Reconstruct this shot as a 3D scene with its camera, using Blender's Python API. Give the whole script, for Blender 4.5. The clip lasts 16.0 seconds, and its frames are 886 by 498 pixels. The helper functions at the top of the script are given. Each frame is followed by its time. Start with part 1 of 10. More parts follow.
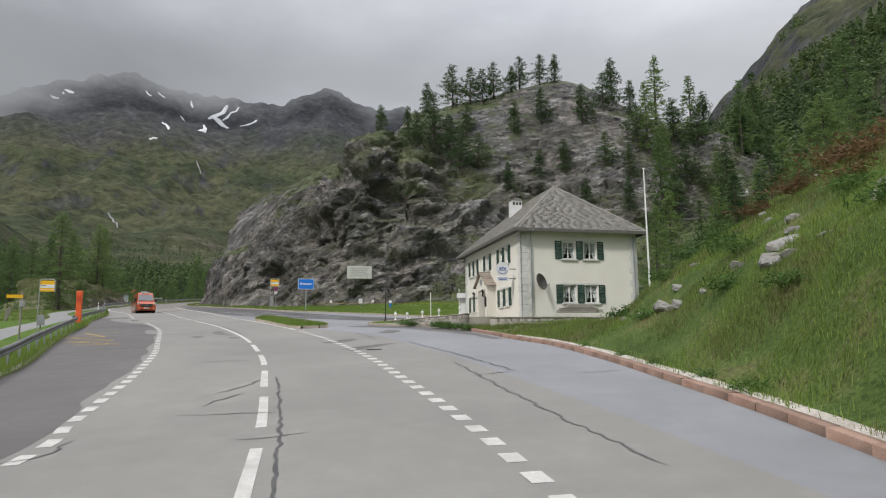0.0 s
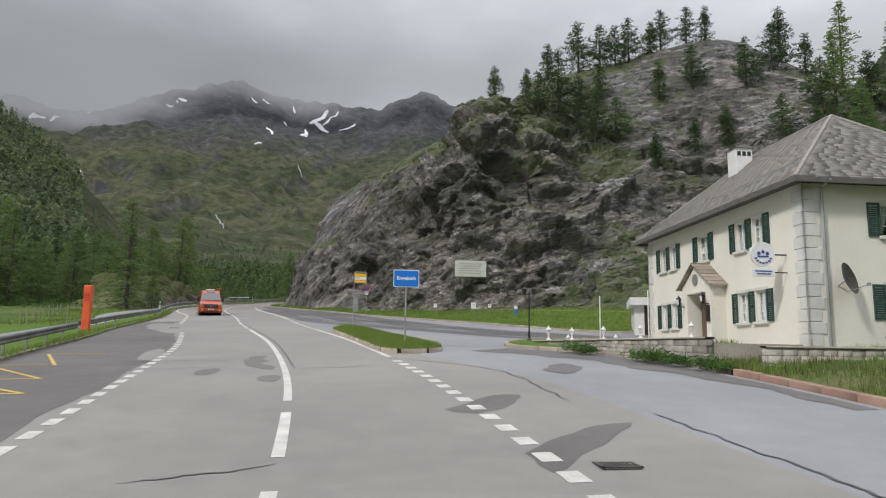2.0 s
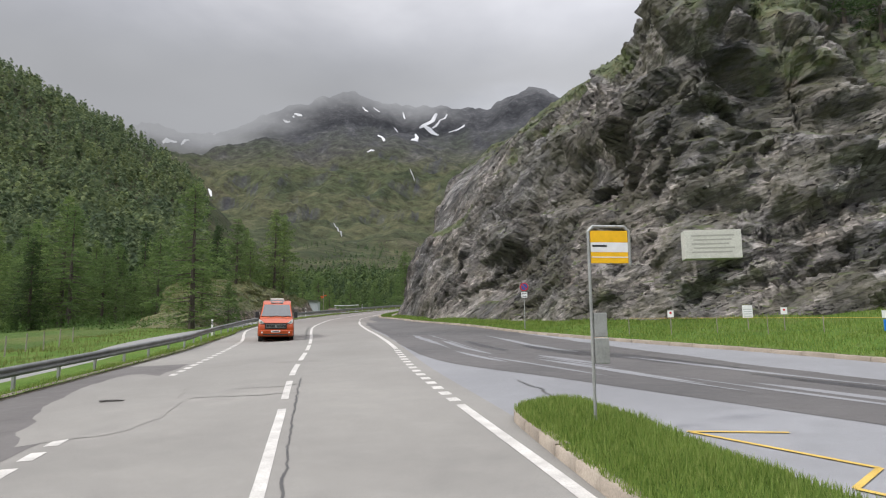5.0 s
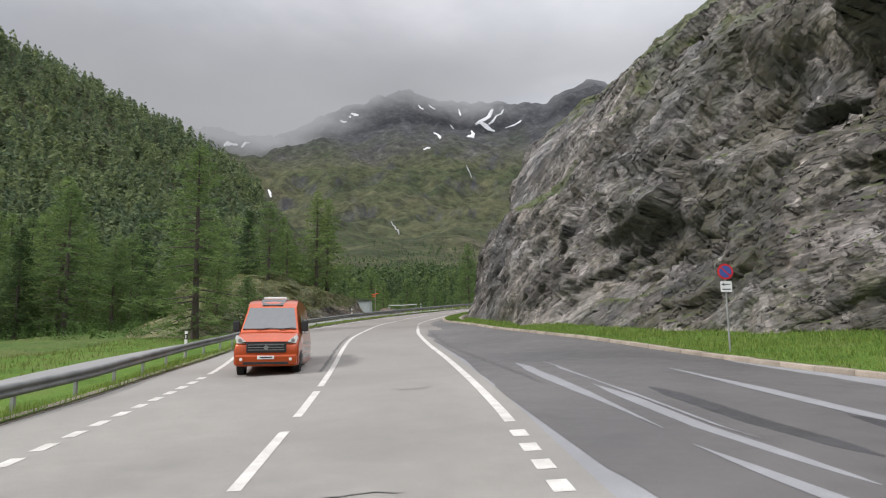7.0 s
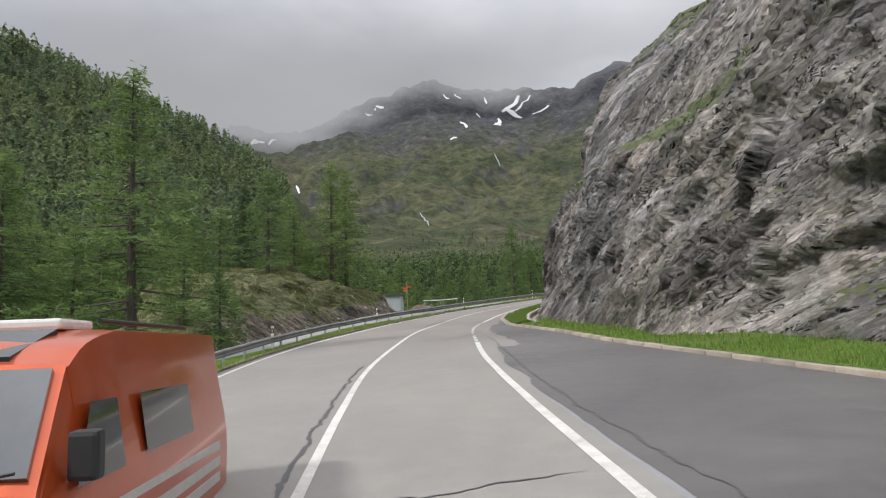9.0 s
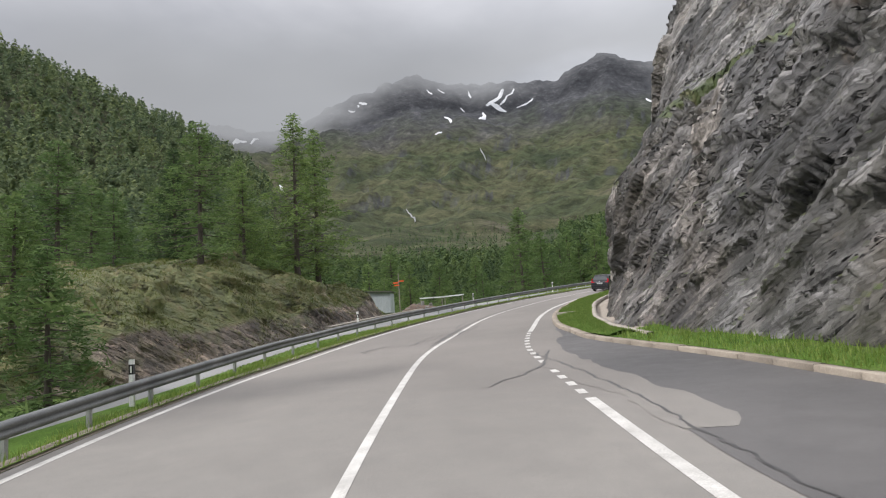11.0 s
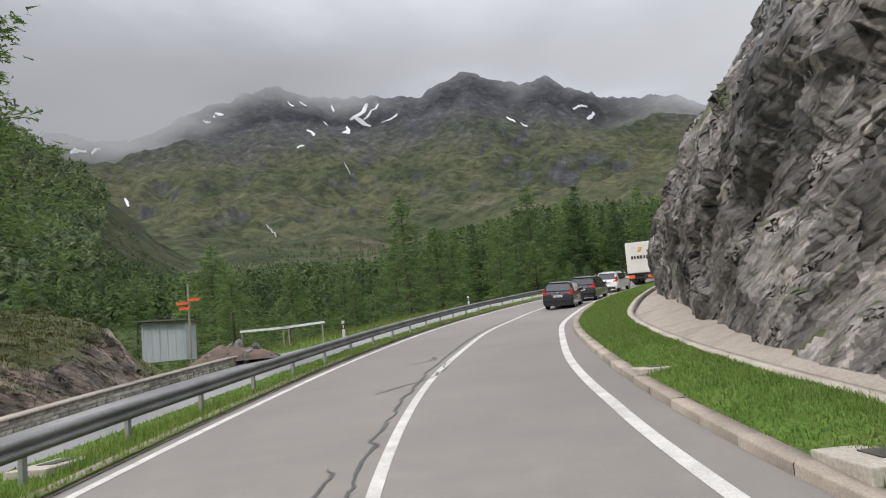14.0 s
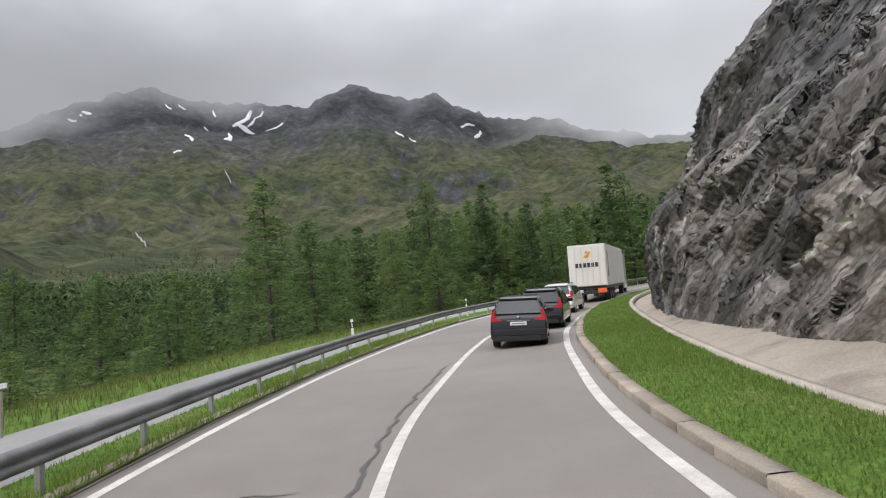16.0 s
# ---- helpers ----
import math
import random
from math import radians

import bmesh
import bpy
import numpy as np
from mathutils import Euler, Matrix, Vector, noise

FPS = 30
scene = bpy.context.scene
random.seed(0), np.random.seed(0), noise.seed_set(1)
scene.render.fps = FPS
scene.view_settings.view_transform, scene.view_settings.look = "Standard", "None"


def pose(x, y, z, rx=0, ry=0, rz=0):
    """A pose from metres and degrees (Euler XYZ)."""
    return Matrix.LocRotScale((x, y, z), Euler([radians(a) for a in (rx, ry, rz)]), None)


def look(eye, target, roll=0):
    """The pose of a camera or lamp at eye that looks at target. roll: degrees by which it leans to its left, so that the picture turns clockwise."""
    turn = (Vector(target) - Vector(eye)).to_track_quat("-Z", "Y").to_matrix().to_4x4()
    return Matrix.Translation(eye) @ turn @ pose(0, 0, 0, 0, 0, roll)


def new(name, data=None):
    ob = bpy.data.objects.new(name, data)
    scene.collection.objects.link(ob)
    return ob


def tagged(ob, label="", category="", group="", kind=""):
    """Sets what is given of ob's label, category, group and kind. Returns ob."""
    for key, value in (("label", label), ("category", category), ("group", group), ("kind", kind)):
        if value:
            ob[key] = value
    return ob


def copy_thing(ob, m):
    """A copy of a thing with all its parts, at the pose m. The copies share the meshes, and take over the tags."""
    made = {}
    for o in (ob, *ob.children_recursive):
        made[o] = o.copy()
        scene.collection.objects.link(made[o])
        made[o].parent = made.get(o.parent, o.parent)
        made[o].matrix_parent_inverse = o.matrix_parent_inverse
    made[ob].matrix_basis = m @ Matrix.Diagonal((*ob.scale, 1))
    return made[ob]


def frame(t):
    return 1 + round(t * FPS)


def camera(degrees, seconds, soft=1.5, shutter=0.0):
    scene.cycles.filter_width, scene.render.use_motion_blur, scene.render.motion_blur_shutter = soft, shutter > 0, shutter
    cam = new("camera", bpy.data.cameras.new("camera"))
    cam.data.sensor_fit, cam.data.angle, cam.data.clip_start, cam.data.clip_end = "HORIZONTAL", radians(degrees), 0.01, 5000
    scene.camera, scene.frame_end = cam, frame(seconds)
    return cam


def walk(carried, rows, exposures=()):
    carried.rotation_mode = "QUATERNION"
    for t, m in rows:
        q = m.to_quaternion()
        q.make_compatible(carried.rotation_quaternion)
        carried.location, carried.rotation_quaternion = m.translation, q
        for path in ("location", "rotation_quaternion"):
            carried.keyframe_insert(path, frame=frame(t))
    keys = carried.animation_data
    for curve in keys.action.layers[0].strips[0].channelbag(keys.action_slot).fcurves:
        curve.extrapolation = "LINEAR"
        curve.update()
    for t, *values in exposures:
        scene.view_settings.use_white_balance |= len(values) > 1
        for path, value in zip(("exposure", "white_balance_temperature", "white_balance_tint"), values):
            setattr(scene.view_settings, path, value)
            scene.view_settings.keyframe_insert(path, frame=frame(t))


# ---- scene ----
cam = camera(65.3, 16.0, soft=1.15)
PATH = [
    (0.0, pose(0.472, 0.001, 2.395, 98.296, 0.653, 0.558)),
    (0.5, pose(-0.327, 4.723, 2.820, 98.432, 0.331, 3.091)),
    (1.0, pose(-1.286, 9.280, 3.191, 98.248, -0.329, 4.907)),
    (1.5, pose(-2.340, 13.789, 3.546, 98.377, -0.679, 6.633)),
    (2.0, pose(-3.497, 18.196, 3.863, 98.531, -0.916, 8.203)),
    (2.5, pose(-4.745, 22.521, 4.259, 98.482, -0.650, 9.772)),
    (3.0, pose(-6.083, 26.739, 4.654, 98.600, -0.687, 11.358)),
    (3.5, pose(-7.542, 31.071, 5.012, 98.341, -0.626, 12.996)),
    (4.0, pose(-9.160, 35.398, 5.371, 98.393, -0.261, 14.596)),
    (4.5, pose(-10.868, 39.755, 5.756, 98.272, 0.398, 16.284)),
    (5.0, pose(-12.698, 43.975, 6.212, 98.515, 0.553, 18.011)),
    (5.2, pose(-13.436, 45.618, 6.312, 98.955, 0.594, 18.712)),
    (7.3, pose(-21.830, 63.449, 7.926, 98.297, 1.014, 23.387)),
    (7.5, pose(-22.685, 65.059, 8.116, 98.177, 1.493, 23.670)),
    (8.0, pose(-24.804, 69.085, 8.474, 97.980, 1.831, 24.458)),
    (8.5, pose(-27.038, 73.131, 8.871, 97.790, 1.991, 24.972)),
    (9.0, pose(-29.286, 77.167, 9.230, 97.744, 2.246, 25.547)),
    (9.5, pose(-31.500, 81.160, 9.527, 97.704, 2.815, 25.958)),
    (10.0, pose(-33.560, 84.810, 9.795, 97.652, 3.313, 25.994)),
    (12.3, pose(-43.791, 104.406, 11.375, 97.671, 5.302, 21.206)),
    (12.5, pose(-44.508, 106.254, 11.542, 98.045, 5.654, 20.543)),
    (13.0, pose(-46.289, 110.794, 11.939, 97.906, 5.456, 18.109)),
    (13.5, pose(-47.849, 115.426, 12.342, 97.677, 5.744, 15.895)),
    (14.0, pose(-49.234, 119.933, 12.685, 97.898, 5.834, 13.641)),
    (14.5, pose(-50.442, 124.501, 13.065, 97.912, 5.932, 11.324)),
    (15.0, pose(-51.394, 129.043, 13.469, 97.863, 6.235, 8.982)),
    (15.5, pose(-52.159, 133.818, 13.871, 98.120, 6.148, 6.500)),
    (16.0, pose(-52.823, 138.356, 14.243, 98.189, 5.959, 4.070)),
]
walk(cam, PATH, [(0.0, -0.27, 6320, 10), (2.0, -0.25, 6320, 10), (4.0, -0.02, 6380, 11.5), (5.0, 0.05, 6380, 11.5), (9.0, 0.08, 6380, 11), (12.5, 0.06, 6330, 11.5), (16.0, 0.0, 6330, 11.5)])

# ---- world and light ----
SUN_EL, SUN_AZ = 44.0, 222.0          # degrees; azimuth clockwise from +y
world = bpy.data.worlds.new("overcast_sky")
scene.world = world
world.use_nodes = True
wn, wl = world.node_tree.nodes, world.node_tree.links
wn.clear()
w_out, w_bg = wn.new("ShaderNodeOutputWorld"), wn.new("ShaderNodeBackground")
w_sky = wn.new("ShaderNodeTexSky")
w_sky.sky_type, w_sky.sun_disc = "NISHITA", False
w_sky.sun_elevation, w_sky.sun_rotation = radians(SUN_EL), radians(SUN_AZ)
w_tc, w_sep = wn.new("ShaderNodeTexCoord"), wn.new("ShaderNodeSeparateXYZ")
w_map = wn.new("ShaderNodeMapping")
w_map.inputs["Scale"].default_value = (1.0, 1.0, 2.6)
w_n1, w_n2 = wn.new("ShaderNodeTexNoise"), wn.new("ShaderNodeTexNoise")
w_n1.inputs["Scale"].default_value, w_n1.inputs["Detail"].default_value = 2.1, 6.0
w_n1.inputs["Roughness"].default_value, w_n1.inputs["Distortion"].default_value = 0.52, 0.35
w_n2.inputs["Scale"].default_value, w_n2.inputs["Detail"].default_value = 7.0, 4.0
w_r1, w_grad, w_r2 = wn.new("ShaderNodeValToRGB"), wn.new("ShaderNodeValToRGB"), wn.new("ShaderNodeValToRGB")
w_r1.color_ramp.elements[0].position, w_r1.color_ramp.elements[0].color = 0.34, (0.82, 0.825, 0.845, 1)
w_r1.color_ramp.elements[1].position, w_r1.color_ramp.elements[1].color = 0.68, (1.20, 1.19, 1.18, 1)
w_r2.color_ramp.elements[0].position, w_r2.color_ramp.elements[0].color = 0.3, (0.95, 0.95, 0.95, 1)
w_r2.color_ramp.elements[1].position, w_r2.color_ramp.elements[1].color = 0.7, (1.05, 1.05, 1.05, 1)
# overcast: the zenith is brighter than the horizon
for p, c in ((0.0, (0.47, 0.49, 0.51, 1)), (0.36, (0.50, 0.51, 0.53, 1)), (0.62, (1.05, 1.05, 1.08, 1)), (1.0, (1.85, 1.85, 1.90, 1))):
    e = w_grad.color_ramp.elements.new(p) if 0 < p < 1 else w_grad.color_ramp.elements[0 if p == 0 else -1]
    e.position, e.color = p, c
w_m1, w_m2, w_mix = wn.new("ShaderNodeMix"), wn.new("ShaderNodeMix"), wn.new("ShaderNodeMix")
for n in (w_m1, w_m2, w_mix):
    n.data_type = "RGBA"
w_m1.blend_type = w_m2.blend_type = "MULTIPLY"
w_m1.inputs[0].default_value = w_m2.inputs[0].default_value = 1.0
w_skyscale = wn.new("ShaderNodeMix")
w_skyscale.data_type, w_skyscale.blend_type = "RGBA", "MULTIPLY"
w_skyscale.inputs[0].default_value, w_skyscale.inputs[7].default_value = 1.0, (0.1, 0.1, 0.1, 1)
w_mix.inputs[0].default_value = 0.06
wl.new(w_tc.outputs["Generated"], w_map.inputs[0])
wl.new(w_map.outputs[0], w_n1.inputs["Vector"])
wl.new(w_map.outputs[0], w_n2.inputs["Vector"])
wl.new(w_tc.outputs["Generated"], w_sep.inputs[0])
wl.new(w_sep.outputs["Z"], w_grad.inputs[0])
wl.new(w_n1.outputs["Fac"], w_r1.inputs[0])
wl.new(w_n2.outputs["Fac"], w_r2.inputs[0])
wl.new(w_grad.outputs[0], w_m1.inputs[6])
wl.new(w_r1.outputs[0], w_m1.inputs[7])
wl.new(w_m1.outputs[2], w_m2.inputs[6])
wl.new(w_r2.outputs[0], w_m2.inputs[7])
wl.new(w_sky.outputs[0], w_skyscale.inputs[6])
# the cloud is thinner, and brighter, towards +x
w_side, w_tint, w_m3 = wn.new("ShaderNodeMapRange"), wn.new("ShaderNodeCombineColor"), wn.new("ShaderNodeMix")
w_side.inputs["From Min"].default_value, w_side.inputs["From Max"].default_value = -0.45, 0.5
w_side.inputs["To Min"].default_value, w_side.inputs["To Max"].default_value = 0.86, 1.5
w_m3.data_type, w_m3.blend_type = "RGBA", "MULTIPLY"
w_m3.inputs[0].default_value = 1.0
wl.new(w_sep.outputs["X"], w_side.inputs["Value"])
for k in range(3):
    wl.new(w_side.outputs[0], w_tint.inputs[k])
wl.new(w_m2.outputs[2], w_m3.inputs[6])
wl.new(w_tint.outputs[0], w_m3.inputs[7])
wl.new(w_m3.outputs[2], w_mix.inputs[6])
wl.new(w_skyscale.outputs[2], w_mix.inputs[7])
wl.new(w_mix.outputs[2], w_bg.inputs[0])
w_bg.inputs[1].default_value = 1.0
wl.new(w_bg.outputs[0], w_out.inputs[0])

sun = new("sun", bpy.data.lights.new("sun", "SUN"))
sun.data.energy, sun.data.angle, sun.data.color = 2.6, radians(7), (1.0, 0.96, 0.90)
_a, _e = radians(SUN_AZ), radians(SUN_EL)
sun.matrix_world = look((0, 0, 80), (-80 * math.sin(_a) * math.cos(_e), -80 * math.cos(_a) * math.cos(_e), 80 - 80 * math.sin(_e)))

# ---- numeric helpers ----
G = math.tan(radians(5.0))            # the road climbs along +y


def plane(y, h=0.0):
    return G * y + h


def smooth(a, b, v):
    t = np.clip((np.asarray(v, float) - a) / (b - a), 0, 1)
    return t * t * (3 - 2 * t)


def hashed(i, j, k, seed=0):
    n = (i.astype(np.int64) * 374761393 + j.astype(np.int64) * 668265263 + k.astype(np.int64) * 2147483647 + seed * 1274126177) & 0xFFFFFFFF
    n = ((n ^ (n >> 13)) * 1274126177) & 0xFFFFFFFF
    n = ((n ^ (n >> 16)) * 2246822519) & 0xFFFFFFFF
    return ((n ^ (n >> 15)) & 0xFFFFFF) / float(0xFFFFFF)


def vnoise(x, y, z, seed=0):
    """Smooth value noise, 0 to 1, on arrays."""
    fx, fy, fz = np.floor(x), np.floor(y), np.floor(z)
    i, j, k = fx.astype(np.int64), fy.astype(np.int64), fz.astype(np.int64)
    u, v, w = x - fx, y - fy, z - fz
    u, v, w = u * u * (3 - 2 * u), v * v * (3 - 2 * v), w * w * (3 - 2 * w)
    out = 0
    for a in (0, 1):
        for b in (0, 1):
            for c in (0, 1):
                out = out + hashed(i + a, j + b, k + c, seed) * (u if a else 1 - u) * (v if b else 1 - v) * (w if c else 1 - w)
    return out


def fbm(x, y, z, octaves=4, seed=0, gain=0.5):
    total, amp, norm = 0, 1.0, 0
    for o in range(octaves):
        total = total + amp * (vnoise(x * 2**o + 17.3 * o, y * 2**o - 9.1 * o, z * 2**o + 4.7 * o, seed + o) - 0.5)
        norm += amp
        amp *= gain
    return total / norm * 2


def spline(points, step=0.5):
    """A smooth curve (Catmull-Rom) through points, sampled every step metres."""
    p = np.array(points, float)
    p = np.vstack([2 * p[0] - p[1], p, 2 * p[-1] - p[-2]])
    fine = []
    for a in range(1, len(p) - 2):
        t = np.linspace(0, 1, 24, endpoint=False)[:, None]
        p0, p1, p2, p3 = p[a - 1], p[a], p[a + 1], p[a + 2]
        fine.append(0.5 * (2 * p1 + (p2 - p0) * t + (2 * p0 - 5 * p1 + 4 * p2 - p3) * t**2 + (3 * p1 - p0 - 3 * p2 + p3) * t**3))
    fine = np.vstack(fine + [p[-2][None]])
    d = np.concatenate([[0], np.cumsum(np.linalg.norm(np.diff(fine[:, :2], axis=0), axis=1))])
    n = max(2, int(round(d[-1] / step)) + 1)
    s = np.linspace(0, d[-1], n)
    return np.stack([np.interp(s, d, fine[:, k]) for k in range(fine.shape[1])], 1)


def sides(curve):
    """Unit vectors to the right of a plan curve."""
    t = np.gradient(curve[:, :2], axis=0)
    t /= np.linalg.norm(t, axis=1)[:, None]
    return np.stack([t[:, 1], -t[:, 0]], 1)


def offset(curve, d):
    return curve[:, :2] + sides(curve) * np.asarray(d).reshape(-1, 1)


# ---- mesh helpers ----
def mesh_of(name, verts, faces, material=None, flat=True):
    me = bpy.data.meshes.new(name)
    verts, faces = np.asarray(verts, float), np.asarray(faces, np.int32)
    me.vertices.add(len(verts))
    me.vertices.foreach_set("co", verts.ravel())
    n, k = faces.shape
    me.loops.add(n * k)
    me.loops.foreach_set("vertex_index", faces.ravel())
    me.polygons.add(n)
    me.polygons.foreach_set("loop_start", np.arange(n, dtype=np.int32) * k)
    if not flat:
        me.polygons.foreach_set("use_smooth", np.ones(n, bool))
    me.update(calc_edges=True)
    me.validate()
    if material:
        me.materials.append(material)
    return me


def grid_faces(rows, cols, close=False):
    i, j = np.meshgrid(np.arange(rows - 1), np.arange(cols if close else cols - 1), indexing="ij")
    a = i * cols + j
    b = i * cols + (j + 1) % cols
    return np.stack([a, b, b + cols, a + cols], -1).reshape(-1, 4)


def thing(name, label, category, loc=(0, 0, 0), rz=0.0, group="", kind=""):
    e = new(name)
    e.matrix_world = pose(*loc, 0, 0, rz)
    return tagged(e, label, category, group, kind)


def part(name, bm, material, parent, label="", smooth_shade=False):
    """Links a bmesh (in the parent's own axes) as one mesh object under a thing or a part."""
    me = bpy.data.meshes.new(name)
    bm.to_mesh(me)
    bm.free()
    if smooth_shade:
        me.polygons.foreach_set("use_smooth", np.ones(len(me.polygons), bool))
        me.set_sharp_from_angle(angle=radians(38))
    me.materials.append(material)
    ob = new(name, me)
    ob.parent = parent
    return tagged(ob, label)


def link_part(name, me, parent, label=""):
    ob = new(name, me)
    ob.parent = parent
    return tagged(ob, label)


def box(bm, x0, x1, y0, y1, z0, z1, bevel=0.0, m=None):
    r = bmesh.ops.create_cube(bm, size=1.0)
    vs = r["verts"]
    for v in vs:
        v.co = Vector(((x0 + x1) / 2 + v.co.x * (x1 - x0), (y0 + y1) / 2 + v.co.y * (y1 - y0), (z0 + z1) / 2 + v.co.z * (z1 - z0)))
    if bevel:
        es = {e for v in vs for e in v.link_edges}
        r = bmesh.ops.bevel(bm, geom=list(es), offset=bevel, segments=2, affect="EDGES", profile=0.6)
        vs = [v for v in {v for f in r["faces"] for v in f.verts} | set(v for v in vs if v.is_valid)]
    if m is not None:
        bmesh.ops.transform(bm, matrix=m, verts=[v for v in vs if v.is_valid])
    return bm


def cyl(bm, p, q, r0, r1=None, seg=12, caps=True):
    p, q = Vector(p), Vector(q)
    d = q - p
    r = bmesh.ops.create_cone(bm, cap_ends=caps, segments=seg, radius1=r0, radius2=r0 if r1 is None else r1, depth=d.length)
    m = Matrix.Translation((p + q) / 2) @ d.to_track_quat("Z", "Y").to_matrix().to_4x4()
    bmesh.ops.transform(bm, matrix=m, verts=r["verts"])
    return bm


def ball(bm, c, r, seg=12, sz=1.0):
    k = bmesh.ops.create_uvsphere(bm, u_segments=seg, v_segments=max(6, seg // 2), radius=r)
    bmesh.ops.transform(bm, matrix=Matrix.Translation(c) @ Matrix.Diagonal((1, 1, sz, 1)), verts=k["verts"])
    return bm


def lathe(bm, profile, seg=16, m=None):
    """Turns (radius, height) pairs round the z axis."""
    rings = []
    for r, z in profile:
        rings.append([bm.verts.new((r * math.cos(2 * math.pi * k / seg), r * math.sin(2 * math.pi * k / seg), z)) for k in range(seg)])
    for a, b in zip(rings, rings[1:]):
        for k in range(seg):
            bm.faces.new((a[k], a[(k + 1) % seg], b[(k + 1) % seg], b[k]))
    if profile[0][0] > 0:
        bm.faces.new(rings[0][::-1])
    if profile[-1][0] > 0:
        bm.faces.new(rings[-1])
    if m is not None:
        bmesh.ops.transform(bm, matrix=m, verts=[v for ring in rings for v in ring])
    return bm


def extrude_poly(bm, pts, axis, a, b):
    """A prism: a closed outline of (u, v) pairs, swept along an axis from a to b."""
    def at(u, v, w):
        return {"x": (w, u, v), "y": (u, w, v), "z": (u, v, w)}[axis]
    lo, hi = [bm.verts.new(at(u, v, a)) for u, v in pts], [bm.verts.new(at(u, v, b)) for u, v in pts]
    bm.faces.new(lo[::-1])
    bm.faces.new(hi)
    n = len(pts)
    for k in range(n):
        bm.faces.new((lo[k], lo[(k + 1) % n], hi[(k + 1) % n], hi[k]))
    bmesh.ops.recalc_face_normals(bm, faces=bm.faces)
    return bm


# ---- materials ----
def nodes_of(name):
    m = bpy.data.materials.new(name)
    m.use_nodes = True
    return m, m.node_tree.nodes, m.node_tree.links, m.node_tree.nodes["Principled BSDF"]


def ramp(ns, stops):
    r = ns.new("ShaderNodeValToRGB")
    els = r.color_ramp.elements
    while len(els) < len(stops):
        els.new(0.5)
    for e, (p, c) in zip(els, stops):
        e.position, e.color = p, (*c, 1)
    return r


def noise_tex(ns, ls, scale, detail=5.0, rough=0.55, vec=None, distort=0.0):
    n = ns.new("ShaderNodeTexNoise")
    n.inputs["Scale"].default_value, n.inputs["Detail"].default_value = scale, detail
    n.inputs["Roughness"].default_value, n.inputs["Distortion"].default_value = rough, distort
    if vec is not None:
        ls.new(vec, n.inputs["Vector"])
    return n


def mixer(ns, ls, kind, fac, a, b):
    m = ns.new("ShaderNodeMix")
    m.data_type, m.blend_type = "RGBA", kind
    for sock, v in ((m.inputs[0], fac), (m.inputs[6], a), (m.inputs[7], b)):
        if hasattr(v, "is_output"):
            ls.new(v, sock)
        elif isinstance(v, tuple):
            sock.default_value = (*v, 1)
        else:
            sock.default_value = v
    return m.outputs[2]


def surface(name, a, b, scale=1.5, fine=30.0, rough=0.8, bump=0.2, metal=0.0, grain=0.25, dist=0.01, third=None, spec=0.5, rand=0.0, stretch=None):
    """A painted, worn or grained surface: two (or three) tones in patches, fine grain and relief."""
    m, ns, ls, bs = nodes_of(name)
    tc = ns.new("ShaderNodeTexCoord").outputs["Object"]
    if stretch:
        mp = ns.new("ShaderNodeMapping")
        mp.inputs["Scale"].default_value = stretch
        ls.new(tc, mp.inputs[0])
        tc = mp.outputs[0]
    n1, n2 = noise_tex(ns, ls, scale, 5, 0.6, tc), noise_tex(ns, ls, fine, 4, 0.6, tc)
    stops = [(0.32, a), (0.68, b)] if third is None else [(0.30, a), (0.5, b), (0.72, third)]
    r = ramp(ns, stops)
    ls.new(n1.outputs["Fac"], r.inputs[0])
    g = ramp(ns, [(0.3, (1 - grain,) * 3), (0.7, (1 + grain * 0.6,) * 3)])
    ls.new(n2.outputs["Fac"], g.inputs[0])
    col = mixer(ns, ls, "MULTIPLY", 1.0, r.outputs[0], g.outputs[0])
    if rand:
        oi = ns.new("ShaderNodeObjectInfo")
        rr = ramp(ns, [(0.0, (1 - rand,) * 3), (1.0, (1 + rand * 0.5,) * 3)])
        ls.new(oi.outputs["Random"], rr.inputs[0])
        col = mixer(ns, ls, "MULTIPLY", 1.0, col, rr.outputs[0])
    ls.new(col, bs.inputs["Base Color"])
    bs.inputs["Roughness"].default_value, bs.inputs["Metallic"].default_value = rough, metal
    bs.inputs["Specular IOR Level"].default_value = spec
    if bump:
        bp = ns.new("ShaderNodeBump")
        bp.inputs["Strength"].default_value, bp.inputs["Distance"].default_value = bump, dist
        ls.new(n2.outputs["Fac"], bp.inputs["Height"])
        ls.new(bp.outputs[0], bs.inputs["Normal"])
    return m


def plain(name, c, rough=0.5, metal=0.0, spec=0.5, coat=0.0):
    m, ns, ls, bs = nodes_of(name)
    tc = ns.new("ShaderNodeTexCoord").outputs["Object"]
    n = noise_tex(ns, ls, 6.0, 4, 0.6, tc)
    g = ramp(ns, [(0.3, tuple(v * 0.88 for v in c)), (0.7, tuple(min(1, v * 1.06) for v in c))])
    ls.new(n.outputs["Fac"], g.inputs[0])
    ls.new(g.outputs[0], bs.inputs["Base Color"])
    bs.inputs["Roughness"].default_value, bs.inputs["Metallic"].default_value = rough, metal
    bs.inputs["Specular IOR Level"].default_value = spec
    bs.inputs["Coat Weight"].default_value = coat
    return m


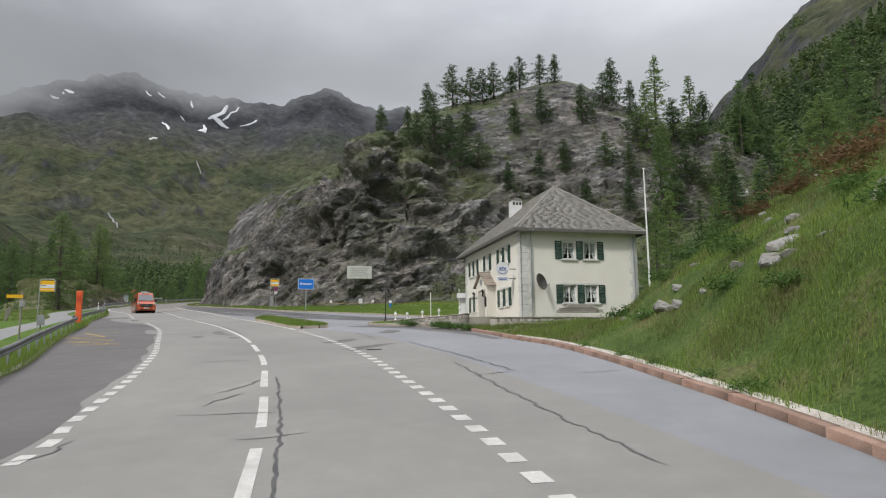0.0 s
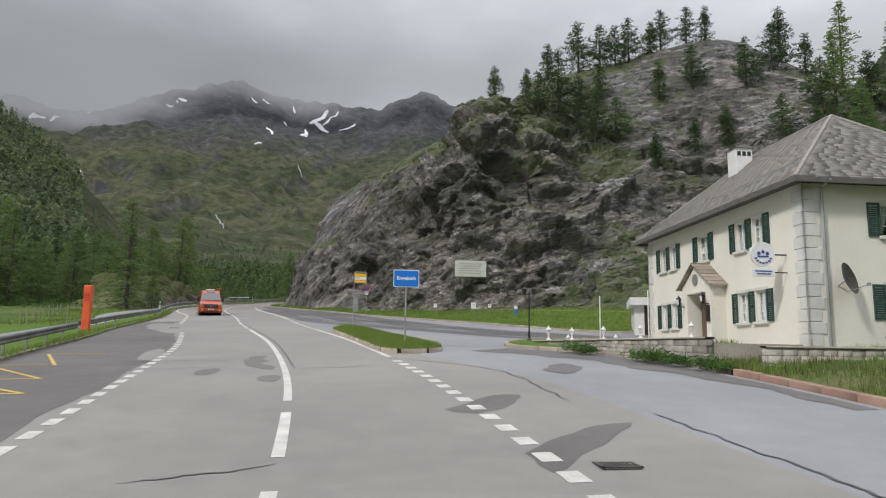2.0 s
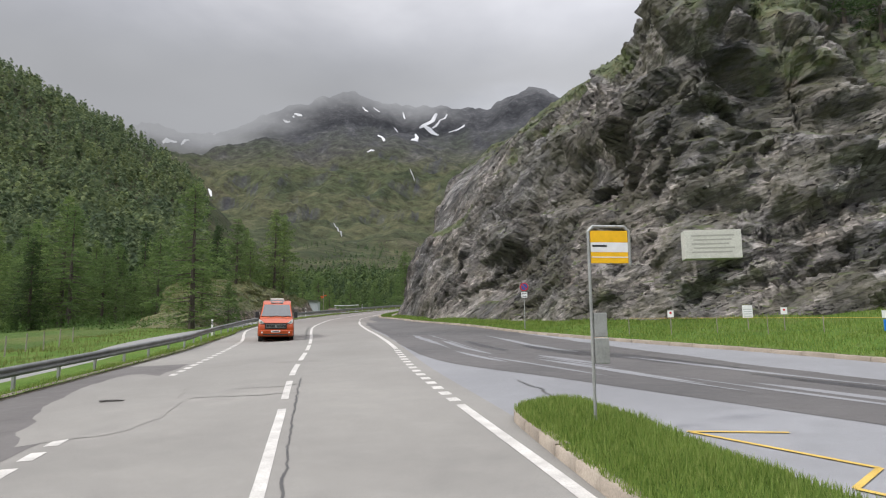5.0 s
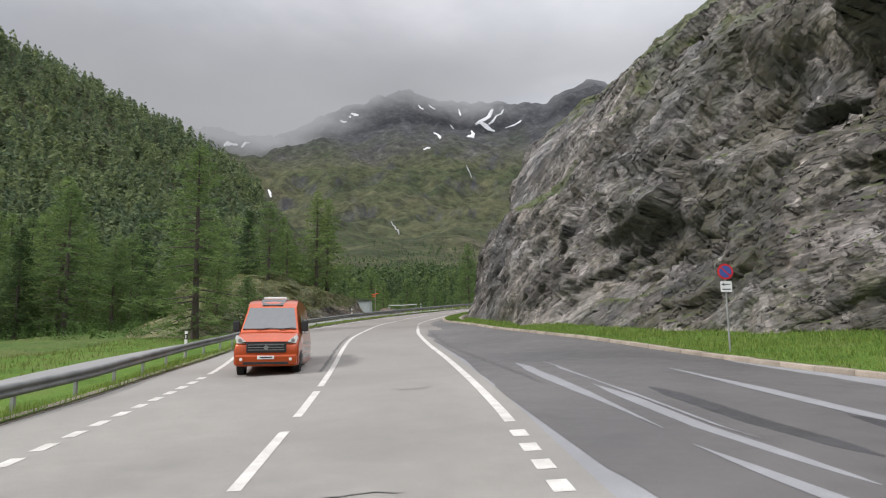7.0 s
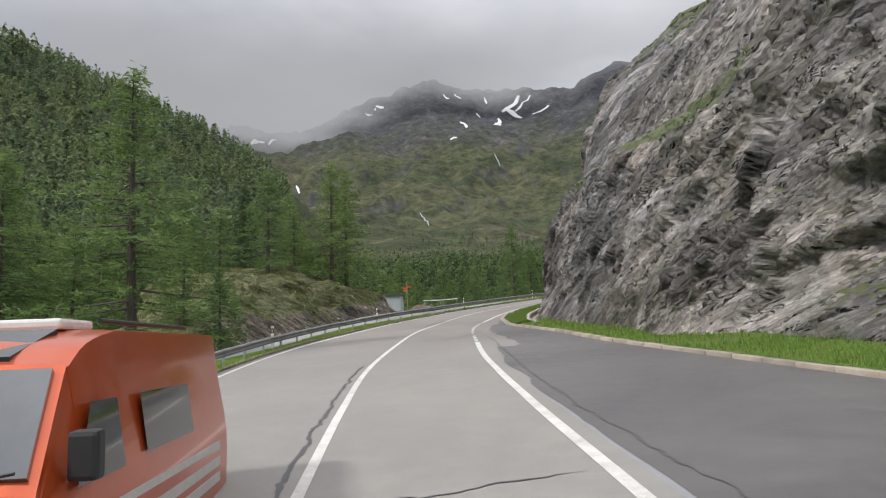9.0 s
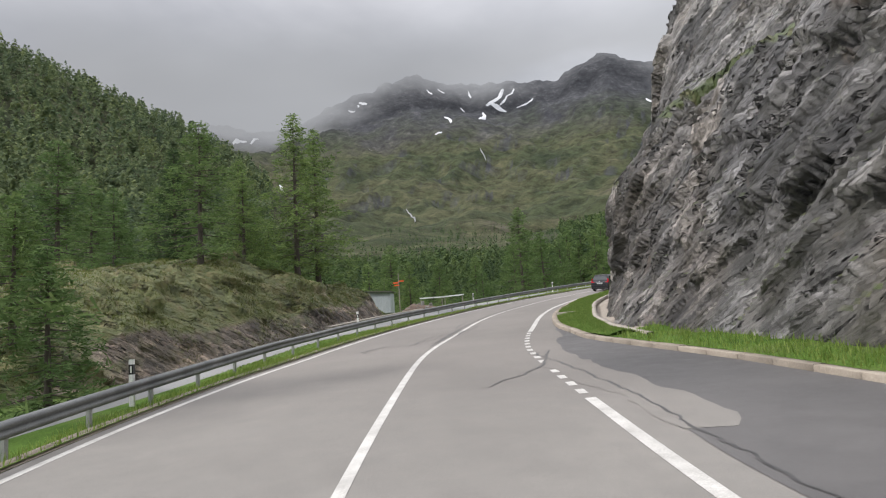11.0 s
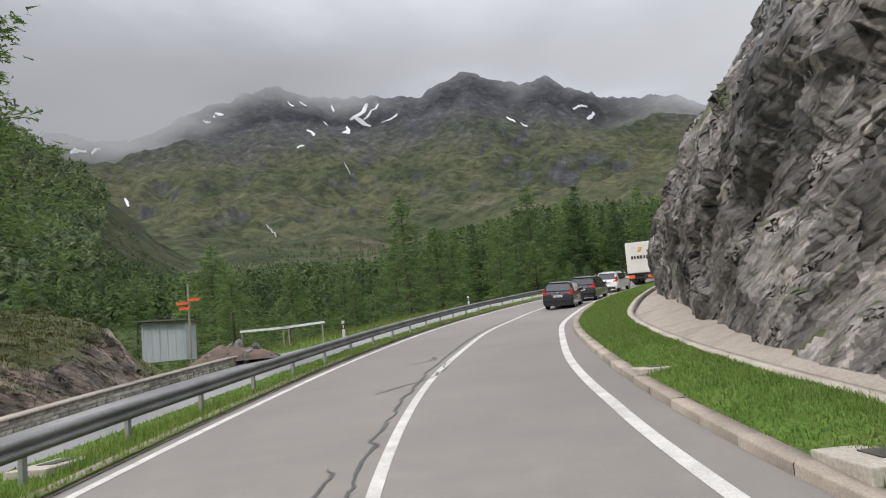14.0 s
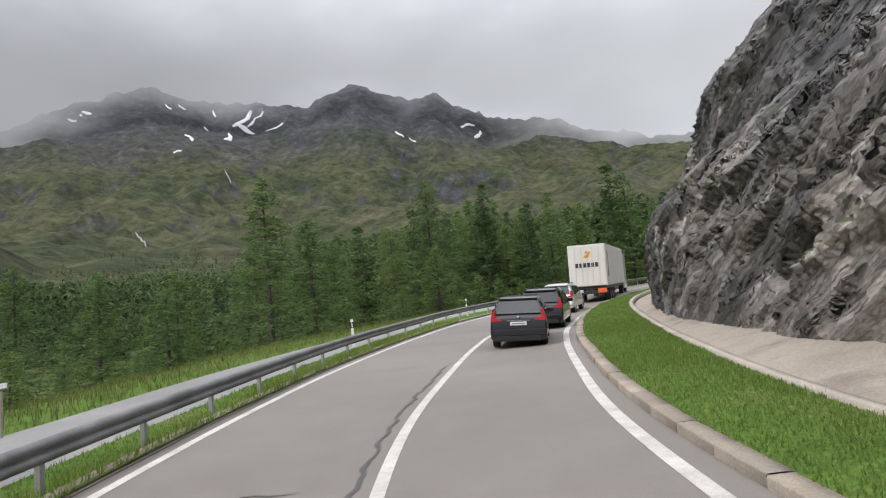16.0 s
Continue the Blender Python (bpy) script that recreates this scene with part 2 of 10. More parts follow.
def asphalt(name, dark, light, rough=0.85, upper_tint=None, patch=0.35):
    m, ns, ls, bs = nodes_of(name)
    tc = ns.new("ShaderNodeTexCoord").outputs["Object"]
    big = noise_tex(ns, ls, 0.16, 5, 0.6, tc, 0.4)
    mid = noise_tex(ns, ls, 1.7, 5, 0.65, tc)
    fine = noise_tex(ns, ls, 90.0, 3, 0.7, tc)
    r = ramp(ns, [(0.30, dark), (0.70, light)])
    ls.new(big.outputs["Fac"], r.inputs[0])
    g1 = ramp(ns, [(0.3, (1 - patch * 0.4,) * 3), (0.7, (1 + patch * 0.2,) * 3)])
    ls.new(mid.outputs["Fac"], g1.inputs[0])
    g2 = ramp(ns, [(0.25, (0.78,) * 3), (0.75, (1.2,) * 3)])
    ls.new(fine.outputs["Fac"], g2.inputs[0])
    col = mixer(ns, ls, "MULTIPLY", 1.0, mixer(ns, ls, "MULTIPLY", 1.0, r.outputs[0], g1.outputs[0]), g2.outputs[0])
    if upper_tint:
        # the tone turns slightly darker and browner further up the road
        sy, up = ns.new("ShaderNodeSeparateXYZ"), ns.new("ShaderNodeMapRange")
        ls.new(tc, sy.inputs[0])
        ls.new(sy.outputs["Y"], up.inputs["Value"])
        up.inputs["From Min"].default_value, up.inputs["From Max"].default_value = 86.0, 112.0
        col = mixer(ns, ls, "MIX", up.outputs[0], col, mixer(ns, ls, "MULTIPLY", 1.0, col, upper_tint))
    ls.new(col, bs.inputs["Base Color"])
    rr = ramp(ns, [(0.3, (rough - 0.15,) * 3), (0.7, (rough + 0.08,) * 3)])
    ls.new(mid.outputs["Fac"], rr.inputs[0])
    ls.new(rr.outputs[0], bs.inputs["Roughness"])
    bp = ns.new("ShaderNodeBump")
    bp.inputs["Strength"].default_value, bp.inputs["Distance"].default_value = 0.35, 0.006
    ls.new(fine.outputs["Fac"], bp.inputs["Height"])
    ls.new(bp.outputs[0], bs.inputs["Normal"])
    return m


def slope_mask(ns, ls, lo, hi, noisy=0.25, vec=None, scale=0.6):
    """1 where the surface lies flat, 0 where it is steep, with a ragged edge."""
    geo = ns.new("ShaderNodeNewGeometry")
    sep = ns.new("ShaderNodeSeparateXYZ")
    ls.new(geo.outputs["True Normal"], sep.inputs[0])
    n = noise_tex(ns, ls, scale, 6, 0.65, vec)
    ma = ns.new("ShaderNodeMath")
    ma.operation = "MULTIPLY_ADD"
    ls.new(n.outputs["Fac"], ma.inputs[0])
    ma.inputs[1].default_value = noisy * 2
    ls.new(sep.outputs["Z"], ma.inputs[2])
    mr = ns.new("ShaderNodeMapRange")
    ls.new(ma.outputs[0], mr.inputs["Value"])
    mr.inputs["From Min"].default_value, mr.inputs["From Max"].default_value = lo + noisy, hi + noisy
    return mr.outputs[0]


def rock_material(name, grass_from=0.47, grass_to=0.62, stain=(1.0, 1.0, 1.0), turf=((0.046, 0.066, 0.022), (0.082, 0.106, 0.036), (0.155, 0.135, 0.066))):
    m, ns, ls, bs = nodes_of(name)
    tc = ns.new("ShaderNodeTexCoord").outputs["Object"]
    # bedding: the layers climb towards -x on the front face and dip along +y round the bend
    sp, mp = ns.new("ShaderNodeSeparateXYZ"), ns.new("ShaderNodeCombineXYZ")
    ls.new(tc, sp.inputs[0])
    def calc(op, *args):
        n = ns.new("ShaderNodeMath")
        n.operation = op
        for k, v in enumerate(args):
            if hasattr(v, "is_output"):
                ls.new(v, n.inputs[k])
            else:
                n.inputs[k].default_value = v
        return n.outputs[0]
    past = calc("MAXIMUM", calc("SUBTRACT", sp.outputs["Y"], 90.0), 0.0)
    bed = calc("ADD", calc("MULTIPLY_ADD", sp.outputs["X"], -0.27, sp.outputs["Z"]), calc("MULTIPLY", past, 0.36))
    ls.new(calc("MULTIPLY", sp.outputs["X"], 0.6), mp.inputs[0])
    ls.new(calc("MULTIPLY", sp.outputs["Y"], 0.6), mp.inputs[1])
    ls.new(calc("MULTIPLY", bed, 2.5), mp.inputs[2])
    mq = ns.new("ShaderNodeCombineXYZ")
    ls.new(calc("MULTIPLY", sp.outputs["X"], 0.75), mq.inputs[0])
    ls.new(calc("MULTIPLY", sp.outputs["Y"], 0.75), mq.inputs[1])
    ls.new(calc("MULTIPLY", bed, 1.5), mq.inputs[2])
    ml = ns.new("ShaderNodeCombineXYZ")
    ls.new(calc("MULTIPLY", sp.outputs["X"], 0.55), ml.inputs[0])
    ls.new(calc("MULTIPLY", sp.outputs["Y"], 0.55), ml.inputs[1])
    ls.new(calc("MULTIPLY", bed, 4.2), ml.inputs[2])
    big = noise_tex(ns, ls, 0.12, 6, 0.62, tc, 0.6)
    mid = noise_tex(ns, ls, 0.55, 9, 0.68, mq.outputs[0], 0.2)
    fine = noise_tex(ns, ls, 4.0, 9, 0.72, mq.outputs[0], 0.1)
    leaf = noise_tex(ns, ls, 2.4, 8, 0.7, ml.outputs[0], 0.15)
    tone = ns.new("ShaderNodeAttribute")
    tone.attribute_name = "tone"
    base = calc("ADD", calc("MULTIPLY", tone.outputs["Fac"], 1.2), calc("MULTIPLY", mid.outputs["Fac"], 0.55))
    r1 = ramp(ns, [(0.52, (0.050, 0.049, 0.050)), (0.76, (0.096, 0.092, 0.089)), (0.94, (0.164, 0.156, 0.153)), (1.0, (0.205, 0.197, 0.193))])
    ls.new(base, r1.inputs[0])
    pale = ramp(ns, [(0.0, (1.0,) * 3), (1.0, (1.52, 1.50, 1.48))])
    ls.new(calc("MULTIPLY", calc("SUBTRACT", base, 0.98), 4.0), pale.inputs[0])
    r2 = ramp(ns, [(0.30, (0.66, 0.67, 0.71)), (0.44, (0.93, 0.94, 0.95)), (0.56, (1.06, 1.0, 0.95)), (0.66, (1.0, 0.98, 0.96)), (0.78, (0.76, 0.79, 0.74))])
    ls.new(big.outputs["Fac"], r2.inputs[0])
    r3 = ramp(ns, [(0.30, (0.6,) * 3), (0.48, (1.0,) * 3), (0.70, (1.30,) * 3)])
    ls.new(fine.outputs["Fac"], r3.inputs[0])
    r4 = ramp(ns, [(0.38, (0.40,) * 3), (0.45, (1.0,) * 3), (0.66, (1.32,) * 3)])
    ls.new(leaf.outputs["Fac"], r4.inputs[0])
    col = mixer(ns, ls, "MULTIPLY", 1.0, mixer(ns, ls, "MULTIPLY", 1.0, r1.outputs[0], pale.outputs[0]), r2.outputs[0])
    col = mixer(ns, ls, "MULTIPLY", 0.8, mixer(ns, ls, "MULTIPLY", 1.0, col, r3.outputs[0]), r4.outputs[0])
    # broken flakes: flat little faces, each turned its own way and a little lighter or darker
    wob = noise_tex(ns, ls, 0.9, 3, 0.6, mp.outputs[0])
    wv = ns.new("ShaderNodeVectorMath")
    wv.operation = "MULTIPLY_ADD"
    ls.new(wob.outputs["Color"], wv.inputs[0])
    wv.inputs[1].default_value = (0.30, 0.30, 0.30)
    ls.new(mp.outputs[0], wv.inputs[2])
    flakes = []
    for sc, spread_ in ((0.8, 0.26), (2.0, 0.28), (5.0, 0.22)):
        cell = ns.new("ShaderNodeTexVoronoi")
        cell.distance = "CHEBYCHEV"
        cell.inputs["Scale"].default_value = sc
        ls.new(wv.outputs[0], cell.inputs["Vector"])
        sx = ns.new("ShaderNodeSeparateColor")
        ls.new(cell.outputs["Color"], sx.inputs[0])
        tr = ramp(ns, [(0.0, (1 - spread_,) * 3), (0.6, (1.0,) * 3), (1.0, (1 + 1.5 * spread_,) * 3)])
        ls.new(sx.outputs[0], tr.inputs[0])
        col = mixer(ns, ls, "MULTIPLY", 1.0, col, tr.outputs[0])
        way, turn, dot = (ns.new("ShaderNodeVectorMath") for _ in range(3))
        way.operation, turn.operation, dot.operation = "SUBTRACT", "SUBTRACT", "DOT_PRODUCT"
        ls.new(wv.outputs[0], way.inputs[0])
        ls.new(cell.outputs["Position"], way.inputs[1])
        ls.new(cell.outputs["Color"], turn.inputs[0])
        turn.inputs[1].default_value = (0.5, 0.5, 0.62)
        ls.new(way.outputs[0], dot.inputs[0])
        ls.new(turn.outputs[0], dot.inputs[1])
        flakes.append(calc("MULTIPLY_ADD", sx.outputs[1], 0.25 / sc, dot.outputs["Value"]))
    # pale lichen and rusty stains
    li = noise_tex(ns, ls, 2.6, 7, 0.7, tc)
    lr = ramp(ns, [(0.62, (0, 0, 0)), (0.70, (0.55, 0.55, 0.55))])
    ls.new(li.outputs["Fac"], lr.inputs[0])
    col = mixer(ns, ls, "MIX", lr.outputs[0], col, (0.33, 0.33, 0.28))
    ru = noise_tex(ns, ls, 0.35, 6, 0.7, tc, 1.0)
    rr = ramp(ns, [(0.60, (0, 0, 0)), (0.72, (0.32, 0.32, 0.32))])
    ls.new(ru.outputs["Fac"], rr.inputs[0])
    col = mixer(ns, ls, "MIX", rr.outputs[0], col, (0.27, 0.19, 0.14))
    # moss and dry grass film; it also paints cloud shade into the front face
    mo = noise_tex(ns, ls, 0.22, 8, 0.72, mq.outputs[0], 0.8)
    mr = ramp(ns, [(0.44, (0, 0, 0)), (0.60, (0.66, 0.66, 0.66))])
    ls.new(mo.outputs["Fac"], mr.inputs[0])
    # the film thins round the bend, which leaves that face paler
    front_shade = ns.new("ShaderNodeMapRange")
    ls.new(sp.outputs["Y"], front_shade.inputs["Value"])
    front_shade.inputs["From Min"].default_value, front_shade.inputs["From Max"].default_value = 96.0, 114.0
    front_shade.inputs["To Min"].default_value, front_shade.inputs["To Max"].default_value = 1.0, 0.15
    col = mixer(ns, ls, "MIX", calc("MULTIPLY", mr.outputs[0], front_shade.outputs[0]), col, (0.072, 0.070, 0.036))
    col = mixer(ns, ls, "MULTIPLY", 1.0, col, stain)
    # grass and moss on the ledges
    gn = noise_tex(ns, ls, 1.3, 6, 0.7, tc)
    gr = ramp(ns, [(0.3, turf[0]), (0.5, turf[1]), (0.70, turf[2])])
    ls.new(gn.outputs["Fac"], gr.inputs[0])
    lie = ns.new("ShaderNodeAttribute")
    lie.attribute_name = "lie"
    ln = noise_tex(ns, ls, 0.32, 7, 0.7, tc)
    lm = ns.new("ShaderNodeMapRange")
    ls.new(calc("SUBTRACT", calc("ADD", ln.outputs["Fac"], lie.outputs["Fac"]), calc("MULTIPLY", past, 0.0035)), lm.inputs["Value"])
    lm.inputs["From Min"].default_value, lm.inputs["From Max"].default_value = grass_from + 0.66, grass_to + 0.62
    green = calc("MAXIMUM", slope_mask(ns, ls, 0.78, 0.92, 0.35, tc, 0.4), lm.outputs[0])
    col = mixer(ns, ls, "MIX", green, col, gr.outputs[0])
    ls.new(col, bs.inputs["Base Color"])
    bs.inputs["Roughness"].default_value = 0.6
    normal = None
    for height, strength, depth in ((flakes[0], 1.0, 0.6), (flakes[1], 1.0, 0.55), (flakes[2], 0.9, 0.42), (leaf.outputs["Fac"], 0.5, 0.08), (fine.outputs["Fac"], 0.6, 0.06)):
        bp = ns.new("ShaderNodeBump")
        bp.inputs["Strength"].default_value, bp.inputs["Distance"].default_value = strength, depth
        ls.new(height, bp.inputs["Height"])
        if normal is not None:
            ls.new(normal, bp.inputs["Normal"])
        normal = bp.outputs[0]
    ls.new(normal, bs.inputs["Normal"])
    return m


def ground_material():
    """Grass near by; scree, alpine turf, rock and old snow on the far mountains."""
    m, ns, ls, bs = nodes_of("alpine_ground")
    tc = ns.new("ShaderNodeTexCoord").outputs["Object"]
    n1, n2 = noise_tex(ns, ls, 0.09, 6, 0.65, tc), noise_tex(ns, ls, 2.5, 6, 0.7, tc)
    g1 = ramp(ns, [(0.30, (0.05, 0.088, 0.022)), (0.50, (0.08, 0.13, 0.033)), (0.70, (0.13, 0.145, 0.05))])
    ls.new(n1.outputs["Fac"], g1.inputs[0])
    g2 = ramp(ns, [(0.28, (0.6,) * 3), (0.72, (1.3,) * 3)])
    ls.new(n2.outputs["Fac"], g2.inputs[0])
    near = mixer(ns, ls, "MULTIPLY", 1.0, g1.outputs[0], g2.outputs[0])
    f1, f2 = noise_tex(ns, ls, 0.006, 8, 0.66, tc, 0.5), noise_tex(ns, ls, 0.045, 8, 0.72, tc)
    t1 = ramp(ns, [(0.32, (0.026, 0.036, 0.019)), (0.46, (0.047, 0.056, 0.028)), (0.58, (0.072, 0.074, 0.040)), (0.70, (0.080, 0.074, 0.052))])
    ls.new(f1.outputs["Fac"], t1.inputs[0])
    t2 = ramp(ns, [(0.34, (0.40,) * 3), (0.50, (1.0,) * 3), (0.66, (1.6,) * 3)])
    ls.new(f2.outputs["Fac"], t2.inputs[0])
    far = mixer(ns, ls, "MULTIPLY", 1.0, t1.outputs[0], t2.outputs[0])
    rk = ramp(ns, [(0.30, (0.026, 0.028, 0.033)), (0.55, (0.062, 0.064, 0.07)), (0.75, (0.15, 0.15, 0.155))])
    ls.new(f2.outputs["Fac"], rk.inputs[0])
    geo = ns.new("ShaderNodeNewGeometry")
    sep = ns.new("ShaderNodeSeparateXYZ")
    ls.new(geo.outputs["Position"], sep.inputs[0])
    def over(lo, hi, amount):
        ad = ns.new("ShaderNodeMath")
        ad.operation = "MULTIPLY_ADD"
        ls.new(f1.outputs["Fac"], ad.inputs[0])
        ad.inputs[1].default_value = amount
        ls.new(sep.outputs["Z"], ad.inputs[2])
        mr = ns.new("ShaderNodeMapRange")
        ls.new(ad.outputs[0], mr.inputs["Value"])
        mr.inputs["From Min"].default_value, mr.inputs["From Max"].default_value = lo, hi
        return mr.outputs[0]
    high = over(690, 870, 420)
    steep = slope_mask(ns, ls, 0.46, 0.66, 0.22, tc, 0.012)
    inv = ns.new("ShaderNodeMath")
    inv.operation = "SUBTRACT"
    inv.inputs[0].default_value = 1.0
    ls.new(steep, inv.inputs[1])
    mx = ns.new("ShaderNodeMath")
    mx.operation = "MAXIMUM"
    ls.new(inv.outputs[0], mx.inputs[0])
    ls.new(high, mx.inputs[1])
    oc = noise_tex(ns, ls, 0.02, 8, 0.75, tc, 0.8)
    orp = ramp(ns, [(0.60, (0, 0, 0)), (0.70, (0.7, 0.7, 0.7))])
    ls.new(oc.outputs["Fac"], orp.inputs[0])
    far = mixer(ns, ls, "MIX", orp.outputs[0], far, rk.outputs[0])
    far = mixer(ns, ls, "MIX", mx.outputs[0], far, rk.outputs[0])
    sn = noise_tex(ns, ls, 0.0072, 5, 0.6, tc, 2.0)
    sr = ramp(ns, [(0.735, (0, 0, 0)), (0.745, (1, 1, 1))])
    ls.new(sn.outputs["Fac"], sr.inputs[0])
    band = ns.new("ShaderNodeMapRange")
    ls.new(sep.outputs["Z"], band.inputs["Value"])
    band.inputs["From Min"].default_value, band.inputs["From Max"].default_value = 470, 570
    sm = ns.new("ShaderNodeMath")
    sm.operation = "MULTIPLY"
    ls.new(sr.outputs[0], sm.inputs[0])
    ls.new(band.outputs[0], sm.inputs[1])
    far = mixer(ns, ls, "MIX", sm.outputs[0], far, (0.75, 0.77, 0.8))
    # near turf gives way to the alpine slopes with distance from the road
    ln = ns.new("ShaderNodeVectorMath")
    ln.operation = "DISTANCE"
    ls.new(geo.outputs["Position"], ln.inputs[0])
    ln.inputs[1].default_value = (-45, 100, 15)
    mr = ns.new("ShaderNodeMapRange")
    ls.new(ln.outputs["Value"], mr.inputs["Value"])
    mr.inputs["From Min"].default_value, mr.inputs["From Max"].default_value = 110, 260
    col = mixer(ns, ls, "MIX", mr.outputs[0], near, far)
    ls.new(col, bs.inputs["Base Color"])
    bs.inputs["Roughness"].default_value = 0.95
    bs.inputs["Specular IOR Level"].default_value = 0.15
    bp = ns.new("ShaderNodeBump")
    bp.inputs["Strength"].default_value, bp.inputs["Distance"].default_value = 0.8, 6.0
    ls.new(f2.outputs["Fac"], bp.inputs["Height"])
    ls.new(bp.outputs[0], bs.inputs["Normal"])
    return m


def foliage(name, a, b, c, trans=0.35, stands=0.0):
    m, ns, ls, bs = nodes_of(name)
    geo, oi = ns.new("ShaderNodeNewGeometry"), ns.new("ShaderNodeObjectInfo")
    r = ramp(ns, [(0.0, a), (0.5, b), (1.0, c)])
    ls.new(geo.outputs["Random Per Island"], r.inputs[0])
    rr = ramp(ns, [(0.0, (0.75, 0.8, 0.8)), (1.0, (1.15, 1.1, 1.0))])
    ls.new(oi.outputs["Random"], rr.inputs[0])
    col = mixer(ns, ls, "MULTIPLY", 1.0, r.outputs[0], rr.outputs[0])
    if stands:
        # light larch and dark spruce stand mixed, tree by tree and in groups
        for sc, lo, hi in ((stands * 3, (0.62, 0.68, 0.75), (1.30, 1.24, 1.10)), (stands * 0.35, (0.80, 0.84, 0.9), (1.15, 1.12, 1.0))):
            st_ = noise_tex(ns, ls, sc, 3, 0.6, geo.outputs["Position"])
            sr = ramp(ns, [(0.36, lo), (0.64, hi)])
            ls.new(st_.outputs["Fac"], sr.inputs[0])
            col = mixer(ns, ls, "MULTIPLY", 1.0, col, sr.outputs[0])
    ls.new(col, bs.inputs["Base Color"])
    bs.inputs["Roughness"].default_value = 0.7
    bs.inputs["Specular IOR Level"].default_value = 0.2
    if trans:
        tr, ad = ns.new("ShaderNodeBsdfTranslucent"), ns.new("ShaderNodeMixShader")
        ls.new(col, tr.inputs[0])
        ad.inputs[0].default_value = trans
        out = ns["Material Output"]
        ls.new(bs.outputs[0], ad.inputs[1])
        ls.new(tr.outputs[0], ad.inputs[2])
        ls.new(ad.outputs[0], out.inputs[0])
    return m


ROAD = asphalt("weathered_asphalt", (0.205, 0.197, 0.182), (0.26, 0.25, 0.23), upper_tint=(0.84, 0.80, 0.79))
ROAD_BLUE = asphalt("blue_grey_asphalt", (0.20, 0.204, 0.215), (0.26, 0.265, 0.278))
ROAD_DARK = asphalt("dark_patched_asphalt", (0.092, 0.085, 0.082), (0.145, 0.136, 0.13), 0.7)
ROAD_STAIN = asphalt("stained_asphalt", (0.115, 0.112, 0.105), (0.165, 0.16, 0.15), 0.75)
ROAD_WET = asphalt("wet_asphalt", (0.045, 0.045, 0.05), (0.075, 0.075, 0.08), 0.42)
PAINT = surface("worn_white_road_paint", (0.42, 0.405, 0.38), (0.62, 0.605, 0.57), 2.0, 40, 0.7, 0.2, grain=0.22)
YELLOW = surface("worn_yellow_road_paint", (0.50, 0.33, 0.06), (0.62, 0.43, 0.10), 2.0, 40, 0.7, 0.2)
SEALANT = surface("bitumen_crack_seal", (0.05, 0.05, 0.05), (0.09, 0.088, 0.085), 3.0, 40, 0.5, 0.2)
KERB = surface("weathered_granite", (0.28, 0.235, 0.19), (0.40, 0.345, 0.28), 1.2, 35, 0.85, 0.4, rand=0.22)
KERB_RED = surface("reddish_granite", (0.26, 0.155, 0.115), (0.36, 0.24, 0.18), 1.2, 35, 0.85, 0.4, rand=0.22)
CONCRETE = surface("weathered_concrete", (0.34, 0.30, 0.255), (0.46, 0.42, 0.36), 0.8, 25, 0.9, 0.3)
STEEL = surface("galvanised_steel", (0.30, 0.31, 0.30), (0.44, 0.45, 0.44), 1.5, 30, 0.55, 0.05, metal=0.6, grain=0.12)
ROCK = rock_material("layered_gneiss", 0.40, 0.58)
GROUND = ground_material()

# ---- plan: lines of the road ----
CENTRE = spline([(1.6, -40), (1.5, -25), (0.9, -10), (-0.5, 1), (-2.1, 9), (-3.0, 13), (-4.3, 18), (-6.1, 24.5), (-9.2, 33.4), (-12.3, 40.8), (-16.0, 48.6), (-19.8, 55.7),
                 (-24.3, 64), (-29.2, 73.8), (-33.2, 81.4), (-37.8, 89.8), (-41.6, 97.2), (-45.6, 106.5), (-48.4, 113.8), (-50.4, 121.2), (-52.35, 129), (-53.5, 136),
                 (-54.05, 143), (-54.3, 149), (-54.0, 155), (-53.4, 162), (-52.5, 168), (-49.8, 179), (-45.5, 191), (-39, 205), (-29, 222), (-14, 240)], 0.5)
LEFT_LINE = spline([(-3.0, -25), (-4.4, -2), (-5.7, 10), (-6.4, 12.6), (-7.4, 16), (-8.6, 20), (-11.1, 27.3), (-13.4, 33), (-16, 39.4), (-18.2, 44.5), (-21, 50), (-24, 55.5),
                    (-28, 62.5), (-32.3, 71), (-36.8, 79.5), (-42.0, 87.5), (-45.5, 93.2), (-49.5, 101.5), (-52.0, 108.4), (-53.5, 114.2), (-54.6, 118.5), (-55.8, 124),
                    (-56.65, 129.5), (-57.3, 135), (-57.8, 141), (-58.0, 147), (-57.95, 153), (-57.45, 160), (-56.0, 170), (-53.5, 180.5), (-47.5, 195), (-38, 211), (-24, 229)], 0.5)
RAIL = spline([(-7.5, -5), (-8.3, 8), (-12.6, 19.6), (-16.9, 29), (-21.0, 38), (-25.9, 48.8), (-29.8, 57), (-36.2, 73.2), (-38.4, 77.5), (-41.9, 84), (-44.2, 88.8),
               (-46.6, 93.5), (-50.9, 103), (-54.3, 112.5), (-55.45, 117), (-56.8, 122.8), (-57.8, 129), (-58.25, 134.5), (-58.6, 141), (-58.75, 148), (-58.55, 155), (-58.05, 162.5), (-56.7, 171.5),
               (-54.4, 182), (-48.4, 196.5), (-38.9, 212.5), (-25, 230.5)], 0.5)
